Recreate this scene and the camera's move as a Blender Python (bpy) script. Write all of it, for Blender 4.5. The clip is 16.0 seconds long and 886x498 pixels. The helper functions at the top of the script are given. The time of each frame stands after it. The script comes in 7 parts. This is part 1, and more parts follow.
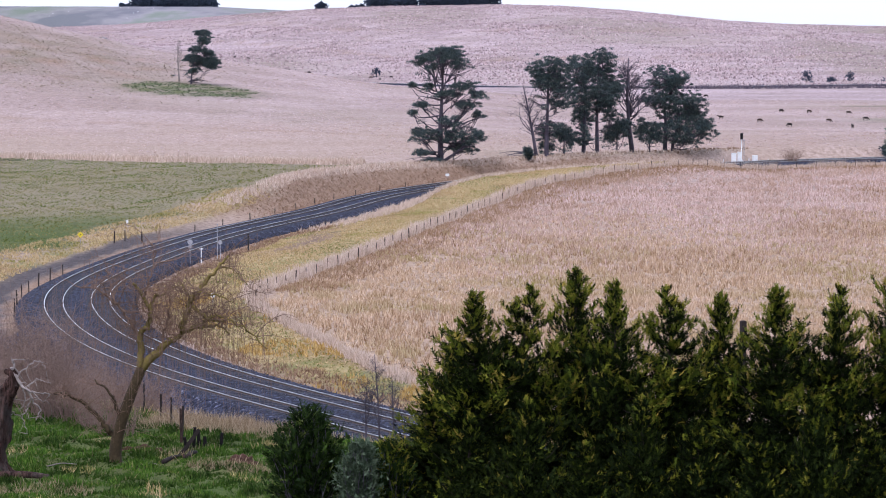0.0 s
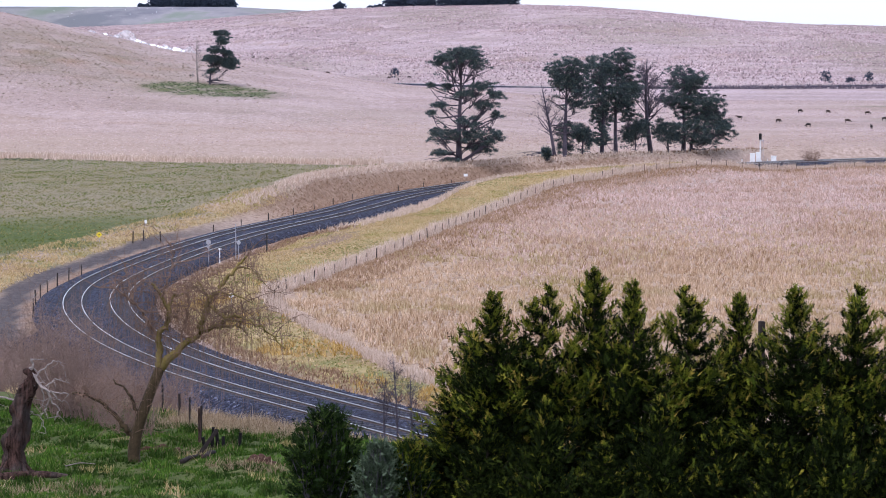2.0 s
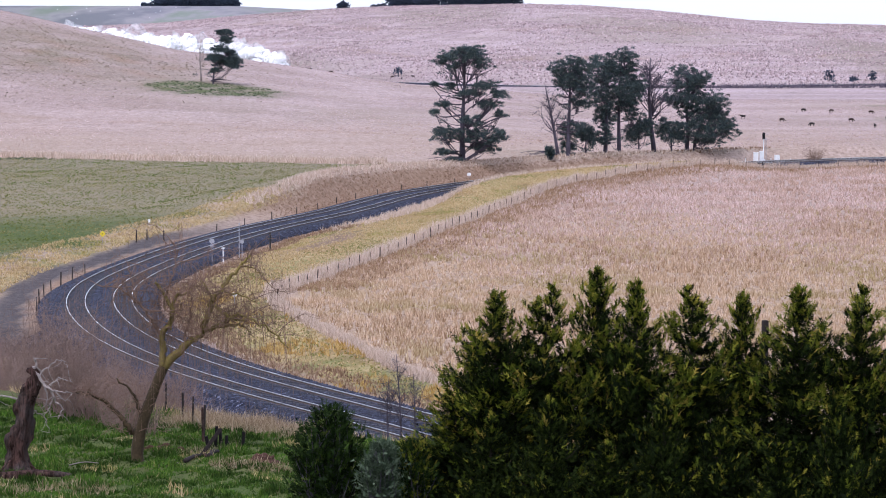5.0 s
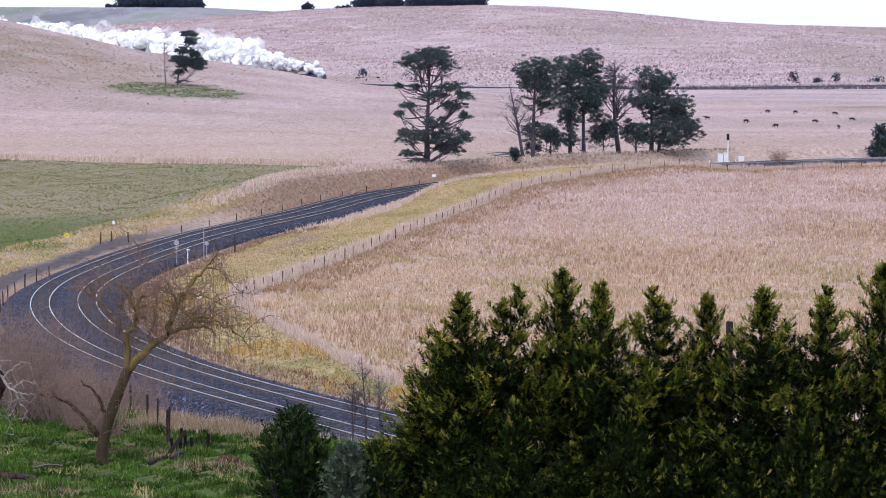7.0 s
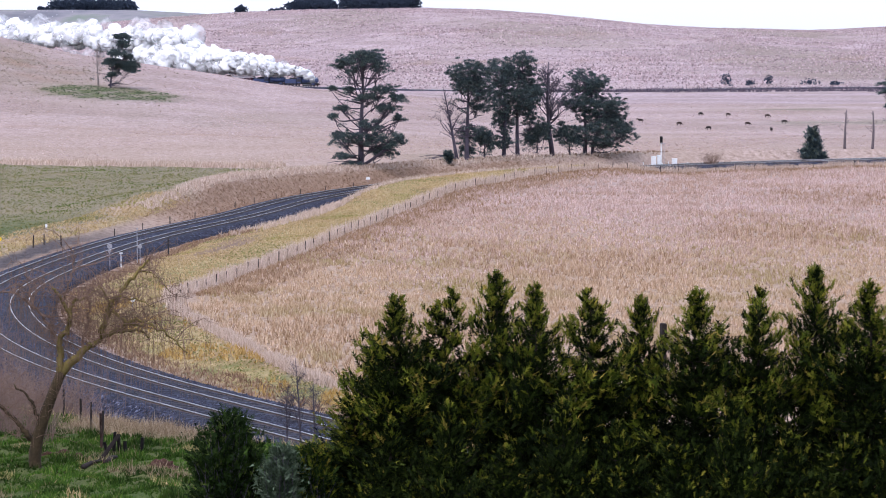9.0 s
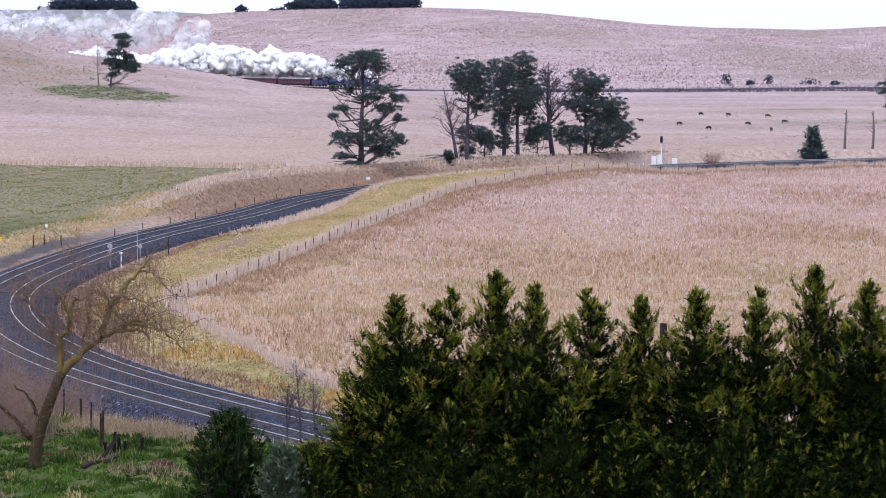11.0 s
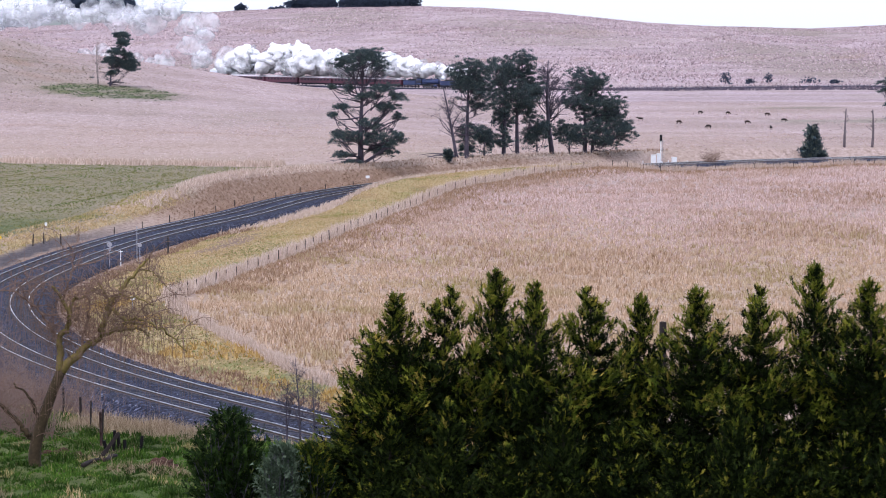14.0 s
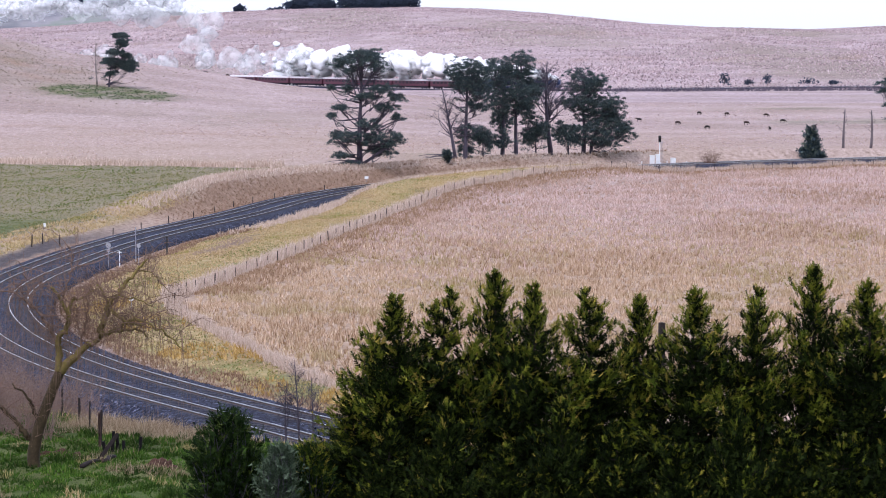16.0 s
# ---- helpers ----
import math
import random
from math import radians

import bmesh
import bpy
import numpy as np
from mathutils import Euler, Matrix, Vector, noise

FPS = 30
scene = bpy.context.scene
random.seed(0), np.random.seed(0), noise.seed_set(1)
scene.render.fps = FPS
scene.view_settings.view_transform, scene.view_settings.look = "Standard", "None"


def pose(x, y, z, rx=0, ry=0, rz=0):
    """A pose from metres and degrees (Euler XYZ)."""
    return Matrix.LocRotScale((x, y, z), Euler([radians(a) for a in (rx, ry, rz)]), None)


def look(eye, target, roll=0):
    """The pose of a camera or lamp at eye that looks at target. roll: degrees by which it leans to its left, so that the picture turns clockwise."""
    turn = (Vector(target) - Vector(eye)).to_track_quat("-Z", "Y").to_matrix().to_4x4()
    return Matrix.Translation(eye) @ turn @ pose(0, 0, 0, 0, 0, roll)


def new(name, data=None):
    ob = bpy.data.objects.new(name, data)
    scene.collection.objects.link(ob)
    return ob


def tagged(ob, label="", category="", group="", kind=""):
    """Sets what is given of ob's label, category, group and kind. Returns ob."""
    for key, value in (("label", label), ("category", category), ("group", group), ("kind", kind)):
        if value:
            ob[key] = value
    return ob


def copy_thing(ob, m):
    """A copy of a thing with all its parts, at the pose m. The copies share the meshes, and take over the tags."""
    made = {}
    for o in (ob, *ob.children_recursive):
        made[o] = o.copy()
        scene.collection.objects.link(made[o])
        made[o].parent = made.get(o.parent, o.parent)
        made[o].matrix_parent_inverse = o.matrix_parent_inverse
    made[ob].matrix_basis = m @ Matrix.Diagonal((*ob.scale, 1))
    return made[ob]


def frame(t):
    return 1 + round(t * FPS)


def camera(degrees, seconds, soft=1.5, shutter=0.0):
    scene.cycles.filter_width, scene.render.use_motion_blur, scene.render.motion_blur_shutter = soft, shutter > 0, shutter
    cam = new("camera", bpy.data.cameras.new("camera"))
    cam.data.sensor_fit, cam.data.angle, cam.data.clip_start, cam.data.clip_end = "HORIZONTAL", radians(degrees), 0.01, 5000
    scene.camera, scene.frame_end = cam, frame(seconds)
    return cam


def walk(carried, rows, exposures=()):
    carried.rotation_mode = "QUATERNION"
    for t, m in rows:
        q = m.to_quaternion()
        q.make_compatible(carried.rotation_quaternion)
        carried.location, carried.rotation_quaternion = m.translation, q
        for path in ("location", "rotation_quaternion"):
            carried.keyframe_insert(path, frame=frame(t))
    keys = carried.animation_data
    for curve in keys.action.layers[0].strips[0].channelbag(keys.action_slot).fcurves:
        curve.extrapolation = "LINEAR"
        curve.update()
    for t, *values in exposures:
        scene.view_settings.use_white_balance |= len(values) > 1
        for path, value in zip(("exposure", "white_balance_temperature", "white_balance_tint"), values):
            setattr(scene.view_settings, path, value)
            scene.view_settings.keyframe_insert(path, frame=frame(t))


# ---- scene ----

# ------------------------------------------------------------ camera
EYE = (0.0, 0.0, 21.4)
TILT = -4.425
DEG = math.degrees(1 / 4446.3)
cam = camera(20.0, 16.0, soft=1.0)
# seconds, pan to the right and tilt up in 1/4446 radians
PAN = [
    (0.0, 0, 0), (0.1, 0, 0), (0.3, 1, 1), (0.5, 3.8, 1.3), (0.6, 10, 1.1), (0.7, 15, .9), (0.8, 19, .8), (1.0, 24, .5),
    (1.2, 28.5, .5), (1.5, 30.8, .4), (2.0, 32.5, .4), (2.5, 34, .1), (3.0, 35.4, 0), (3.5, 37.4, 0), (3.7, 38, -.2),
    (4.7, 38.5, -1), (5.8, 38, -1.6), (5.9, 37.5, -1.7), (6.0, 36.2, -1.8), (6.1, 29, -1.6), (6.2, 10, -1.3), (6.3, -13, -1),
    (6.4, -40, -.7), (6.5, -49.6, -.4), (6.6, -41, -.1), (6.7, -32, .3), (6.8, -26, .7), (6.9, -20, 1), (7.0, -23.8, 1.4),
    (7.1, -42, 1.8), (7.2, -58, 2.2), (7.3, -69, 2.6), (7.4, -81, 3.1), (7.5, -94, 3.6), (7.6, -106, 4.4), (7.7, -116, 5.2),
    (7.8, -123, 6), (7.9, -129, 6.8), (8.0, -134.3, 7.3), (8.2, -138.5, 7.3), (8.5, -139.6, 7.1), (9.0, -140.7, 6.1),
    (9.5, -140.6, 6), (11.0, -140.4, 6), (11.5, -140.4, 6), (12.0, -140.3, 6), (12.5, -140.4, 6.1), (13.0, -140.6, 4.6),
    (13.5, -141.4, 3.5), (14.0, -141.2, 3.4), (14.2, -142.5, 3.8), (14.5, -148.1, 4.4), (15.0, -159.1, 4.5), (15.2, -166, 5.2),
    (15.5, -171.3, 6.3), (15.7, -159, 5.8), (15.8, -151, 5.4), (15.9, -145, 5), (16.0, -143.2, 4.8),
]
walk(cam, [(t, pose(*EYE, 90 + TILT + DEG * dy, 0, DEG * dx)) for t, dx, dy in PAN], exposures=[(0, 0.38, 5670, 19), (16, 0.38, 5670, 19)])

# ------------------------------------------------------------ light: a bright overcast day
SUN_EL, SUN_AZ = 52.0, 208.0
world = bpy.data.worlds.new("overcast_sky")
scene.world = world
world.use_nodes = True
wn, wl = world.node_tree.nodes, world.node_tree.links
wn.clear()
sky = wn.new("ShaderNodeTexSky")
sky.sky_type, sky.sun_disc = "NISHITA", False
sky.sun_elevation, sky.sun_rotation = radians(SUN_EL), radians(SUN_AZ)
sky.air_density, sky.dust_density, sky.ozone_density = 1.0, 3.0, 1.0
bg_sky, bg_cloud, addn, wout = wn.new("ShaderNodeBackground"), wn.new("ShaderNodeBackground"), wn.new("ShaderNodeAddShader"), wn.new("ShaderNodeOutputWorld")
bg_sky.inputs[1].default_value = 0.05
bg_cloud.inputs[0].default_value, bg_cloud.inputs[1].default_value = (0.92, 0.95, 1.0, 1), 0.80
wl.new(sky.outputs[0], bg_sky.inputs[0])
wl.new(bg_sky.outputs[0], addn.inputs[0])
wl.new(bg_cloud.outputs[0], addn.inputs[1])
wl.new(addn.outputs[0], wout.inputs[0])
sun = new("sun", bpy.data.lights.new("sun", "SUN"))
sun.data.energy, sun.data.angle, sun.data.color = 1.3, radians(14), (1.0, 0.95, 0.88)
_az, _el = radians(SUN_AZ), radians(SUN_EL)
sun.matrix_world = look((0, 0, 60), (-math.sin(_az) * math.cos(_el), -math.cos(_az) * math.cos(_el), 60 - math.sin(_el)))


# ------------------------------------------------------------ materials
def material(name, rough=0.9, metal=0.0, spec=0.2):
    m = bpy.data.materials.new(name)
    m.use_nodes = True
    b = m.node_tree.nodes["Principled BSDF"]
    b.inputs["Roughness"].default_value, b.inputs["Metallic"].default_value = rough, metal
    b.inputs["Specular IOR Level"].default_value = spec
    return m, m.node_tree.nodes, m.node_tree.links, b


def ramp(nodes, links, source, stops):
    r = nodes.new("ShaderNodeValToRGB")
    while len(r.color_ramp.elements) < len(stops):
        r.color_ramp.elements.new(0.5)
    for e, (p, c) in zip(r.color_ramp.elements, stops):
        e.position, e.color = p, (*c, 1)
    links.new(source, r.inputs[0])
    return r.outputs[0]


def noise_tex(nodes, links, scale, detail=4.0, rough=0.6, vec=None, stretch=None):
    n = nodes.new("ShaderNodeTexNoise")
    n.inputs["Scale"].default_value, n.inputs["Detail"].default_value, n.inputs["Roughness"].default_value = scale, detail, rough
    if vec is None:
        vec = nodes.new("ShaderNodeTexCoord").outputs["Object"]
    if stretch:
        mp = nodes.new("ShaderNodeMapping")
        mp.inputs["Scale"].default_value = stretch
        links.new(vec, mp.inputs[0])
        vec = mp.outputs[0]
    links.new(vec, n.inputs["Vector"])
    return n.outputs[0]


def mixed(nodes, links, fac, a, b, kind="MIX"):
    n = nodes.new("ShaderNodeMix")
    n.data_type, n.blend_type = "RGBA", kind
    for socket, v in ((n.inputs[0], fac), (n.inputs[6], a), (n.inputs[7], b)):
        if isinstance(v, (int, float)):
            socket.default_value = v
        elif isinstance(v, tuple):
            socket.default_value = (*v, 1)
        else:
            links.new(v, socket)
    return n.outputs[2]


def bumped(nodes, links, b, height, strength=0.5, distance=0.05):
    n = nodes.new("ShaderNodeBump")
    n.inputs["Strength"].default_value, n.inputs["Distance"].default_value = strength, distance
    links.new(height, n.inputs["Height"])
    links.new(n.outputs[0], b.inputs["Normal"])


def plain(name, colour, rough=0.7, metal=0.0, spec=0.3, vary=0.25, scale=6.0, bump=0.0):
    """Paint, metal or wood with grain and stains at two scales."""
    m, n, l, b = material(name, rough, metal, spec)
    big, fine = noise_tex(n, l, scale * 0.25, 3), noise_tex(n, l, scale * 3, 4)
    dark = tuple(c * (1 - vary) for c in colour)
    light = tuple(min(1, c * (1 + vary * 0.6)) for c in colour)
    c1 = ramp(n, l, big, [(0.35, dark), (0.65, light)])
    c2 = mixed(n, l, 0.5, c1, ramp(n, l, fine, [(0.3, dark), (0.7, light)]))
    l.new(c2, b.inputs["Base Color"])
    if bump:
        bumped(n, l, b, fine, bump, 0.02)
    return m


def island(name, stops, rough=0.8, spec=0.15, translucent=0.0, patch=None, share=(0.4, 0.62)):
    """Leaves and blades: each island takes its own colour from the ramp; patch adds broad drifts."""
    m, n, l, b = material(name, rough, 0, spec)
    g = n.new("ShaderNodeNewGeometry")
    c = ramp(n, l, g.outputs["Random Per Island"], stops)
    if patch:
        pn = noise_tex(n, l, patch[0], 3, 0.6, vec=g.outputs["Position"])
        c = mixed(n, l, ramp(n, l, pn, [(share[0], (0, 0, 0)), (share[1], (1, 1, 1))]), c, mixed(n, l, 1.0, c, patch[1], "MULTIPLY"))
    l.new(c, b.inputs["Base Color"])
    if translucent:
        t, mx = n.new("ShaderNodeBsdfTranslucent"), n.new("ShaderNodeMixShader")
        l.new(c, t.inputs[0])
        mx.inputs[0].default_value = translucent
        l.new(b.outputs[0], mx.inputs[1])
        l.new(t.outputs[0], mx.inputs[2])
        l.new(mx.outputs[0], n["Material Output"].inputs[0])
    return m


def split_wood(name, colour):
    """Old split wood with long upright fissures."""
    m, n, l, b = material(name, 0.95, 0, 0.1)
    grain = noise_tex(n, l, 3.0, 6, 0.7, stretch=(3.0, 3.0, 0.35))
    stain = noise_tex(n, l, 1.1, 4, 0.6)
    dark, light = tuple(c * 0.22 for c in colour), tuple(c * 1.9 for c in colour)
    c = ramp(n, l, grain, [(0.38, dark), (0.52, colour), (0.68, light)])
    l.new(mixed(n, l, ramp(n, l, stain, [(0.45, (0, 0, 0)), (0.65, (0.7, 0.7, 0.7))]), c, (0.12, 0.10, 0.095)), b.inputs["Base Color"])
    bumped(n, l, b, grain, 1.0, 0.25)
    return m


def ground_material():
    m, n, l, b = material("pasture", 0.95, 0, 0.1)
    pos = n.new("ShaderNodeNewGeometry").outputs["Position"]
    zone = n.new("ShaderNodeVertexColor")
    zone.layer_name = "zone"
    sep = n.new("ShaderNodeSeparateColor")
    l.new(zone.outputs[0], sep.inputs[0])
    fine = noise_tex(n, l, 1.5, 6, 0.75, vec=pos)
    tuss = noise_tex(n, l, 0.55, 5, 0.7, vec=pos, stretch=(1.0, 0.55, 1.0))
    mid = noise_tex(n, l, 0.16, 5, 0.65, vec=pos, stretch=(0.5, 0.8, 1.0))
    big = noise_tex(n, l, 0.02, 4, 0.6, vec=pos)
    # dry grass holds the lilac tint of distance haze in its colour
    dry = ramp(n, l, tuss, [(0.36, (0.15, 0.112, 0.116)), (0.46, (0.36, 0.278, 0.278)), (0.56, (0.48, 0.378, 0.380)), (0.70, (0.64, 0.515, 0.515))])
    dry = mixed(n, l, 0.5, dry, ramp(n, l, fine, [(0.38, (0.14, 0.107, 0.106)), (0.5, (0.44, 0.345, 0.343)), (0.62, (0.67, 0.535, 0.533))]))
    dry = mixed(n, l, ramp(n, l, mid, [(0.42, (0, 0, 0)), (0.66, (0.5, 0.5, 0.5))]), dry, (0.45, 0.345, 0.325))
    dry = mixed(n, l, ramp(n, l, big, [(0.45, (0, 0, 0)), (0.66, (0.55, 0.55, 0.55))]), dry, (0.31, 0.245, 0.205))
    # dark bands paint the shading of contour furrows into the grass colour
    band = noise_tex(n, l, 1.0, 4, 0.6, vec=pos, stretch=(0.006, 0.035, 0.25))
    dry = mixed(n, l, ramp(n, l, band, [(0.42, (0.62, 0.62, 0.62)), (0.58, (0, 0, 0))]), dry, mixed(n, l, 1.0, dry, (0.66, 0.63, 0.62), "MULTIPLY"))
    tawny = ramp(n, l, fine, [(0.34, (0.22, 0.148, 0.092)), (0.5, (0.37, 0.268, 0.188)), (0.68, (0.51, 0.39, 0.30))])
    second = n.new("ShaderNodeVertexColor")
    second.layer_name = "kind"
    sep2 = n.new("ShaderNodeSeparateColor")
    l.new(second.outputs[0], sep2.inputs[0])
    dry = mixed(n, l, sep2.outputs[0], dry, tawny)
    green = ramp(n, l, fine, [(0.3, (0.020, 0.040, 0.009)), (0.5, (0.056, 0.094, 0.018)), (0.72, (0.105, 0.128, 0.034))])
    green = mixed(n, l, ramp(n, l, mid, [(0.46, (0, 0, 0)), (0.66, (0.5, 0.5, 0.5))]), green, (0.135, 0.125, 0.048))
    verge = ramp(n, l, fine, [(0.3, (0.16, 0.115, 0.05)), (0.5, (0.34, 0.255, 0.12)), (0.7, (0.49, 0.385, 0.22))])
    verge = mixed(n, l, ramp(n, l, mid, [(0.50, (0, 0, 0)), (0.66, (0.8, 0.8, 0.8))]), verge, (0.14, 0.165, 0.05))
    verge = mixed(n, l, ramp(n, l, noise_tex(n, l, 0.09, 4, 0.6, vec=pos), [(0.5, (0, 0, 0)), (0.68, (0.7, 0.7, 0.7))]), verge, (0.22, 0.125, 0.06))
    dirt = ramp(n, l, fine, [(0.3, (0.050, 0.043, 0.045)), (0.55, (0.098, 0.083, 0.082)), (0.75, (0.17, 0.145, 0.135))])
    brown = ramp(n, l, fine, [(0.3, (0.13, 0.078, 0.048)), (0.5, (0.26, 0.168, 0.112)), (0.72, (0.40, 0.285, 0.21))])
    olive = ramp(n, l, fine, [(0.32, (0.105, 0.090, 0.062)), (0.5, (0.205, 0.170, 0.115)), (0.7, (0.33, 0.27, 0.20))])
    dry = mixed(n, l, sep2.outputs[1], dry, olive)
    slate = ramp(n, l, noise_tex(n, l, 0.012, 4, 0.6, vec=pos, stretch=(1.0, 0.35, 1.0)), [(0.38, (0.17, 0.165, 0.19)), (0.5, (0.28, 0.258, 0.27)), (0.6, (0.205, 0.225, 0.19)), (0.74, (0.16, 0.205, 0.15))])
    dry = mixed(n, l, sep2.outputs[2], dry, slate)
    c = mixed(n, l, sep.outputs[0], dry, green)
    c = mixed(n, l, sep.outputs[1], c, verge)
    c = mixed(n, l, zone.outputs[1], c, brown)
    c = mixed(n, l, sep.outputs[2], c, dirt)
    l.new(c, b.inputs["Base Color"])
    bumped(n, l, b, mixed(n, l, 0.5, fine, tuss), 0.8, 0.6)
    return m


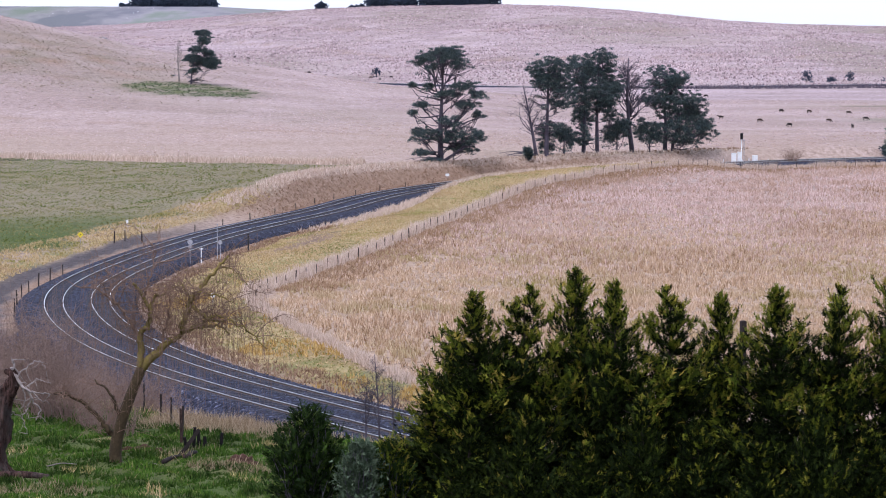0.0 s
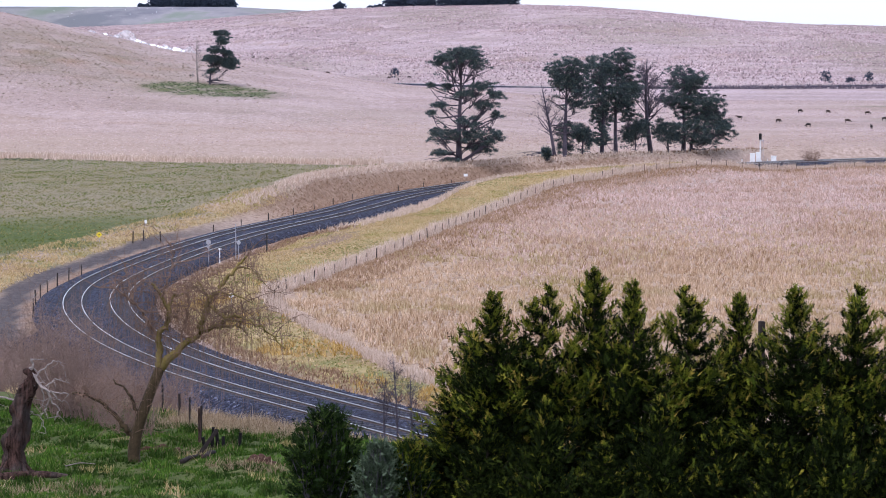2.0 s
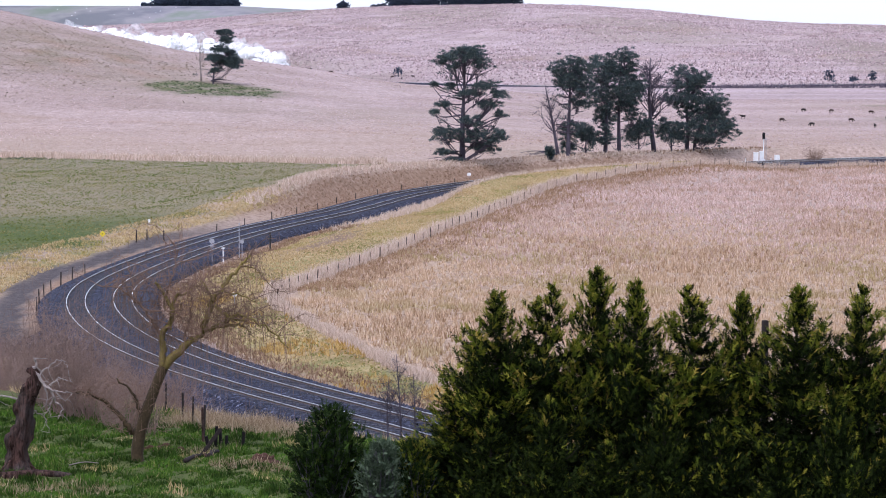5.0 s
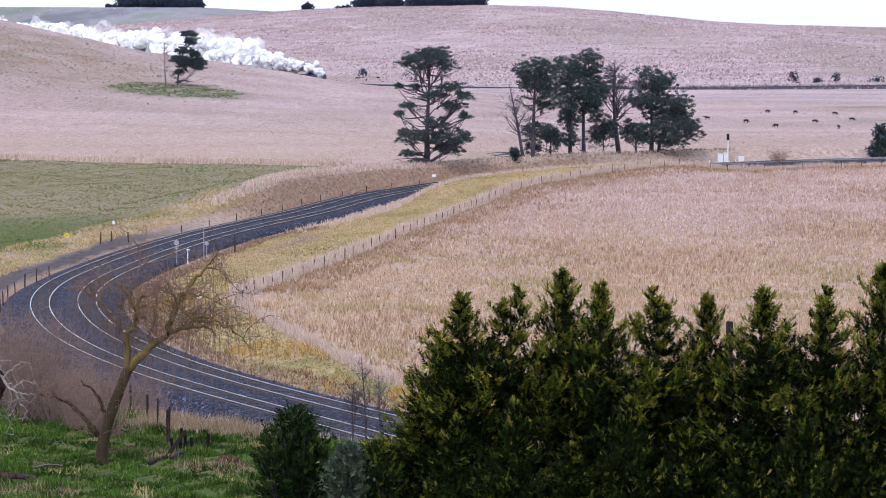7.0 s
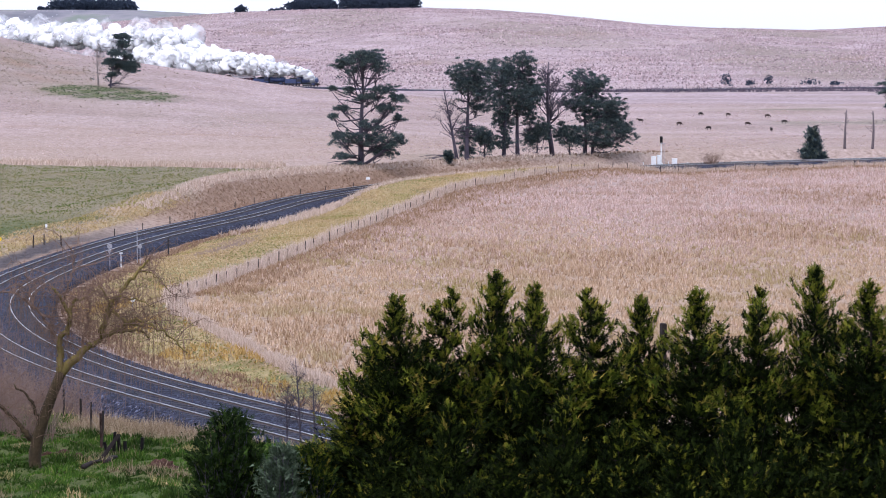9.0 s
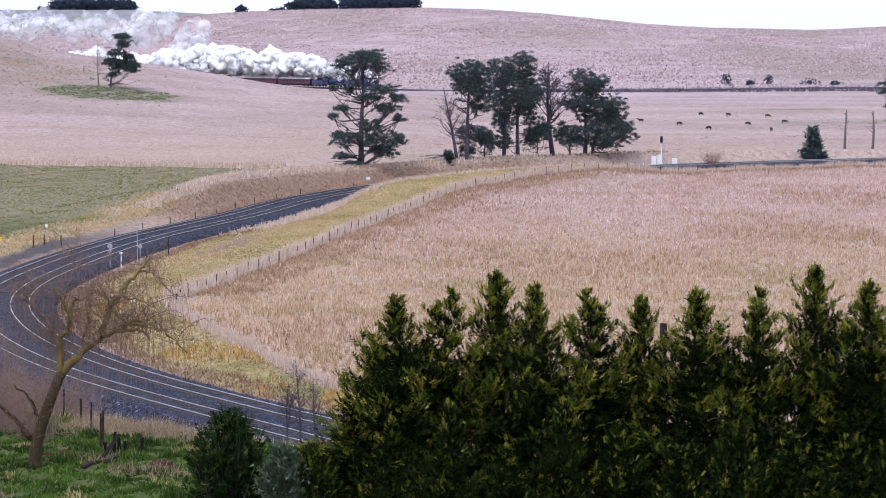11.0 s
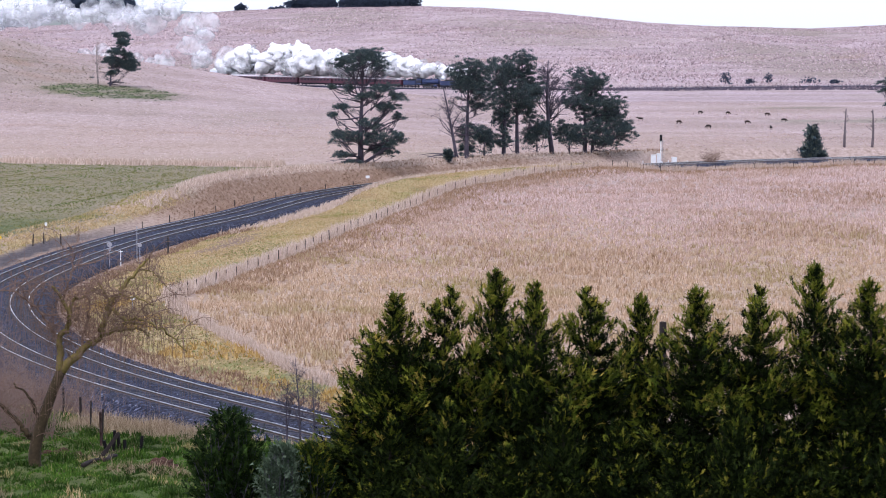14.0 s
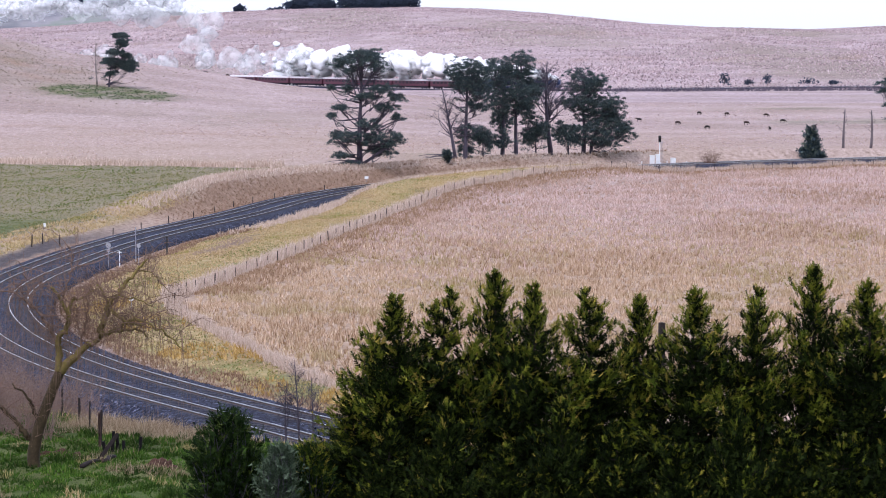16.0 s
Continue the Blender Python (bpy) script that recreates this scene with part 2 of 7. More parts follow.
M = dict(
    ground=ground_material(),
    ballast=None,
    dry_field=island("dry_grass", [(0, (0.30, 0.195, 0.145)), (0.3, (0.53, 0.385, 0.33)), (0.8, (0.71, 0.54, 0.49)), (1, (0.83, 0.68, 0.64))], patch=(0.05, (0.84, 0.80, 0.70)), translucent=0.25),
    tawny_grass=island("tawny_grass", [(0, (0.29, 0.185, 0.10)), (0.3, (0.49, 0.345, 0.215)), (0.8, (0.65, 0.485, 0.345)), (1, (0.77, 0.62, 0.49))], patch=(0.06, (0.74, 0.78, 0.6)), translucent=0.25, share=(0.48, 0.64)),
    # pinkish hill grass with distance haze mixed into its colour
    hazy_hill_grass=island("hazy_hill_grass", [(0, (0.40, 0.305, 0.305)), (0.5, (0.53, 0.41, 0.405)), (1, (0.72, 0.585, 0.575))], translucent=0.2),
    # darker tussock colour paints the shaded sides and shadows between tussocks
    dark_tussock=island("shade_side_tussock", [(0, (0.20, 0.15, 0.155)), (0.6, (0.30, 0.23, 0.232)), (1, (0.40, 0.31, 0.305))], translucent=0.2),
    olive_tussock=island("olive_tussock", [(0, (0.25, 0.20, 0.15)), (0.6, (0.33, 0.265, 0.20)), (1, (0.43, 0.35, 0.275))], translucent=0.2),
    spot_grass=island("dull_green_grass", [(0, (0.07, 0.095, 0.05)), (0.6, (0.125, 0.155, 0.085)), (1, (0.26, 0.24, 0.17))], translucent=0.2),
    pale_grass=island("pale_tall_grass", [(0, (0.43, 0.325, 0.245)), (0.6, (0.61, 0.48, 0.385)), (1, (0.75, 0.62, 0.53))], translucent=0.25),
    brown_grass=island("brown_bank_grass", [(0, (0.14, 0.082, 0.045)), (0.5, (0.27, 0.168, 0.105)), (1, (0.41, 0.285, 0.20))], translucent=0.2),
    russet_grass=island("russet_grass", [(0, (0.21, 0.125, 0.065)), (0.5, (0.36, 0.235, 0.14)), (1, (0.50, 0.355, 0.245))], translucent=0.2),
    bank_brown=island("tan_brown_bank_grass", [(0, (0.19, 0.115, 0.07)), (0.5, (0.31, 0.20, 0.13)), (1, (0.44, 0.31, 0.22))], translucent=0.2),
    verge_grass=island("verge_grass", [(0, (0.26, 0.185, 0.075)), (0.35, (0.47, 0.345, 0.16)), (1, (0.65, 0.50, 0.31))], patch=(0.13, (0.62, 0.74, 0.45)), translucent=0.2, share=(0.55, 0.68)),
    gold_grass=island("golden_grass", [(0, (0.28, 0.165, 0.04)), (0.5, (0.46, 0.30, 0.09)), (1, (0.60, 0.43, 0.19))], translucent=0.2),
    green_grass=island("green_grass", [(0, (0.028, 0.066, 0.008)), (0.6, (0.072, 0.158, 0.015)), (0.94, (0.14, 0.21, 0.03)), (1, (0.34, 0.28, 0.13))], patch=(0.45, (0.36, 0.38, 0.42)), translucent=0.2),
    paddock_grass=island("paddock_grass", [(0, (0.10, 0.12, 0.034)), (0.4, (0.18, 0.19, 0.056)), (0.75, (0.28, 0.245, 0.098)), (1, (0.42, 0.335, 0.17))], patch=(0.08, (0.62, 0.8, 0.5)), translucent=0.2),
    damp_grass=island("damp_grass", [(0, (0.12, 0.135, 0.035)), (0.5, (0.20, 0.21, 0.06)), (1, (0.34, 0.30, 0.12))], translucent=0.2),
    straw=island("dead_straw", [(0, (0.17, 0.115, 0.065)), (0.5, (0.33, 0.245, 0.15)), (1, (0.52, 0.41, 0.29))], translucent=0.2),
    mossy=plain("mossy_limb_bark", (0.20, 0.150, 0.045), 0.95, vary=0.6, scale=2.5, bump=0.8),
    # near-black foliage and bright shoots paint the hedge's shade and light
    cypress=island("shaded_cypress_foliage", [(0, (0.004, 0.007, 0.002)), (0.6, (0.015, 0.024, 0.005)), (1, (0.046, 0.062, 0.010))], 0.85, 0.06, patch=(0.7, (0.55, 0.62, 0.6))),
    cypress_lit=island("sunlit_cypress_shoots", [(0, (0.055, 0.076, 0.008)), (0.5, (0.125, 0.148, 0.013)), (0.88, (0.23, 0.22, 0.024)), (1, (0.38, 0.28, 0.05))], 0.8, 0.08, 0.2),
    # the blue in the pine foliage is distance haze put into its colour
    pine=island("hazy_pine_foliage", [(0, (0.026, 0.042, 0.056)), (0.6, (0.066, 0.094, 0.100)), (1, (0.15, 0.18, 0.135))], 0.8, 0.1),
    # dark and bright shrub colours paint its shaded inside and sunlit top
    shrub=island("shaded_shrub_foliage", [(0, (0.006, 0.012, 0.004)), (0.6, (0.014, 0.027, 0.007)), (1, (0.035, 0.058, 0.012))], 0.8, 0.05),
    shrub_lit=island("sunlit_shrub_shoots", [(0, (0.016, 0.034, 0.006)), (0.6, (0.06, 0.105, 0.018)), (1, (0.16, 0.20, 0.04))], 0.8, 0.08, 0.2),
    grey_shrub=island("grey_green_foliage", [(0, (0.03, 0.045, 0.026)), (0.6, (0.075, 0.105, 0.065)), (1, (0.16, 0.20, 0.13))], 0.8, 0.1),
    scrub=island("grey_mauve_scrub", [(0, (0.06, 0.052, 0.075)), (0.6, (0.13, 0.108, 0.135)), (1, (0.25, 0.20, 0.215))], 0.9, 0.05),
    stone=island("crushed_stone", [(0, (0.008, 0.009, 0.016)), (0.6, (0.024, 0.026, 0.046)), (0.9, (0.070, 0.075, 0.112)), (1, (0.20, 0.205, 0.25))], 0.85, 0.25),
    # far foliage is lightened and blued with distance haze in its colour
    far_leaf=island("haze_blue_foliage", [(0, (0.028, 0.040, 0.066)), (1, (0.075, 0.095, 0.135))], 0.8, 0.1),
    cypress_bark=plain("dark_cypress_bark", (0.030, 0.022, 0.017), 0.95, vary=0.5, scale=4, bump=0.8),
    # bark tinted blue with distance haze; near stems share it
    bark=plain("haze_blue_bark", (0.078, 0.066, 0.086), 0.95, vary=0.5, scale=4, bump=0.8),
    willow_bark=plain("mossy_willow_bark", (0.058, 0.040, 0.019), 0.95, vary=0.7, scale=2.5, bump=0.8),
    stump=split_wood("split_stump_wood", (0.085, 0.048, 0.040)),
    twig=plain("bare_twigs", (0.205, 0.128, 0.092), 0.9, vary=0.4, scale=1.0),
    brush=plain("pale_bare_stems", (0.235, 0.160, 0.132), 0.9, vary=0.4, scale=1.0),
    grey_trunk=plain("grey_weathered_trunk", (0.155, 0.125, 0.13), 0.95, vary=0.5, scale=3, bump=0.6),
    dead=plain("bleached_dead_wood", (0.30, 0.25, 0.23), 0.9, vary=0.5, scale=3, bump=0.6),
    rail=plain("worn_rail_steel", (0.70, 0.70, 0.72), 0.36, 0.9, 0.5, vary=0.2, scale=2),
    rail_side=plain("rusty_rail_web", (0.10, 0.075, 0.065), 0.85, vary=0.4, scale=3),
    sleeper=plain("weathered_sleeper", (0.05, 0.047, 0.055), 0.9, vary=0.4, scale=3, bump=0.5),
    post=plain("weathered_post_wood", (0.035, 0.026, 0.024), 0.95, vary=0.4, scale=5, bump=0.6),
    black_wood=plain("rotten_black_wood", (0.014, 0.011, 0.011), 0.95, vary=0.6, scale=4, bump=0.8),
    wire=plain("fence_wire", (0.20, 0.19, 0.18), 0.6, 0.6, vary=0.2),
    steel=plain("galvanised_steel", (0.38, 0.38, 0.41), 0.5, 0.4, vary=0.2),
    white=plain("white_paint", (0.78, 0.78, 0.78), 0.5, vary=0.12),
    black=plain("black_paint", (0.02, 0.02, 0.022), 0.5, vary=0.3),
    yellow=plain("yellow_sign_face", (0.72, 0.55, 0.03), 0.5, vary=0.1),
    # navy engine paint, lightened and blued with distance haze
    blue=plain("hazy_blue_engine_paint", (0.030, 0.048, 0.125), 0.35, 0.0, 0.5, vary=0.3),
    maroon=plain("maroon_coach_paint", (0.090, 0.022, 0.040), 0.4, 0.0, 0.5, vary=0.25),
    roof=plain("pale_grey_roof", (0.62, 0.58, 0.60), 0.7, vary=0.2),
    glass=plain("dark_window_glass", (0.03, 0.035, 0.045), 0.1, 0.0, 0.6, vary=0.1),
    # dark underframe, its blue tint again distance haze
    under=plain("sooty_underframe", (0.028, 0.030, 0.042), 0.8, vary=0.3),
    cow=plain("black_cattle_hide", (0.028, 0.020, 0.018), 0.8, vary=0.4),
    cow_brown=plain("brown_cattle_hide", (0.042, 0.024, 0.018), 0.8, vary=0.4),
    rust=plain("rust_red_earth", (0.075, 0.036, 0.024), 0.95, vary=0.5, scale=3, bump=0.7),
)


def ballast_material():
    m, n, l, b = material("dark_ballast", 0.9, 0, 0.25)
    pos = n.new("ShaderNodeNewGeometry").outputs["Position"]
    v = n.new("ShaderNodeTexVoronoi")
    v.inputs["Scale"].default_value = 4.2
    l.new(pos, v.inputs["Vector"])
    c = ramp(n, l, v.outputs["Color"], [(0.1, (0.005, 0.006, 0.011)), (0.55, (0.017, 0.019, 0.040)), (0.85, (0.060, 0.066, 0.110)), (0.97, (0.17, 0.18, 0.25))])
    drift = noise_tex(n, l, 0.25, 4, 0.6, vec=pos)
    c = mixed(n, l, ramp(n, l, drift, [(0.45, (0, 0, 0)), (0.75, (0.3, 0.3, 0.3))]), c, (0.042, 0.040, 0.048))
    l.new(c, b.inputs["Base Color"])
    bumped(n, l, b, v.outputs["Distance"], 1.0, 0.2)
    return m


M["ballast"] = ballast_material()


def smoke_material(name, alpha, low, scale):
    """Steam: light wanders through each billow, so its shading is even and leans to the sky; it thins out in shreds."""
    m, n, l, b = material(name, 1.0, 0, 0.0)
    b.inputs["Base Color"].default_value = (0.985, 0.99, 1.0, 1)
    b.inputs["Subsurface Weight"].default_value = 1.0
    b.inputs["Subsurface Scale"].default_value = 9.0
    b.inputs["Subsurface Radius"].default_value = (1, 1, 1)
    lean, geo = n.new("ShaderNodeMix"), n.new("ShaderNodeNewGeometry")
    lean.data_type = "VECTOR"
    lean.inputs[0].default_value = 0.94
    l.new(geo.outputs["Normal"], lean.inputs[4])
    lean.inputs[5].default_value = (-0.25, -0.55, 0.8)
    l.new(lean.outputs[1], b.inputs["Normal"])
    if alpha < 1:
        tr, mo = n.new("ShaderNodeBsdfTransparent"), n.new("ShaderNodeMixShader")
        a = ramp(n, l, noise_tex(n, l, scale, 5, 0.62), [(0.36, (alpha * low,) * 3), (0.62, (alpha,) * 3)])
        l.new(a, mo.inputs[0])
        l.new(tr.outputs[0], mo.inputs[1])
        l.new(b.outputs[0], mo.inputs[2])
        l.new(mo.outputs[0], n["Material Output"].inputs[0])
    return m


M["steam"] = smoke_material("dense_steam", 1.0, 1.0, 1.6)
M["wisp"] = smoke_material("thin_steam", 0.36, 0.04, 1.1)


# ------------------------------------------------------------ mesh helpers
class Builder:
    """Collects vertices and faces for one mesh."""

    def __init__(self):
        self.v, self.f = [], []

    def tube(self, pts, radii, sides=6, cap=True):
        pts = [Vector(p) for p in pts]
        base = len(self.v)
        side = Vector((1, 0, 0))
        for i, p in enumerate(pts):
            d = (pts[min(i + 1, len(pts) - 1)] - pts[max(i - 1, 0)]).normalized()
            if i == 0 and abs(d.x) > 0.8:
                side = Vector((0, 1, 0))
            side = (side - d * side.dot(d)).normalized()
            up = d.cross(side)
            for k in range(sides):
                a = 2 * math.pi * k / sides
                self.v.append(tuple(p + (side * math.cos(a) + up * math.sin(a)) * radii[i]))
        for i in range(len(pts) - 1):
            for k in range(sides):
                a, b = base + i * sides + k, base + i * sides + (k + 1) % sides
                self.f.append((a, b, b + sides, a + sides))
        if cap:
            self.f.append(tuple(base + k for k in reversed(range(sides))))
            self.f.append(tuple(base + (len(pts) - 1) * sides + k for k in range(sides)))
        return self

    def box(self, cx, cy, cz, sx, sy, sz, bevel=0.0):
        bm = bmesh.new()
        bmesh.ops.create_cube(bm, size=1)
        bmesh.ops.scale(bm, vec=(sx, sy, sz), verts=bm.verts)
        if bevel:
            bmesh.ops.bevel(bm, geom=bm.edges[:], offset=bevel, segments=2, affect="EDGES")
        bmesh.ops.translate(bm, vec=(cx, cy, cz), verts=bm.verts)
        return self.take(bm)

    def take(self, bm):
        base = len(self.v)
        bm.verts.ensure_lookup_table()
        self.v += [tuple(q.co) for q in bm.verts]
        self.f += [tuple(base + q.index for q in f.verts) for f in bm.faces]
        bm.free()
        return self

    def lathe(self, profile, axis, origin, sides=14):
        """profile: pairs of (along, radius); axis: x, y or z."""
        base = len(self.v)
        o = Vector(origin)
        for a, r in profile:
            for k in range(sides):
                w = 2 * math.pi * k / sides
                c, s = r * math.cos(w), r * math.sin(w)
                self.v.append(tuple(o + Vector({"x": (a, c, s), "y": (c, a, s), "z": (c, s, a)}[axis])))
        for i in range(len(profile) - 1):
            for k in range(sides):
                a, b = base + i * sides + k, base + i * sides + (k + 1) % sides
                self.f.append((a, b, b + sides, a + sides))
        self.f.append(tuple(base + k for k in range(sides)))
        self.f.append(tuple(base + (len(profile) - 1) * sides + k for k in range(sides)))
        return self

    def sweep(self, section, path):
        """section: (y, z) pairs in a closed ring; path: (centre, side, up) triples."""
        base, n = len(self.v), len(section)
        for c, s, u in path:
            for y, z in section:
                self.v.append(tuple(c + s * y + u * z))
        for i in range(len(path) - 1):
            for k in range(n):
                a, b = base + i * n + k, base + i * n + (k + 1) % n
                self.f.append((a, b, b + n, a + n))
        return self

    def mesh(self, name, mat, smooth=False):
        me = bpy.data.meshes.new(name)
        me.from_pydata(self.v, [], self.f)
        if smooth:
            me.polygons.foreach_set("use_smooth", [True] * len(me.polygons))
        bm = bmesh.new()
        bm.from_mesh(me)
        bmesh.ops.recalc_face_normals(bm, faces=bm.faces)
        bm.to_mesh(me)
        bm.free()
        me.materials.append(mat)
        return me


def part(name, builder, mat, parent, label="", smooth=False):
    ob = new(name, builder.mesh(name, mat, smooth) if isinstance(builder, Builder) else builder)
    ob.parent = parent
    return tagged(ob, label) if label else ob


def tri_mesh(name, tris, mat):
    """A mesh of loose triangles from an array (n, 3, 3)."""
    tris = np.asarray(tris, np.float32)
    n = len(tris)
    me = bpy.data.meshes.new(name)
    me.vertices.add(3 * n)
    me.vertices.foreach_set("co", tris.reshape(-1))
    me.loops.add(3 * n)
    me.loops.foreach_set("vertex_index", np.arange(3 * n, dtype=np.int32))
    me.polygons.add(n)
    me.polygons.foreach_set("loop_start", np.arange(0, 3 * n, 3, dtype=np.int32))
    me.update()
    me.validate()
    me.materials.append(mat)
    return me


def unit(a):
    return a / np.maximum(np.linalg.norm(a, axis=-1, keepdims=True), 1e-9)


def leaves(rng, centres, ways, length, width, count, spread):
    """Narrow triangles: count to each centre, fanned about its way. Returns (n, 3, 3)."""
    c, w = np.repeat(centres, count, 0), np.repeat(ways, count, 0)
    d = unit(w + rng.normal(0, spread, c.shape))
    size = rng.uniform(0.6, 1.25, (len(c), 1))
    start = c + d * rng.uniform(-0.2, 0.35, (len(c), 1)) * length
    side = unit(np.cross(d, rng.normal(0, 1, c.shape)))
    a = start - side * width * 0.5 * size
    b = start + side * width * 0.5 * size
    return np.stack([a, b, start + d * length * size], 1)


def indexed_mesh(name, verts, tris, mat):
    """A mesh of triangles that share vertices, from arrays."""
    me = bpy.data.meshes.new(name)
    me.vertices.add(len(verts))
    me.vertices.foreach_set("co", np.asarray(verts, np.float32).reshape(-1))
    me.loops.add(tris.size)
    me.loops.foreach_set("vertex_index", np.asarray(tris, np.int32).reshape(-1))
    me.polygons.add(len(tris))
    me.polygons.foreach_set("loop_start", np.arange(0, tris.size, 3, dtype=np.int32))
    me.update()
    me.validate()
    me.materials.append(mat)
    return me


def frond_mesh(name, rng, start, way, length, breadth, mat, segs=6, curl=0.16, rough=0.5):
    """Feathery sprays: each one a stem with pointed leaflets to both sides, one island of its own."""
    start, way = np.asarray(start, float), unit(np.asarray(way, float))
    length = np.asarray(length, float)[:, None]
    n = len(start)
    flat = unit(rng.normal(0, rough, (n, 3)) + (0, 0, 1))
    side = unit(np.cross(way, flat))
    up = np.cross(side, way)
    u = np.linspace(0, 1, segs + 1)
    axis = start[:, None] + way[:, None] * (length * u)[..., None] + (curl * length * u ** 2)[..., None] * np.array((0, 0, 1.0))
    shape = (0.45 + 0.55 * np.sin(math.pi * (0.12 + 0.8 * u[:-1]))) * (1.12 - 0.6 * u[:-1])
    reach = breadth * length * shape * rng.uniform(0.55, 1.25, (n, segs))
    tips = []
    for sign in (-1, 1):
        out = side[:, None] * (sign * reach)[..., None] + way[:, None] * (length * rng.uniform(0.10, 0.24, (n, segs)))[..., None]
        tips.append(axis[:, 1:] + out + up[:, None] * (reach * rng.normal(0.15, 0.45, (n, segs)))[..., None])
    verts = np.concatenate([axis, tips[0], tips[1]], 1)
    k = np.arange(segs)
    one = np.concatenate([np.stack([k, k + 1, segs + 1 + k], 1), np.stack([k + 1, k, 2 * segs + 1 + k], 1)])
    per = 3 * segs + 1
    tris = (one[None] + (np.arange(n) * per)[:, None, None]).reshape(-1, 3)
    return indexed_mesh(name, verts.reshape(-1, 3), tris, mat)


# ------------------------------------------------------------ the lie of the land
def spline(points, step=24):
    p = np.array(points, float)
    p = np.vstack([2 * p[0] - p[1], p, 2 * p[-1] - p[-2]])
    out = []
    for i in range(1, len(p) - 2):
        a, b, c, d = p[i - 1:i + 3]
        for u in np.linspace(0, 1, step, endpoint=False):
            out.append(0.5 * (2 * b + (c - a) * u + (2 * a - 5 * b + 4 * c - d) * u * u + (3 * b - a - 3 * c + d) * u ** 3))
    return np.array(out + [p[-2]])


# the railway: past the hedge, round the near bend, through the cutting, round the horseshoe, and off behind the spur
NEAR_LINE = [(110, 92, 0), (70, 94, 0), (36, 104, 0), (12.6, 121.1, 0), (-5, 148.2, 0), (-19.5, 175, 0), (-28.8, 202.4, 0), (-33.2, 231.4, 0), (-31.4, 261.8, 0.2),
             (-25.7, 294.6, 0.6), (-16.1, 328.9, 1.0), (-7.2, 364.3, 1.45), (7.6, 396.8, 1.85), (30.2, 424.4, 2.25), (57.3, 445.6, 2.55), (84.3, 458.2, 2.8)]
FAR_LINE = [(125, 470, 3.3), (190, 490, 4.2), (290, 555, 5.6), (350, 690, 7.2), (345, 830, 8.5), (280, 935, 9.8), (205, 975, 10.2), (150, 968, 9.9),
            (110, 958, 9.5), (70, 962, 9.2), (32, 988, 9.0), (-25, 1045, 9.7), (-80, 1100, 10.5), (-130, 1150, 11.2), (-250, 1270, 13), (-400, 1420, 15), (-700, 1700, 19)]
LINE = spline(NEAR_LINE + FAR_LINE, 20)
LINE_L = np.concatenate([[0], np.cumsum(np.linalg.norm(np.diff(LINE, axis=0), axis=1))])
_t = unit(np.gradient(LINE[:, :2], axis=0))
LINE_N = np.stack([_t[:, 1], -_t[:, 0]], 1)  # towards the inside of the near bend


def sm(x, a, b):
    u = np.clip((x - a) / (b - a), 0, 1)
    return u * u * (3 - 2 * u)


def near_line(x, y):
    """Signed distance from the railway (plus: inside the bend) and the rail level there."""
    x, y = np.asarray(x, float).ravel(), np.asarray(y, float).ravel()
    d, z = np.empty(len(x)), np.empty(len(x))
    for s in range(0, len(x), 20000):
        q = np.stack([x[s:s + 20000], y[s:s + 20000]], 1)
        far = ((q[:, None, 0] - LINE[None, :, 0]) ** 2 + (q[:, None, 1] - LINE[None, :, 1]) ** 2)
        j = far.argmin(1)
        off = q - LINE[j, :2]
        d[s:s + 20000] = np.sqrt(far[np.arange(len(j)), j]) * np.where((off * LINE_N[j]).sum(1) >= 0, 1, -1)
        z[s:s + 20000] = LINE[j, 2]
    return d, z


def waves(x, y):
    return (np.sin(x * 0.031 + 1.3 + 0.8 * np.sin(y * 0.011)) * np.sin(y * 0.023 + 0.4) + 0.6 * np.sin(x * 0.071 + y * 0.043 + 2) + 0.35 * np.sin(x * 0.15 - y * 0.11))


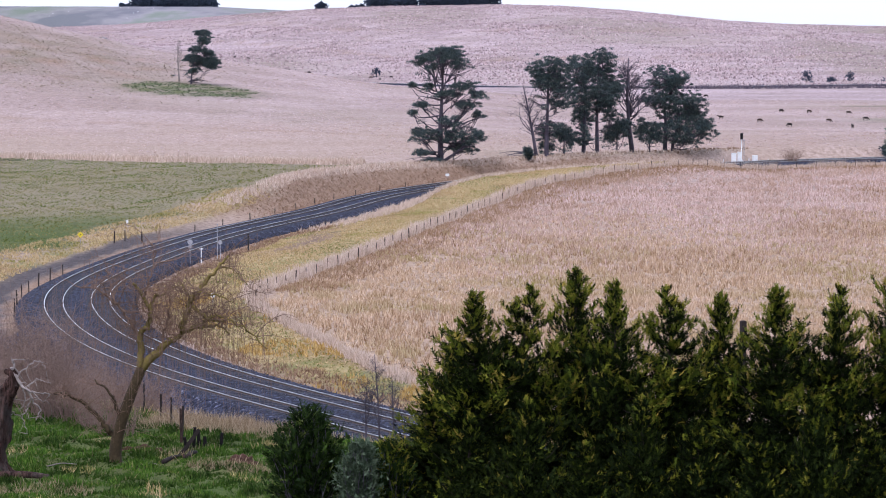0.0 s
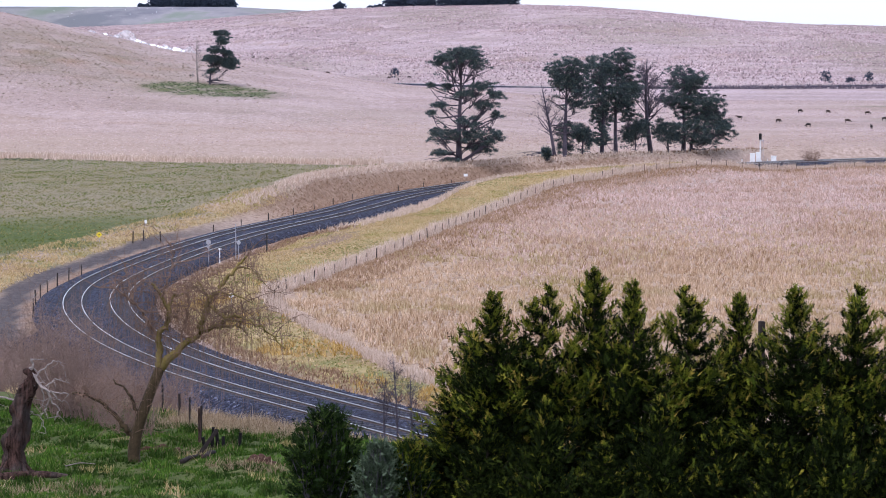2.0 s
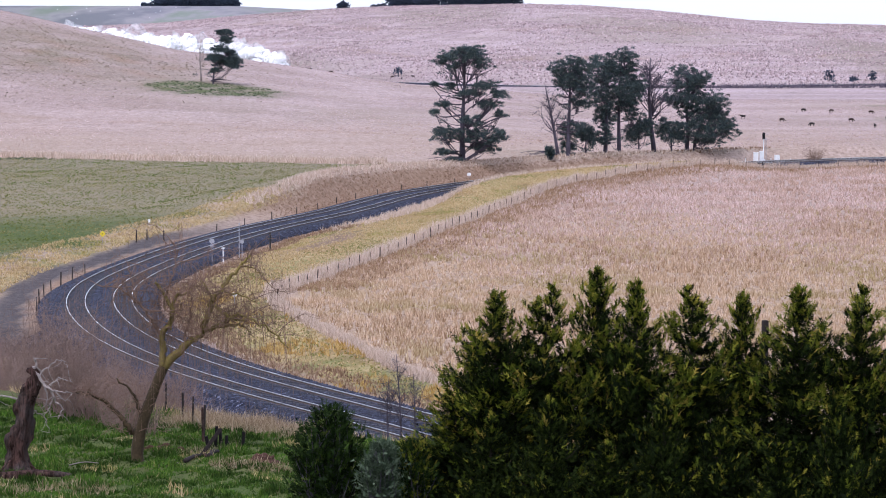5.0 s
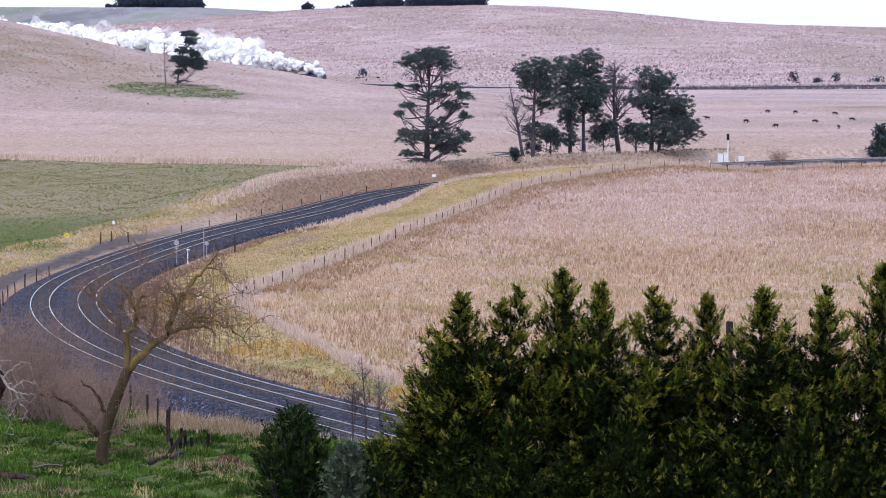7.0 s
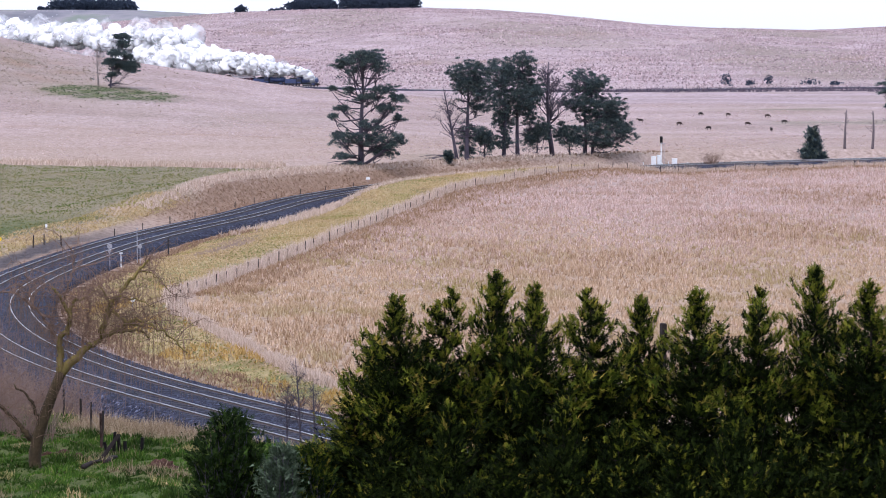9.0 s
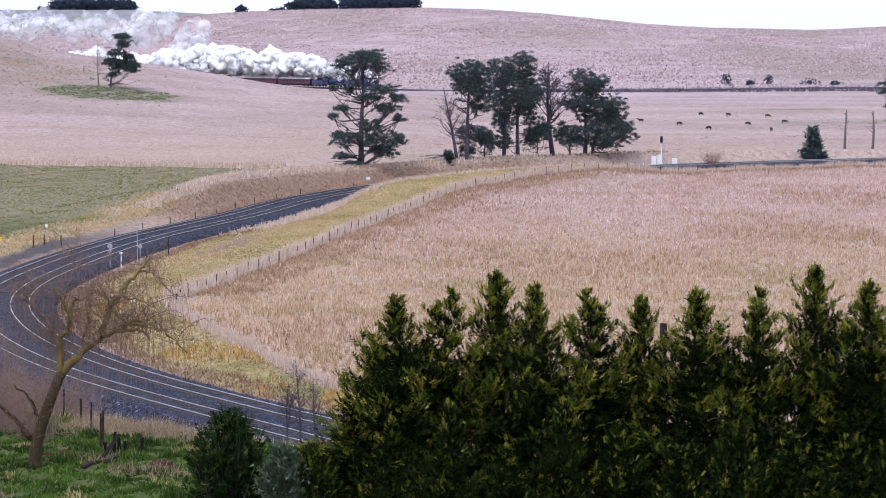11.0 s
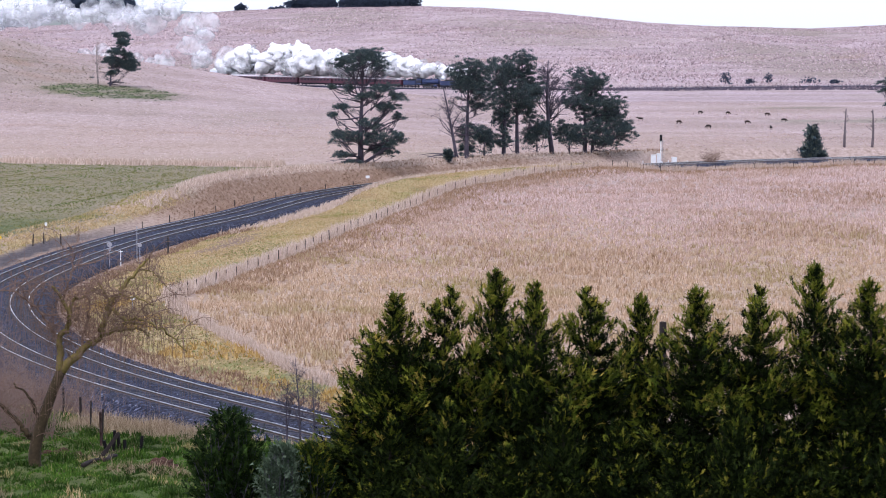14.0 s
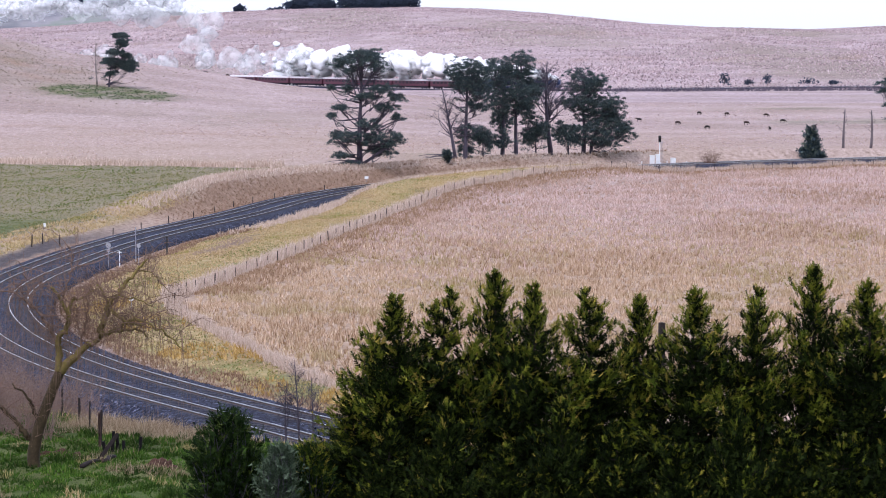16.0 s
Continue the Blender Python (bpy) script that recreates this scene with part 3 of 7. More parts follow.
def land(x, y):
    """Ground height, distance to the railway and rail level at the places given."""
    x, y = np.asarray(x, float).ravel(), np.asarray(y, float).ravel()
    d, zt = near_line(x, y)
    inside = d > 0
    flat = 0.3 + 0.0098 * np.clip(y - 250, 0, 250)
    # the knoll on which the camera stands, and the green bank above the line
    knoll = np.interp(y, [-400, 0, 30, 62, 86, 108, 122, 165], [24, 19.7, 14.2, 8.0, 5.3, 4.8, 4.2, 0.3])
    z = np.where(y < 165, np.maximum(knoll, np.where(inside & (y > 95), 0.3, -9)), flat)
    z = np.where(inside & (y > 95) & (y < 165), 0.3, z)
    # banks of the cutting
    a = np.abs(d)
    ridge = (3.1 - 1.15 * sm(x, -24, 6)) * sm(a, 5.5, 11) * (1 - sm(a, 12, 30) * (1 - sm(x, -26, 6) * 0.45))
    z = z + np.where(~inside, ridge * sm(y, 300, 365) * (1 - sm(y, 455, 540)), 0)
    lip = 1.7 * sm(a, 4.5, 9) * (1 - sm(a, 12, 34))
    z = z + np.where(inside, lip * sm(y, 335, 375) * (1 - sm(x, 34, 56)) * (1 - sm(y, 440, 500)), 0)
    # the spur and the valley field behind
    crest = 9.2 + 0.13 * (12 - x) + 0.095 * np.clip(-x - 92, 0, 120) - 0.18 * np.clip(-x - 300, 0, 400)
    crest = 6.8 + 2 * np.log1p(np.exp(np.clip((crest - 6.8) / 2, -20, 20)))
    crest = crest - 1.25 * np.exp(-((x + 20) / 19) ** 2) - 0.6 * np.exp(-((x + 42) / 24) ** 2)
    start = 448 - 0.35 * np.clip(x + 20, -160, 0) + 44 * sm(x, 0, 40)
    u = np.clip((y - start) / (800 - start), 0, 1)
    rise = 0.55 * u + 0.45 * u * u * (3 - 2 * u)
    z = np.where(y > start, z + (crest - z) * rise, z)
    valley = 8.6 + 0.01 * np.clip(-x, 0, 600)
    z = np.where(y > 800, crest + (valley - crest) * sm(y, 805, 925), z)
    # the far hill with its skyline, and a greener hill beyond
    sky_z = np.interp(x, [-420, -240, -173, -101, -38, 45, 97, 142, 187, 223, 277, 353, 416, 700], [38, 46, 52, 57.4, 59.6, 61, 59.8, 56.5, 51.8, 48, 45.2, 43.5, 46.2, 52])
    foot = 1020 + np.clip(30 - x, 0, 420) * 1.0
    v = np.clip((y - foot) / (2000 - foot), 0, 1)
    up = 0.75 * v + 0.25 * np.sin(v * math.pi / 2)
    hill = valley + (sky_z - valley) * up + (waves(x, y) * 1.6 + 1.5 * np.sin(x * 0.017 + y * 0.0075 + 0.6)) * np.sin(v * math.pi)
    z = np.where(y > foot, hill, z)
    back_z = np.interp(x, [-1400, -494, -254, -179, 0, 300, 1500], [74, 75.5, 75, 71, 50, 44, 60])
    z = np.where(y > 2000, sky_z + (34 - sky_z) * sm(y, 2000, 2250), z)
    z = np.where(y > 2250, 34 + (back_z - 34) * sm(y, 2250, 2850) - 20 * sm(y, 2900, 4400), z)
    z = z + 0.12 * waves(x * 3, y * 3) * sm(a, 8, 16)
    z = z + np.where(y < 125, 0.16 * np.sin(x * 1.9 + 1.2 * np.sin(y * 1.3)) * np.sin(y * 1.6 + 0.7 * np.sin(x)) * sm(y, 70, 84), 0)
    # the formation of the line
    bed = zt - 0.75
    toe = np.where(inside, 15 - 6.3 * sm(y, 320, 365), 24 - 12 * sm(y, 160, 340))
    w = sm(a, 5.2, toe)
    ditch = np.where(~inside & (y < 200), -1.3 * sm(a, 4.6, 7.5), 0)
    return (bed + ditch) * (1 - w) + z * w, d, zt


def gz(x, y):
    return float(land([x], [y])[0][0])


# ------------------------------------------------------------ ground
FENCE = spline([(60, 121), (30, 130), (12, 143), (-1.6, 163.8), (-8.5, 184), (-13.5, 202), (-16.0, 214), (-13.6, 235), (-8.6, 259.5), (-1.4, 296), (4.5, 328), (10.0, 352), (18.2, 373), (29, 396), (46, 418), (68, 433), (97, 445), (150, 457)], 10)


def fence_side(x, y):
    """Distance from the field's fence: plus inside the field."""
    t = unit(np.gradient(FENCE, axis=0))
    n = np.stack([t[:, 1], -t[:, 0]], 1)
    out = np.empty(len(x))
    for s in range(0, len(x), 20000):
        q = np.stack([x[s:s + 20000], y[s:s + 20000]], 1)
        far = ((q[:, None] - FENCE[None]) ** 2).sum(2)
        j = far.argmin(1)
        out[s:s + 20000] = np.sqrt(far.min(1)) * np.sign(((q - FENCE[j]) * n[j]).sum(1))
    return out


def zones(x, y, d):
    """Shares of green pasture, yellow verge, bare earth and brown bank."""
    f = fence_side(x, y)
    wob = 1.6 * np.sin(x * 0.21 + y * 0.13) + 1.1 * np.sin(y * 0.37 - x * 0.29)
    outside = d < 0
    near = (y < 150) & outside
    green = np.where(near, 0.95 * sm(-d, 13, 19), 0)
    far_edge = 441 - 0.35 * np.clip(x + 20, -160, 0)
    paddock = outside & (y >= 150) & (y < 493)
    edge = np.interp(y, [150, 260, 330, 400, 493], [14.5, 11.4, 11, 12, 20])
    green = np.where(paddock, 0.92 * sm(-d + wob, edge, edge + 5) * (1 - sm(y + 0.5 * wob, far_edge - 5, far_edge)) * (1 - sm(x + 2 * wob, -18, -5)) * (1 - 0.45 * sm(y, 296, 330)), green)
    patch = np.exp(-(((x + 66) / 19) ** 2 + ((y - 655) / 23) ** 2) ** 2 * 1.4)
    green = np.maximum(green, np.where(y > 560, np.clip(1.5 * patch, 0, 0.95) * (0.72 + 0.28 * np.sin(x * 0.7 + 2 * np.sin(y * 0.3))), 0))
    green = np.maximum(green, 0.22 * sm(y, 2260, 2500) * (0.6 + 0.4 * np.sin(x * 0.02 + y * 0.004)))
    streak = 0.42 * np.exp(-((y - 645 - 0.1 * (x - 120) - 2 * wob) / 14) ** 2) * sm(x, 98, 112) + 0.4 * np.exp(-((y - 742 - wob) / 7) ** 2) * sm(x, 112, 122) * (1 - sm(x, 136, 146))
    green = np.maximum(green, np.where((y > 600) & (y < 800) & (x > 90), streak, 0))
    verge = np.where((d > 0) & (f < 0.5) & (y < 480) & (y > 90), sm(d, 5, 7.5) * (1 - 0.9 * sm(f, -1.2, 0.2)), 0)
    strip = np.where(outside & (y >= 150) & (y < 470), sm(-d, 8.5, 10.5) * (1 - sm(-d + wob * 0.6, edge - 1, edge + 2)) * 0.95, 0)
    verge = np.maximum(verge, strip * (1 - sm(y, 330, 350)))
    dirt = np.where(outside & (y > 165) & (y < 330), sm(-d + wob * 0.15, 6.2, 6.9) * (1 - sm(-d + wob * 0.2, 9.0, 10.2)) * (1 - sm(y, 285, 325)), 0)
    dirt = np.maximum(dirt, np.where((d > 0) & (y < 350) & (y > 240), 0.35 * np.exp(-(((d - 13 - wob * 0.3) / 1.2) ** 2 + ((y - 280) / 12) ** 2)), 0))
    # the earth colour also makes the darker band along the far line
    dirt = np.maximum(dirt, 0.75 * np.where((y > 900) & (x > 0), np.exp(-((d - 7) / 6.0) ** 2) * (0.7 + 0.3 * np.sin(x * 0.3)), 0))
    brown = np.where(outside & (y > 300) & (y < 480) & (x < 60), 0.9 * sm(-d, 4.5, 6.5) * (1 - sm(-d + wob * 0.3, 9.6, 11)) * sm(y, 312, 340) * (1 - sm(x, 20, 55)), 0)
    # brown inside the fence paints the shadow behind the tall grass
    brown = np.maximum(brown, np.where((d > 0) & (f > 0) & (y > 205), 0.75 * sm(f, 0.6, 1.6) * (1 - sm(f + wob * 0.4, 4, 8)) * sm(y, 215, 240), 0))
    brown = np.maximum(brown, np.where((d > 4.6) & (d < 10) & (y < 300), 0.7 * (1 - sm(d + wob * 0.4, 5.5, 8)), 0))
    brown = np.maximum(brown, np.where(outside & (y > 140) & (y < 300), 0.85 * sm(-d, 4.2, 4.8) * (1 - sm(-d + wob * 0.2, 6.2, 6.9)), 0))
    brown = np.maximum(brown, np.where(outside & (y > 120) & (y < 200), 0.9 * sm(-d, 4.2, 5) * (1 - sm(-d, 16, 20)), 0))
    brown = np.maximum(brown, np.where((d > 6) & (y < 360) & (y > 240), 0.95 * np.exp(-(((d - 13 - wob * 0.3) / 2.0) ** 2 + ((y - 282) / 17) ** 2)) + 0.7 * np.exp(-(((d - 10.5 - wob * 0.2) / 0.6) ** 2 + ((y - 305) / 30) ** 2)), 0))
    spot = np.exp(-(((x + 103) / 30) ** 2 + ((y - 708) / 48) ** 2)) * (0.5 + 0.5 * np.sin(x * 0.35 + 2 * np.sin(y * 0.12))) * (0.5 + 0.5 * np.sin(y * 0.2 + x * 0.11))
    brown = np.maximum(brown, np.where(y > 560, 0.85 * spot, 0))
    rut = np.exp(-((y - (529 - 0.37 * (x + 10)) - wob * 0.7) / 1.6) ** 2)
    brown = np.maximum(brown, np.where((y > 470) & (y < 640) & (x < 20), 0.45 * rut, 0))
    bench = np.interp(x, [-240, -94, -39, 18, 58, 144, 300], [1700, 1424, 1310, 1208, 1205, 1246, 1300])
    brown = np.maximum(brown, np.where(y > 1100, 0.5 * np.exp(-((y - bench - 2 * wob) / 6.0) ** 2), 0))
    ledge = np.interp(x, [-240, -119, -78, 0, 160, 187, 246, 400], [1850, 1750, 1560, 1500, 1480, 1420, 1400, 1440])
    brown = np.maximum(brown, np.where(y > 1300, 0.4 * np.exp(-((y - ledge - 3 * wob) / 9.0) ** 2), 0))
    return green, verge, dirt, brown


def grid_lines(spans, first):
    out = [first]
    for end, step, growth in spans:
        while out[-1] < end:
            out.append(out[-1] + step)
            step *= growth
    return np.array(out)


def build_ground():
    half = grid_lines([(44, 1.0, 1), (150, 2.2, 1), (480, 5, 1.02), (4600, 12, 1.16)], 0.5)
    xs = np.concatenate([-half[::-1], half])
    ys = np.concatenate([-grid_lines([(2600, 12, 1.25)], 10)[::-1], grid_lines([(80, 3, 1), (340, 1.1, 1), (520, 1.8, 1), (1100, 4.5, 1), (2300, 11, 1.01), (4700, 30, 1.04)], 0)])
    gx, gy = np.meshgrid(xs, ys)
    z, d, _ = land(gx, gy)
    nx, ny = len(xs), len(ys)
    verts = np.stack([gx.ravel(), gy.ravel(), z], 1)
    i = (np.arange(ny - 1)[:, None] * nx + np.arange(nx - 1)[None]).ravel()
    faces = np.stack([i, i + 1, i + nx + 1, i + nx], 1)
    me = bpy.data.meshes.new("ground")
    me.vertices.add(len(verts))
    me.vertices.foreach_set("co", verts.astype(np.float32).ravel())
    me.loops.add(faces.size)
    me.loops.foreach_set("vertex_index", faces.astype(np.int32).ravel())
    me.polygons.add(len(faces))
    me.polygons.foreach_set("loop_start", np.arange(0, faces.size, 4, dtype=np.int32))
    me.polygons.foreach_set("use_smooth", np.ones(len(faces), bool))
    me.update()
    col = me.color_attributes.new("zone", "FLOAT_COLOR", "POINT")
    g, v, e, br = zones(gx.ravel(), gy.ravel(), d)
    col.data.foreach_set("color", np.stack([g, v, e, br], 1).astype(np.float32).ravel())
    kind = me.color_attributes.new("kind", "FLOAT_COLOR", "POINT")
    fx, fy = gx.ravel(), gy.ravel()
    field = np.where((d > 0) & (fy < 480) & (fy > 90), 1.0, 0.0) * sm(fence_side(fx, fy), -0.5, 0.8)
    field = field * (1 - 0.5 * sm(fy, 240, 380))
    field = np.maximum(field, np.where((d < 0) & (fy < 425), 0.75, 0))
    field = np.maximum(field, np.where((fy > 425) & (fy < 800) & (d < 60), 0.62 - 0.36 * sm(fy + 12 * np.sin(fx * 0.07) + 9 * np.sin(fx * 0.19 + fy * 0.1), 470, 640), 0))
    # olive tracts: the spur's shoulder, the valley behind it, and drifts over the hill; greyer fields on the hill beyond
    wave = 0.5 + 0.5 * np.sin(fx * 0.21 + 2.2 * np.sin(fy * 0.09)) * np.sin(fy * 0.11 + 1.7 * np.sin(fx * 0.13))
    olive = np.where((fy > 560) & (fy < 815), (0.25 + 0.75 * wave) * np.exp(-(((fx + 112) / 36) ** 2 + ((fy - 715) / 70) ** 2)), 0)
    olive = np.maximum(olive, np.where((fy > 560) & (fy < 815), 0.4 * wave * np.exp(-(((fx + 40) / 30) ** 2 + ((fy - 590) / 40) ** 2)), 0))
    olive = np.maximum(olive, np.where((fy > 880) & (fy < 1500), 0.75 * sm(-fx, 20, 110) * (1 - sm(fy + fx * 0.6, 1050, 1200)), 0))
    folds = np.sin(fx * 0.017 + fy * 0.0075 + 1.1) + 0.7 * np.sin(fx * 0.041 - fy * 0.006)
    olive = np.maximum(olive, np.where((fy > 1050) & (fy < 2100), 0.42 * sm(folds, 0.15, 1.2), 0))
    olive = np.maximum(olive, np.where((fy > 425) & (fy < 470) & (d < 0), 0.5 * sm(fx, -2, 20) * (1 - sm(fx, 52, 62)) * sm(-d, 9, 12), 0))
    slate = sm(fy, 2230, 2330)
    kind.data.foreach_set("color", np.stack([field, olive, slate, field * 0 + 1], 1).astype(np.float32).ravel())
    me.materials.append(M["ground"])
    return tagged(new("ground", me), "rolling dry pasture with green paddocks and a grassy knoll", "ground", kind="structure")


build_ground()


# ------------------------------------------------------------ railway
def in_sight(x, y, margin=4.0):
    return (y > 60) & (np.abs(x - 0.016 * y) < 0.205 * y + margin)


def line_frames(lo, hi, step, offset=0.0, raise_by=0.0):
    """Places every step metres along the line: (centre, side, up)."""
    out = []
    for l in np.arange(lo, hi, step):
        p = np.array([np.interp(l, LINE_L, LINE[:, k]) for k in range(3)])
        n = unit(np.array([np.interp(l, LINE_L, LINE_N[:, k]) for k in range(2)]))
        out.append((Vector((p[0] + n[0] * offset, p[1] + n[1] * offset, p[2] + raise_by)), Vector((n[0], n[1], 0)), Vector((0, 0, 1))))
    return out


def at_line(x, y):
    return float(LINE_L[((LINE[:, :2] - (x, y)) ** 2).sum(1).argmin()])


L_NEAR0, L_NEAR1, L_END = at_line(36, 104), at_line(125, 470), float(LINE_L[-1])
GAUGE = 1.6
TRACK = 2.03


def build_ballast():
    b = Builder()
    wide = [(-9.6, -2.7), (-4.3, -0.2), (-3.9, -0.16), (3.9, -0.16), (4.3, -0.25), (5.8, -1.0)]
    b.sweep(wide, line_frames(0, L_NEAR1, 2.0))
    ob = new("ballast", b.mesh("ballast", M["ballast"], True))
    tagged(ob, "dark grey crushed stone ballast under the double track", "ballast", kind="structure")
    b = Builder()
    b.sweep([(-3.6, -1.0), (-1.7, -0.16), (1.7, -0.16), (3.6, -1.0)], line_frames(L_NEAR1 - 3, L_END, 5.0))
    ob = new("ballast", b.mesh("ballast", M["ballast"], True))
    tagged(ob, "dark ballast of the single line round the valley", "ballast", kind="structure")


def build_stones():
    """Loose stones on the shoulder and the bed where the line passes nearest."""
    rng = np.random.default_rng(9)
    x, y = rng.uniform(-34, 14, 90000), rng.uniform(112, 205, 90000)
    d, zt = near_line(x, y)
    keep = (d > -9.3) & (d < 5.2) & in_sight(x, y, 1.0) & (rng.uniform(0, 1, len(x)) < np.interp(y, [112, 165, 205], [1, 0.7, 0.35]))
    x, y, d, zt = x[keep], y[keep], d[keep], zt[keep]
    z = zt + np.interp(d, [-9.6, -4.3, -3.9, 3.9, 4.3, 5.8], [-2.7, -0.2, -0.16, -0.16, -0.25, -1.0])
    c = np.stack([x, y, z], 1)
    n = len(c)
    size = rng.uniform(0.045, 0.105, (n, 1)) * np.where(np.abs(d) > 4.2, 1.25, 0.7)[:, None]
    turn = rng.uniform(0, 2 * math.pi, n)
    ring = [c + np.stack([np.cos(turn + a), np.sin(turn + a), np.full(n, -0.25)], 1) * size * rng.uniform(0.7, 1.25, (n, 1)) for a in (0, 2.1, 4.2)]
    top = c + rng.normal(0, 0.3, (n, 3)) * size + np.array((0, 0, 0.75)) * size
    verts = np.stack(ring + [top], 1).reshape(-1, 3)
    tris = (np.array([(0, 1, 3), (1, 2, 3), (2, 0, 3)])[None] + (np.arange(n) * 4)[:, None, None]).reshape(-1, 3)
    ob = new("ballast_stones", indexed_mesh("ballast_stones", verts, tris, M["stone"]))
    tagged(ob, "loose dark grey crushed stones on the ballast", "ballast", kind="stuff")


def build_track(offset, lo, hi, step, label):
    track = tagged(new("railway_track"), label, "railway track", "railway tracks")
    for side in (-1, 1):
        o = offset + side * GAUGE / 2
        head = [(-0.032, -0.04), (-0.032, 0.0), (0.032, 0.0), (0.032, -0.04)]
        rail = part("rail", Builder().sweep(head, line_frames(lo, hi, step, o)), M["rail"], track, "polished steel rail")
        web = [(-0.07, -0.16), (-0.012, -0.13), (-0.012, -0.04), (0.012, -0.04), (0.012, -0.13), (0.07, -0.16)]
        part("rail_web", Builder().sweep(web, line_frames(lo, hi, step, o)), M["rail_side"], rail, "rusty rail web and foot")
    b = Builder()
    for c, s, u in line_frames(lo, min(hi, L_NEAR1), 0.68, offset, -0.16):
        f = s.cross(u)
        base = len(b.v)
        for q in (-1.25, 1.25):
            for w in (-0.12, 0.12):
                for h in (-0.12, 0.02):
                    b.v.append(tuple(c + s * q + f * w + u * h))
        for q in ((0, 1, 3, 2), (4, 6, 7, 5), (0, 4, 5, 1), (2, 3, 7, 6), (1, 5, 7, 3)):
            b.f.append(tuple(base + k for k in q))
    tagged(part("sleepers", b, M["sleeper"], track, "weathered sleepers bedded in the ballast"), kind="stuff")
    return track


build_ballast()
build_stones()
build_track(-TRACK, 0, L_NEAR1, 2.0, "outer running line with bright worn rails on dark ballast")
build_track(TRACK, 0, L_NEAR1, 2.0, "inner running line with bright worn rails on dark ballast")
build_track(0, L_NEAR1 + 2, L_END, 5.0, "single line curving round the far valley")


# ------------------------------------------------------------ grass
def scatter(rng, box, density):
    x0, x1, y0, y1 = box
    n = int((x1 - x0) * (y1 - y0) * density)
    return rng.uniform(x0, x1, n), rng.uniform(y0, y1, n)


def tufts(name, label, mat, rng, x, y, height, width, blades, lean=0.25, sink=0.03):
    z = land(x, y)[0] - sink
    base = np.stack([x, y, z], 1)
    n = len(base) * blades
    if np.isscalar(height):
        height = np.full(len(x), height)
    h = np.repeat(height, blades)[:, None] * rng.uniform(0.55, 1.2, (n, 1))
    p = np.repeat(base, blades, 0) + np.concatenate([rng.normal(0, 0.14, (n, 2)) * h, np.zeros((n, 1))], 1)
    d = unit(np.concatenate([rng.normal(0, lean, (n, 2)), np.ones((n, 1))], 1))
    turn = rng.uniform(0, math.pi, n)
    s = np.stack([np.cos(turn), np.sin(turn) * 0.4, np.zeros(n)], 1) * width * 0.5 * rng.uniform(0.7, 1.4, (n, 1))
    tris = np.stack([p - s, p + s, p + d * h], 1)
    ob = new(name, tri_mesh(name, tris, mat))
    return tagged(ob, label, "grass", kind="stuff")


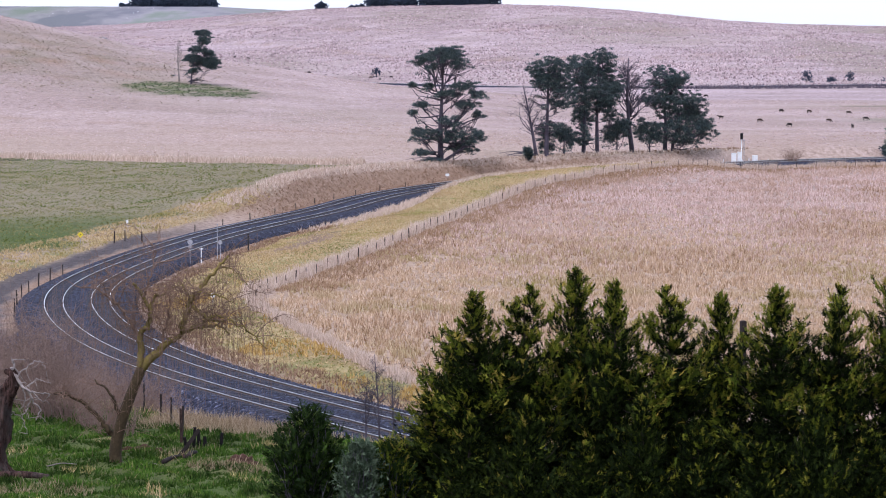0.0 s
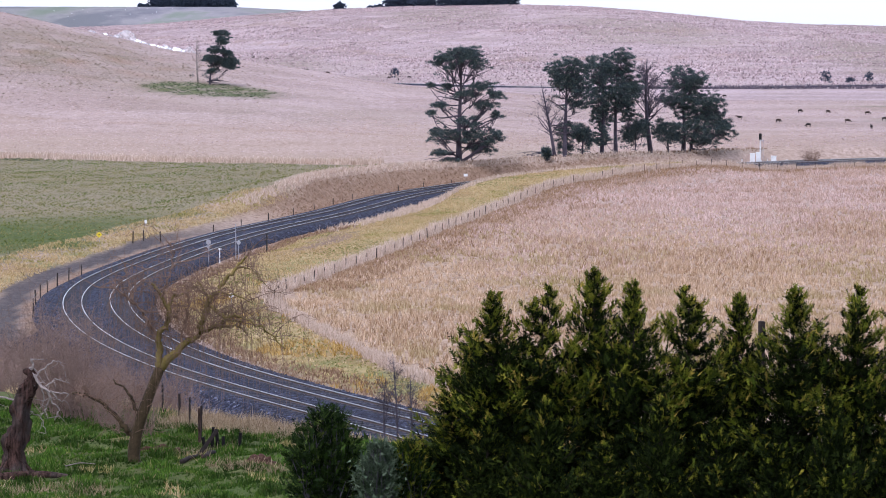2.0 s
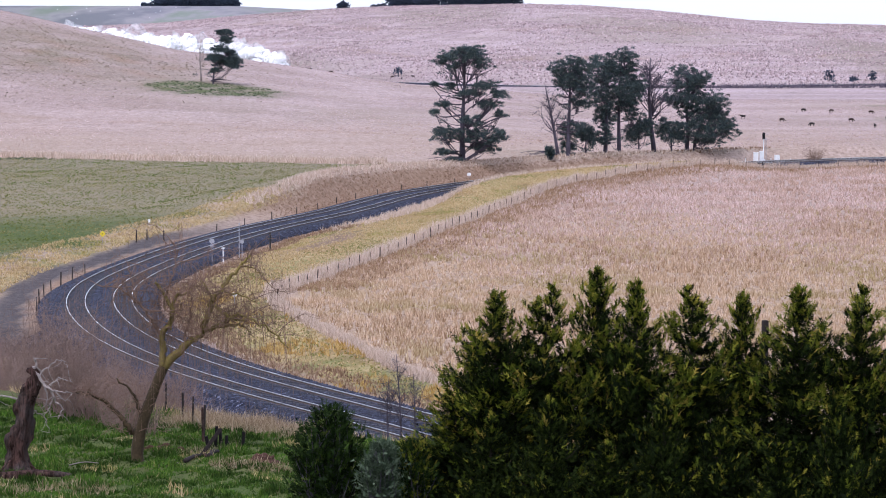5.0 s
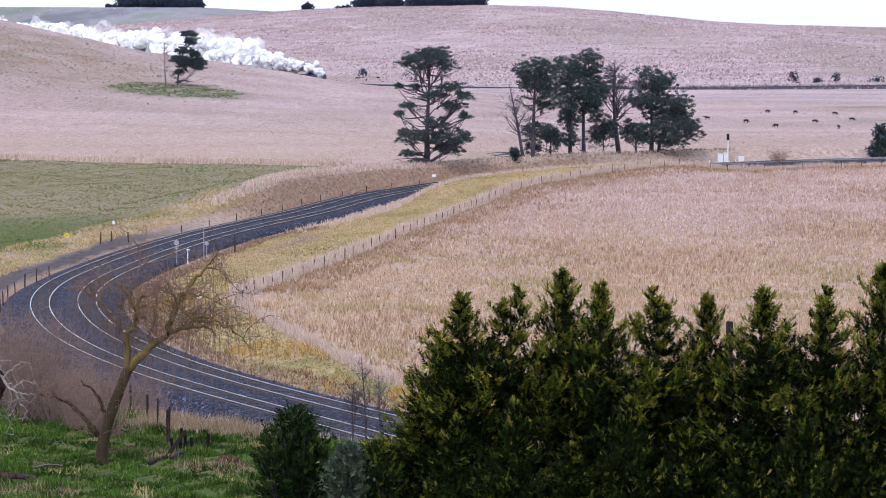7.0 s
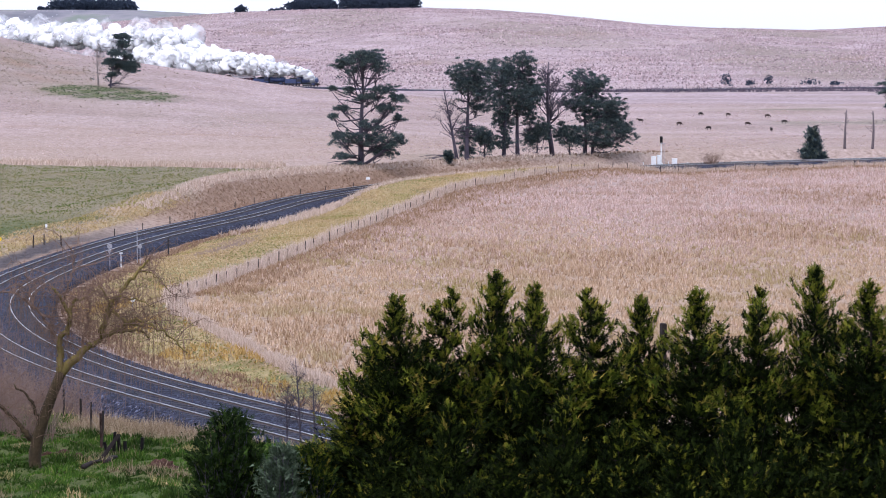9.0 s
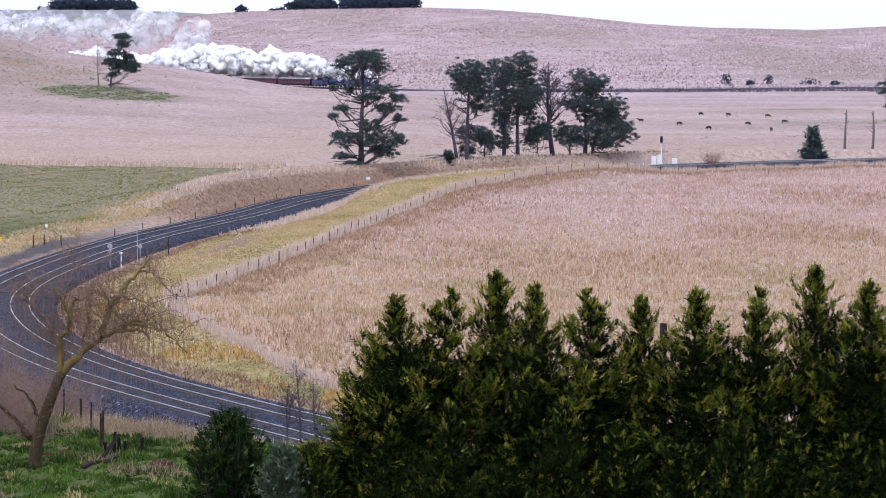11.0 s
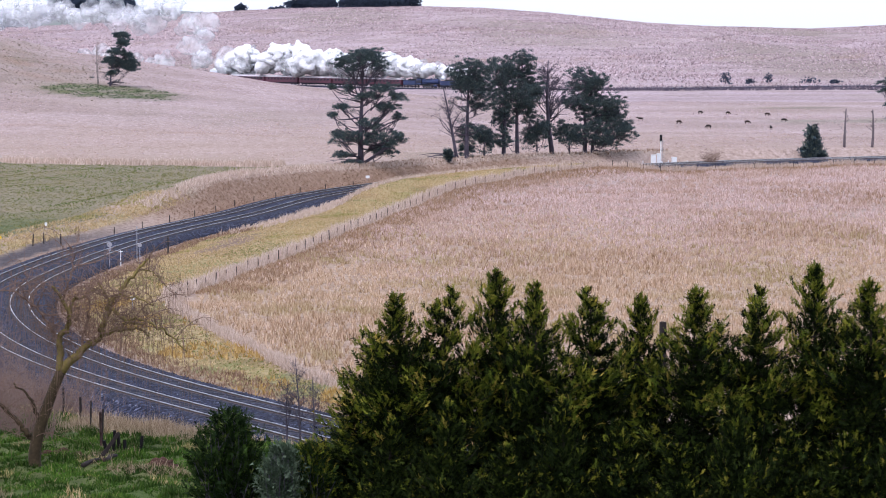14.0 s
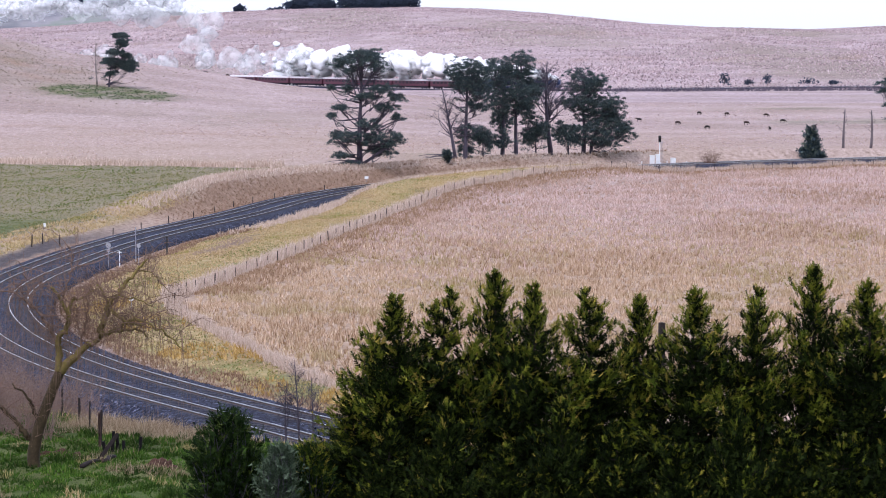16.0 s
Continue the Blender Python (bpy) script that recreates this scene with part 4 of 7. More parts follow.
def build_grass():
    rng = np.random.default_rng(5)
    # the dry field inside the fence, in soft clumps and drifts
    x, y = scatter(rng, (-18, 110, 150, 460), 5.6)
    keep = in_sight(x, y) & (rng.uniform(0, 1, len(x)) < np.interp(y, [150, 260, 460], [1, 0.8, 0.45]))
    x, y = x[keep], y[keep]
    f = fence_side(x, y)
    clump = 0.5 + 0.17 * (np.sin(x * 0.9 + 1.7 * np.sin(y * 0.31)) + np.sin(y * 0.55 + 1.3 * np.sin(x * 0.6)) + np.sin(x * 2.3 + 2.1 * np.sin(y * 0.9)))
    drift = 0.5 + 0.25 * (np.sin(x * 0.13 + 2 * np.sin(y * 0.045)) + np.sin(y * 0.075 + 1.6 * np.sin(x * 0.09)))
    edge = np.where(y < 214, 1.0, 0.25 + 0.75 * sm(f + 1.5 * np.sin(y * 0.3), 2.0, 6))
    keep = (f > 0.9) & (rng.uniform(0, 1, len(x)) < (0.25 + 0.75 * clump) * edge)
    x, y, clump, drift = x[keep], y[keep], clump[keep], drift[keep]
    pick = rng.uniform(0, 1, len(x))
    near = pick > sm(y + 12 * np.sin(x * 0.2), 215, 350)
    rusty = rng.uniform(0, 1, len(x)) < 0.30 * sm(drift, 0.5, 0.9)
    tall = (0.28 + 0.5 * clump) * (0.75 + 0.4 * drift)
    for label, mat, k in (("tawny dry grass in the near part of the field", "tawny_grass", near & ~rusty), ("tall pinkish dry grass over the large field", "dry_field", ~near & ~rusty), ("rusty patches in the dry field", "russet_grass", rusty)):
        tufts("field_grass", label, M[mat], rng, x[k], y[k], tall[k], 0.10, 6, 0.34)
    # brown rank grass just inside the fence, painting the shadow behind the pale strip
    t = rng.uniform(0, len(FENCE) - 1.01, 9000)
    i = t.astype(int)
    n_in = np.stack([(FENCE[i + 1] - FENCE[i])[:, 1], -(FENCE[i + 1] - FENCE[i])[:, 0]], 1)
    n_in = unit(n_in)
    q = FENCE[i] + (FENCE[i + 1] - FENCE[i]) * (t - i)[:, None] + n_in * (0.4 + rng.uniform(0, 1, (len(t), 1)) ** 1.6 * 5.0)
    q = q[in_sight(q[:, 0], q[:, 1]) & (q[:, 1] > 222)]
    tufts("field_grass", "russet rank grass painting the shadow inside the fence", M["russet_grass"], rng, q[:, 0], q[:, 1], 0.45, 0.1, 6, 0.5)
    # pale tall grass along the fence and on the lips of the cutting
    t = rng.uniform(0, len(FENCE) - 1.01, 17000)
    i = t.astype(int)
    n_in = unit(np.stack([(FENCE[i + 1] - FENCE[i])[:, 1], -(FENCE[i + 1] - FENCE[i])[:, 0]], 1))
    far = FENCE[i, 1:2] > 214
    q = FENCE[i] + (FENCE[i + 1] - FENCE[i]) * (t - i)[:, None] + n_in * (rng.normal(0, 1, (len(t), 1)) * np.where(far, 0.45, 0.2) - np.where(far, 0.75, 0.1))
    keep = in_sight(q[:, 0], q[:, 1])
    q = q[keep]
    tufts("fence_grass", "pale tall seeding grass along the fence", M["pale_grass"], rng, q[:, 0], q[:, 1], rng.uniform(0.6, 1.15, len(q)) * np.where(q[:, 1] < 214, 0.7, 1.1) * (0.9 + 0.25 * np.sin(q[:, 1] * 0.8 + np.sin(q[:, 0]))), 0.085, 6, 0.3)
    x, y = scatter(rng, (-60, 90, 300, 500), 4.0)
    d, _ = near_line(x, y)
    keep = in_sight(x, y) & (((d < -5.8) & (d > -10.2) & (y > 318)) & (rng.uniform(0, 1, len(x)) < sm(y, 318, 345) * (1 - sm(x, 25, 50))))
    tufts("bank_grass", "brown rank grass on the cutting bank", M["bank_brown"], rng, x[keep], y[keep], 0.34, 0.10, 6, 0.6)
    keep = in_sight(x, y) & (((d < -10.2) & (d > -12.5) & (y > 326) & (rng.uniform(0, 1, len(x)) < 1 - sm(x, 10, 60))) | ((d > 5.5) & (d < 9.5) & (y > 290) & (x < 40) & (rng.uniform(0, 1, len(x)) < sm(y, 292, 350))))
    tufts("lip_grass", "pale feathery grass on the lips of the cutting", M["pale_grass"], rng, x[keep], y[keep], 0.7, 0.12, 5, 0.4)
    # verge between line and fence
    x, y = scatter(rng, (-40, 40, 110, 430), 7.0)
    d, _ = near_line(x, y)
    f = fence_side(x, y)
    keep = in_sight(x, y) & (d > 5.6) & (f < -0.8) & (zones(x, y, d)[2] < 0.3) & ~((zones(x, y, d)[3] > 0.45) & (y > 240) & (rng.uniform(0, 1, len(x)) < 0.8))
    x, y, d, f = x[keep], y[keep], d[keep], f[keep]
    damp = np.sin(x * 0.33 + 1.8 * np.sin(y * 0.11)) + np.sin(y * 0.19 + 1.2 * np.sin(x * 0.27)) + rng.normal(0, 0.35, len(x))
    lush = (damp > 0.75) & (d > 7.5) & (rng.uniform(0, 1, len(x)) < 0.8)
    lush |= (np.abs(d - 11.5 - np.sin(y * 0.1)) < 1.3) & (y < 205) & (rng.uniform(0, 1, len(x)) < 0.7)
    rust = (d < 8.2 + 0.7 * np.sin(y * 0.23)) & (y < 310) & (rng.uniform(0, 1, len(x)) < 0.75)
    gold = (np.sin(x * 0.55 + 2 * np.sin(y * 0.21)) + np.sin(y * 0.4 + x * 0.2) > 0.7) & (y < 235) & ~lush & ~rust
    for label, mat, k, h, w in (("low yellow mown grass on the verge", "verge_grass", ~lush & ~rust & ~gold, 0.20, 0.11), ("damp green patches on the verge", "damp_grass", lush, 0.13, 0.13),
                                ("rusty weeds at the foot of the ballast", "brown_grass", rust, 0.42, 0.08), ("golden tussocks along the verge", "gold_grass", gold, 0.5, 0.10)):
        tufts("verge_grass", label, M[mat], rng, x[k], y[k], h, w, 5, 0.5)
    x, y = scatter(rng, (-70, -20, 150, 340), 5.0)
    d, _ = near_line(x, y)
    keep = in_sight(x, y) & (d < -9.5) & (d > -16)
    tufts("verge_grass", "dry yellow grass between dirt road and paddock", M["verge_grass"], rng, x[keep], y[keep], 0.28, 0.11, 5, 0.45)
    # green paddock, and the pale line of grass at its far edge
    x, y = scatter(rng, (-110, -14, 200, 470), 2.4)
    d, _ = near_line(x, y)
    keep = in_sight(x, y) & (zones(x, y, d)[0] > 0.35)
    tufts("paddock_grass", "short green pasture grass", M["paddock_grass"], rng, x[keep], y[keep], 0.12 + 0.1 * np.abs(np.sin(x[keep] * 0.4 + 2 * np.sin(y[keep] * 0.17))), 0.14, 5, 0.8)
    x = rng.uniform(-115, -14, 6500)
    y = 442 - 0.35 * (x + 20) + rng.normal(0, 1.8, len(x)) + 1.5 * np.sin(x * 0.2)
    tufts("edge_grass", "pale tall grass at the paddock's far edge", M["pale_grass"], rng, x, y, rng.uniform(0.5, 1.2, len(x)), 0.25, 4, 0.25)
    # the near bank
    x, y = scatter(rng, (-26, 12, 84, 128), 46)
    d, _ = near_line(x, y)
    keep = in_sight(x, y, 1.5) & (d < -13.5) & (zones(x, y, d)[2] < 0.4)
    tufts("bank_grass", "lush green grass on the near bank", M["green_grass"], rng, x[keep], y[keep], 0.12 + 0.2 * np.abs(np.sin(x[keep] * 1.3 + 1.7 * np.sin(y[keep] * 0.9))) ** 2, 0.06, 5, 0.6)
    x, y = scatter(rng, (-26, 4, 84, 112), 9)
    keep = in_sight(x, y, 1.5) & (np.sin(x * 0.9 + 2) * np.sin(y * 0.7 + x * 0.3) > 0.8)
    tufts("bank_grass", "straw and seed heads among the green grass", M["verge_grass"], rng, x[keep], y[keep], 0.35, 0.04, 5, 0.5)
    x, y = scatter(rng, (-26, 12, 100, 150), 9)
    d, _ = near_line(x, y)
    keep = in_sight(x, y, 1.5) & (d < -12.5) & (d > -24) & (rng.uniform(0, 1, len(x)) < 0.45 + 0.4 * np.sin(x * 0.8 + y * 0.5))
    tufts("bank_grass", "straw coloured tall grass on the brow of the bank", M["verge_grass"], rng, x[keep], y[keep], rng.uniform(0.25, 0.75, keep.sum()), 0.05, 5, 0.45)
    keep = in_sight(x, y, 1.5) & (d < -13) & (d > -19) & (rng.uniform(0, 1, len(x)) < 0.3)
    tufts("bank_grass", "pale dead grass stems on the brow of the bank", M["straw"], rng, x[keep], y[keep], 0.6, 0.035, 5, 0.45)
    x, y = scatter(rng, (-40, -8, 120, 205), 6)
    d, _ = near_line(x, y)
    keep = in_sight(x, y, 1.5) & (d < -9.5) & (d > -18) & (rng.uniform(0, 1, len(x)) < 0.6)
    tufts("bank_weeds", "rusty brown dead weeds below the ballast", M["brown_grass"], rng, x[keep], y[keep], rng.uniform(0.3, 0.9, keep.sum()), 0.05, 5, 0.5)
    x, y = scatter(rng, (-45, -14, 150, 260), 5)
    d, _ = near_line(x, y)
    keep = in_sight(x, y, 1.5) & (np.abs(d) < 0.6) & (rng.uniform(0, 1, len(x)) < 0.5 + 0.5 * np.sin(y * 0.12))
    tufts("track_weeds", "sparse rusty dead weeds between the tracks", M["brown_grass"], rng, x[keep], y[keep], 0.3, 0.05, 4, 0.5)
    t = rng.uniform(0, 1, 3400)
    x, y = np.interp(t, [0, 1], [-13.2, -5.6]) + rng.normal(0, 0.35, len(t)), np.interp(t, [0, 0.5, 1], [113.5, 111.2, 108.4]) + rng.normal(0, 1.0, len(t))
    k = rng.uniform(0, 1, len(t)) < 0.35 + 0.6 * np.abs(np.sin(t * 17))
    tufts("bank_grass", "pale dead grass leaning on the brow of the bank", M["straw"], rng, x[k], y[k], rng.uniform(0.25, 1.0, k.sum()) * (0.5 + 0.5 * np.abs(np.sin(t[k] * 23))), 0.03, 6, 0.5)
    x, y = scatter(rng, (-15.5, -4.5, 112.5, 121), 30)
    keep = in_sight(x, y, 1.5) & (rng.uniform(0, 1, len(x)) < 0.75)
    tufts("bank_grass", "yellow-green short grass behind the brow", M["damp_grass"], rng, x[keep], y[keep], 0.2, 0.06, 5, 0.5)
    for cx, cy, r, count in ((-8.9, 98.4, 0.7, 260), (-7.6, 97.2, 0.5, 160), (-17.4, 93.2, 1.6, 420), (-14.6, 92.6, 1.2, 200), (-10.9, 103.2, 0.8, 160)):
        x, y = cx + rng.normal(0, r, count), cy + rng.normal(0, 0.5 * r, count)
        tufts("bank_grass", "pale seeding weeds in the green bank", M["straw"], rng, x[::3], y[::3], rng.uniform(0.15, 0.6, len(x[::3])), 0.028, 5, 0.5)
    # rank dark and pale grass below the pine clump
    x, y = scatter(rng, (-14, 56, 405, 462), 2.6)
    d, _ = near_line(x, y)
    keep = (d < -10.5) & (d > -17) & (rng.uniform(0, 1, len(x)) < 0.4)
    tufts("bank_grass", "grey-brown rank grass below the pines", M["brown_grass"], rng, x[keep], y[keep], 0.45, 0.13, 5, 0.55)
    # tall grass of the spur and tussocks of the far hill
    x, y = scatter(rng, (-170, 130, 452, 812), 0.62)
    d, _ = near_line(x, y)
    g = zones(x, y, d)[0]
    drift = np.sin(x * 0.11 + 2 * np.sin(y * 0.03)) + np.sin(y * 0.05 + 1.5 * np.sin(x * 0.05))
    keep = in_sight(x, y, 6) & (d < 40) & (np.abs(d) > 12) & (g < 0.3) & (rng.uniform(0, 1, len(x)) < 0.55 + 0.25 * drift)
    split = rng.uniform(0, 1, len(x)) < 0.85 - 0.45 * sm(y, 470, 680)
    tufts("spur_grass", "tawny dry grass at the foot of the spur", M["dry_field"], rng, x[keep & split], y[keep & split], 0.17, 0.3, 4, 0.9)
    tufts("spur_grass", "dry grass tinted haze pink over the spur", M["hazy_hill_grass"], rng, x[keep & ~split], y[keep & ~split], 0.18, 0.4, 4, 0.9)
    shoulder = np.exp(-(((x + 112) / 38) ** 2 + ((y - 715) / 75) ** 2))
    wave = 0.5 + 0.5 * np.sin(x * 0.21 + 2.2 * np.sin(y * 0.09)) * np.sin(y * 0.11 + 1.7 * np.sin(x * 0.13))
    keep = in_sight(x, y, 6) & (d < 40) & (np.abs(d) > 12) & (g < 0.3) & (rng.uniform(0, 1, len(x)) < 0.9 * shoulder * (0.25 + 0.75 * wave))
    tufts("spur_grass", "olive-brown tussocks on the shoulder of the spur", M["olive_tussock"], rng, x[keep], y[keep], rng.uniform(0.15, 0.45, keep.sum()), 0.6, 3, 0.9)
    keep = (g > 0.35) & (x < 0)
    tufts("spur_grass", "green grass round the lone pine", M["spot_grass"], rng, x[keep], y[keep], 0.3, 0.5, 4, 0.8)
    x, y = scatter(rng, (-440, 480, 1030, 2010), 0.23)
    d, _ = near_line(x, y)
    thick = 0.5 + 0.25 * (np.sin(x * 0.05 + 1.6 * np.sin(y * 0.012)) + np.sin(y * 0.017 + 1.3 * np.sin(x * 0.021)))
    keep = in_sight(x, y, 15) & (np.abs(d) > 14) & (rng.uniform(0, 1, len(x)) < 0.35 + 0.65 * thick)
    x, y, thick = x[keep], y[keep], thick[keep]
    dark = rng.uniform(0, 1, len(x)) < 0.42
    size = rng.uniform(0.5, 1.35, len(x)) * (0.65 + 0.5 * thick)
    tufts("hill_tussocks", "coarse pale haze-tinted tussocks on the far hill", M["hazy_hill_grass"], rng, x[~dark], y[~dark], size[~dark] * 0.9, 0.8, 2, 0.6)
    tufts("hill_tussocks", "coarse grey-brown tussocks painting shaded sides on the far hill", M["dark_tussock"], rng, x[dark], y[dark], size[dark] * 0.7, 0.75, 2, 0.6)


build_grass()


# ------------------------------------------------------------ trees
def bent(rng, a, b, sag=0.0, wob=0.06, n=6):
    a, b = np.array(a, float), np.array(b, float)
    ln = np.linalg.norm(b - a)
    u = np.linspace(0, 1, n)[:, None]
    mid = rng.normal(0, wob * ln, 3)
    p = a + (b - a) * u + np.sin(u * math.pi) * mid
    p[:, 2] += sag * ln * np.sin(u[:, 0] * math.pi)
    return p


def pine_tree(seed, stem, pads, label, r0, bare=10, leaf=0.42, dense=1.0):
    """stem: places of the trunk; pads: foliage masses as (across, up, half width, half height)."""
    rng = np.random.default_rng(seed)
    tree = new("pine_tree")
    stem = spline([(0, 0, -0.5)] + stem, 6)
    n_s = len(stem)
    height, wide = stem[-1][2], max(abs(p[0]) + p[2] for p in pads)
    part("trunk", Builder().tube(stem, np.linspace(r0, r0 * 0.15, n_s) * 0.8, 8), M["bark"], tree, smooth=True)
    limbs, tris = Builder(), []

    def root_at(z):
        return stem[int(np.clip(np.searchsorted(stem[:, 2], z), 2, n_s - 1))]

    for k, (px, pz, rx, rz) in enumerate(pads):
        span = math.sqrt(max(0.05, 1 - (px / (wide + 0.1)) ** 2)) * wide * 0.45
        for depth, shrink in ((rng.normal(0, 0.35) * span, 1.0), (rng.choice([-1, 1]) * rng.uniform(0.5, 1) * span, 0.7)):
            c = np.array([px * (0.7 + 0.3 * shrink), depth, pz + (1 - shrink) * rng.uniform(-0.6, 0.3)])
            root = root_at(pz - rng.uniform(0.6, 1.0) * (0.85 * abs(px) + 1.2 + (3.5 if pz > 0.84 * height else 0)))
            limb = bent(rng, root, c, -0.09, 0.13, 7)
            if shrink == 1.0 or k % 2:
                limbs.tube(limb, np.linspace(r0 * 0.17, r0 * 0.05, 7), 5)
            rr = np.array([rx * shrink, rx * 0.75 * shrink, rz])
            for _ in range(int(5 + 3 * rx)):
                e = c + rng.normal(0, 0.5, 3) * rr
                limbs.tube(bent(rng, limb[rng.integers(3, 7)], e, 0.02, 0.07, 4), np.linspace(r0 * 0.09, r0 * 0.03, 4), 4, False)
            # tufts gathered in small bunches, with gaps between
            bunches = int((8 + 7.4 * rx * max(rz, 0.55)) * dense)
            ring = unit(rng.normal(0, 1, (bunches, 2))) * np.sqrt(rng.uniform(0, 1, (bunches, 1))) * rng.uniform(0.8, 1.12, (bunches, 1))
            dome = np.sqrt(np.clip(1 - (ring ** 2).sum(1), 0, 1))
            slope = rng.normal(0, 0.45, 2)
            o = np.concatenate([ring, (ring @ slope + dome * rng.uniform(-0.55, 1.0, bunches) + rng.normal(0, 0.12, bunches))[:, None]], 1)
            centre = c + o * rr
            n = 72
            off = unit(rng.normal(0, 1, (bunches * n, 3))) * rng.uniform(0.1, 1, (bunches * n, 1)) * np.repeat(rng.uniform(0.30, 0.72, (bunches, 1)), n, 0) * (1, 1, 0.5)
            p = np.repeat(centre, n, 0) + off
            w = unit(off + np.repeat(o, n, 0) * 0.4 + (0, 0, 0.35))
            tris.append(leaves(rng, p, w, leaf * 0.66, leaf * 0.19, 1, 0.5))
    for _ in range(14):
        root = stem[rng.integers(3, n_s)]
        a = rng.uniform(0, 2 * math.pi)
        c = root + np.array([math.cos(a), 0.7 * math.sin(a), 0.2]) * rng.uniform(0.3, 0.75) * wide * (1 - 0.3 * root[2] / height)
        limbs.tube(bent(rng, root, c, -0.04, 0.08, 5), np.linspace(r0 * 0.12, r0 * 0.03, 5), 4, False)
        off = rng.normal(0, 1, (70, 3)) * (0.42, 0.42, 0.2)
        tris.append(leaves(rng, c + off, unit(off + (0, 0, 0.4)), leaf * 0.6, leaf * 0.32, 1, 0.5))
    for _ in range(bare):
        root = root_at(rng.uniform(0.1, 0.85) * height)
        a, r = rng.choice([0, math.pi]) + rng.normal(0, 0.7), rng.uniform(0.35, 0.8) * wide
        tip = root + np.array([r * math.cos(a), r * math.sin(a), rng.uniform(-0.1, 0.5) * r])
        p = bent(rng, root, tip, -0.1, 0.16, 7)
        limbs.tube(p, np.linspace(r0 * 0.2, r0 * 0.03, 7), 4, False)
        for _ in range(4):
            b = p[rng.integers(2, 7)]
            limbs.tube(bent(rng, b, b + rng.normal(0, 0.22 * r, 3), 0, 0.1, 4), np.linspace(r0 * 0.07, r0 * 0.02, 4), 3, False)
    tagged(part("limbs", limbs, M["bark"], tree), kind="stuff")
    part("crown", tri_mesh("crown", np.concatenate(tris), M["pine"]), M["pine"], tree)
    return tagged(tree, label, "tree")


def bare_tree(seed, height, label, mat, spread=0.5, limbs_n=9, name="dead_tree", trunk_r=None, fine=3, rise=(0.2, 1.0), taper=0.15):
    rng = np.random.default_rng(seed)
    tree = new(name)
    r0 = trunk_r or height * 0.022
    stem = bent(rng, (0, 0, -0.3), (rng.normal(0, 0.04) * height, 0, height), wob=0.03, n=8)
    part("trunk", Builder().tube(stem, np.linspace(r0, r0 * taper, 8), 7), mat, tree, smooth=True)
    b = Builder()
    for k in range(limbs_n):
        s = rng.uniform(0.3, 0.92)
        root = stem[0] + (stem[-1] - stem[0]) * s
        a, r = rng.uniform(0, 2 * math.pi), spread * height * (1.05 - s) * rng.uniform(0.5, 1.1)
        tip = root + np.array([r * math.cos(a), r * math.sin(a), r * rng.uniform(*rise)])
        p = bent(rng, root, tip, 0, 0.1)
        b.tube(p, np.linspace(r0 * 0.35 * (1.1 - s), r0 * 0.04, 6), 5, False)
        for _ in range(fine):
            q = p[rng.integers(2, 6)]
            b.tube(bent(rng, q, q + rng.normal(0, 0.25 * r + 0.1, 3) + (0, 0, 0.15 * r), 0, 0.1, 4), np.linspace(r0 * 0.08, r0 * 0.02, 4), 3, False)
    tagged(part("branches", b, mat, tree), kind="stuff")
    return tagged(tree, label, "tree")


def set_down(ob, x, y, turn=0.0, sink=0.0, scale=1.0):
    ob.matrix_basis = pose(x, y, gz(x, y) - sink, 0, 0, turn) @ Matrix.Scale(scale, 4)
    return ob


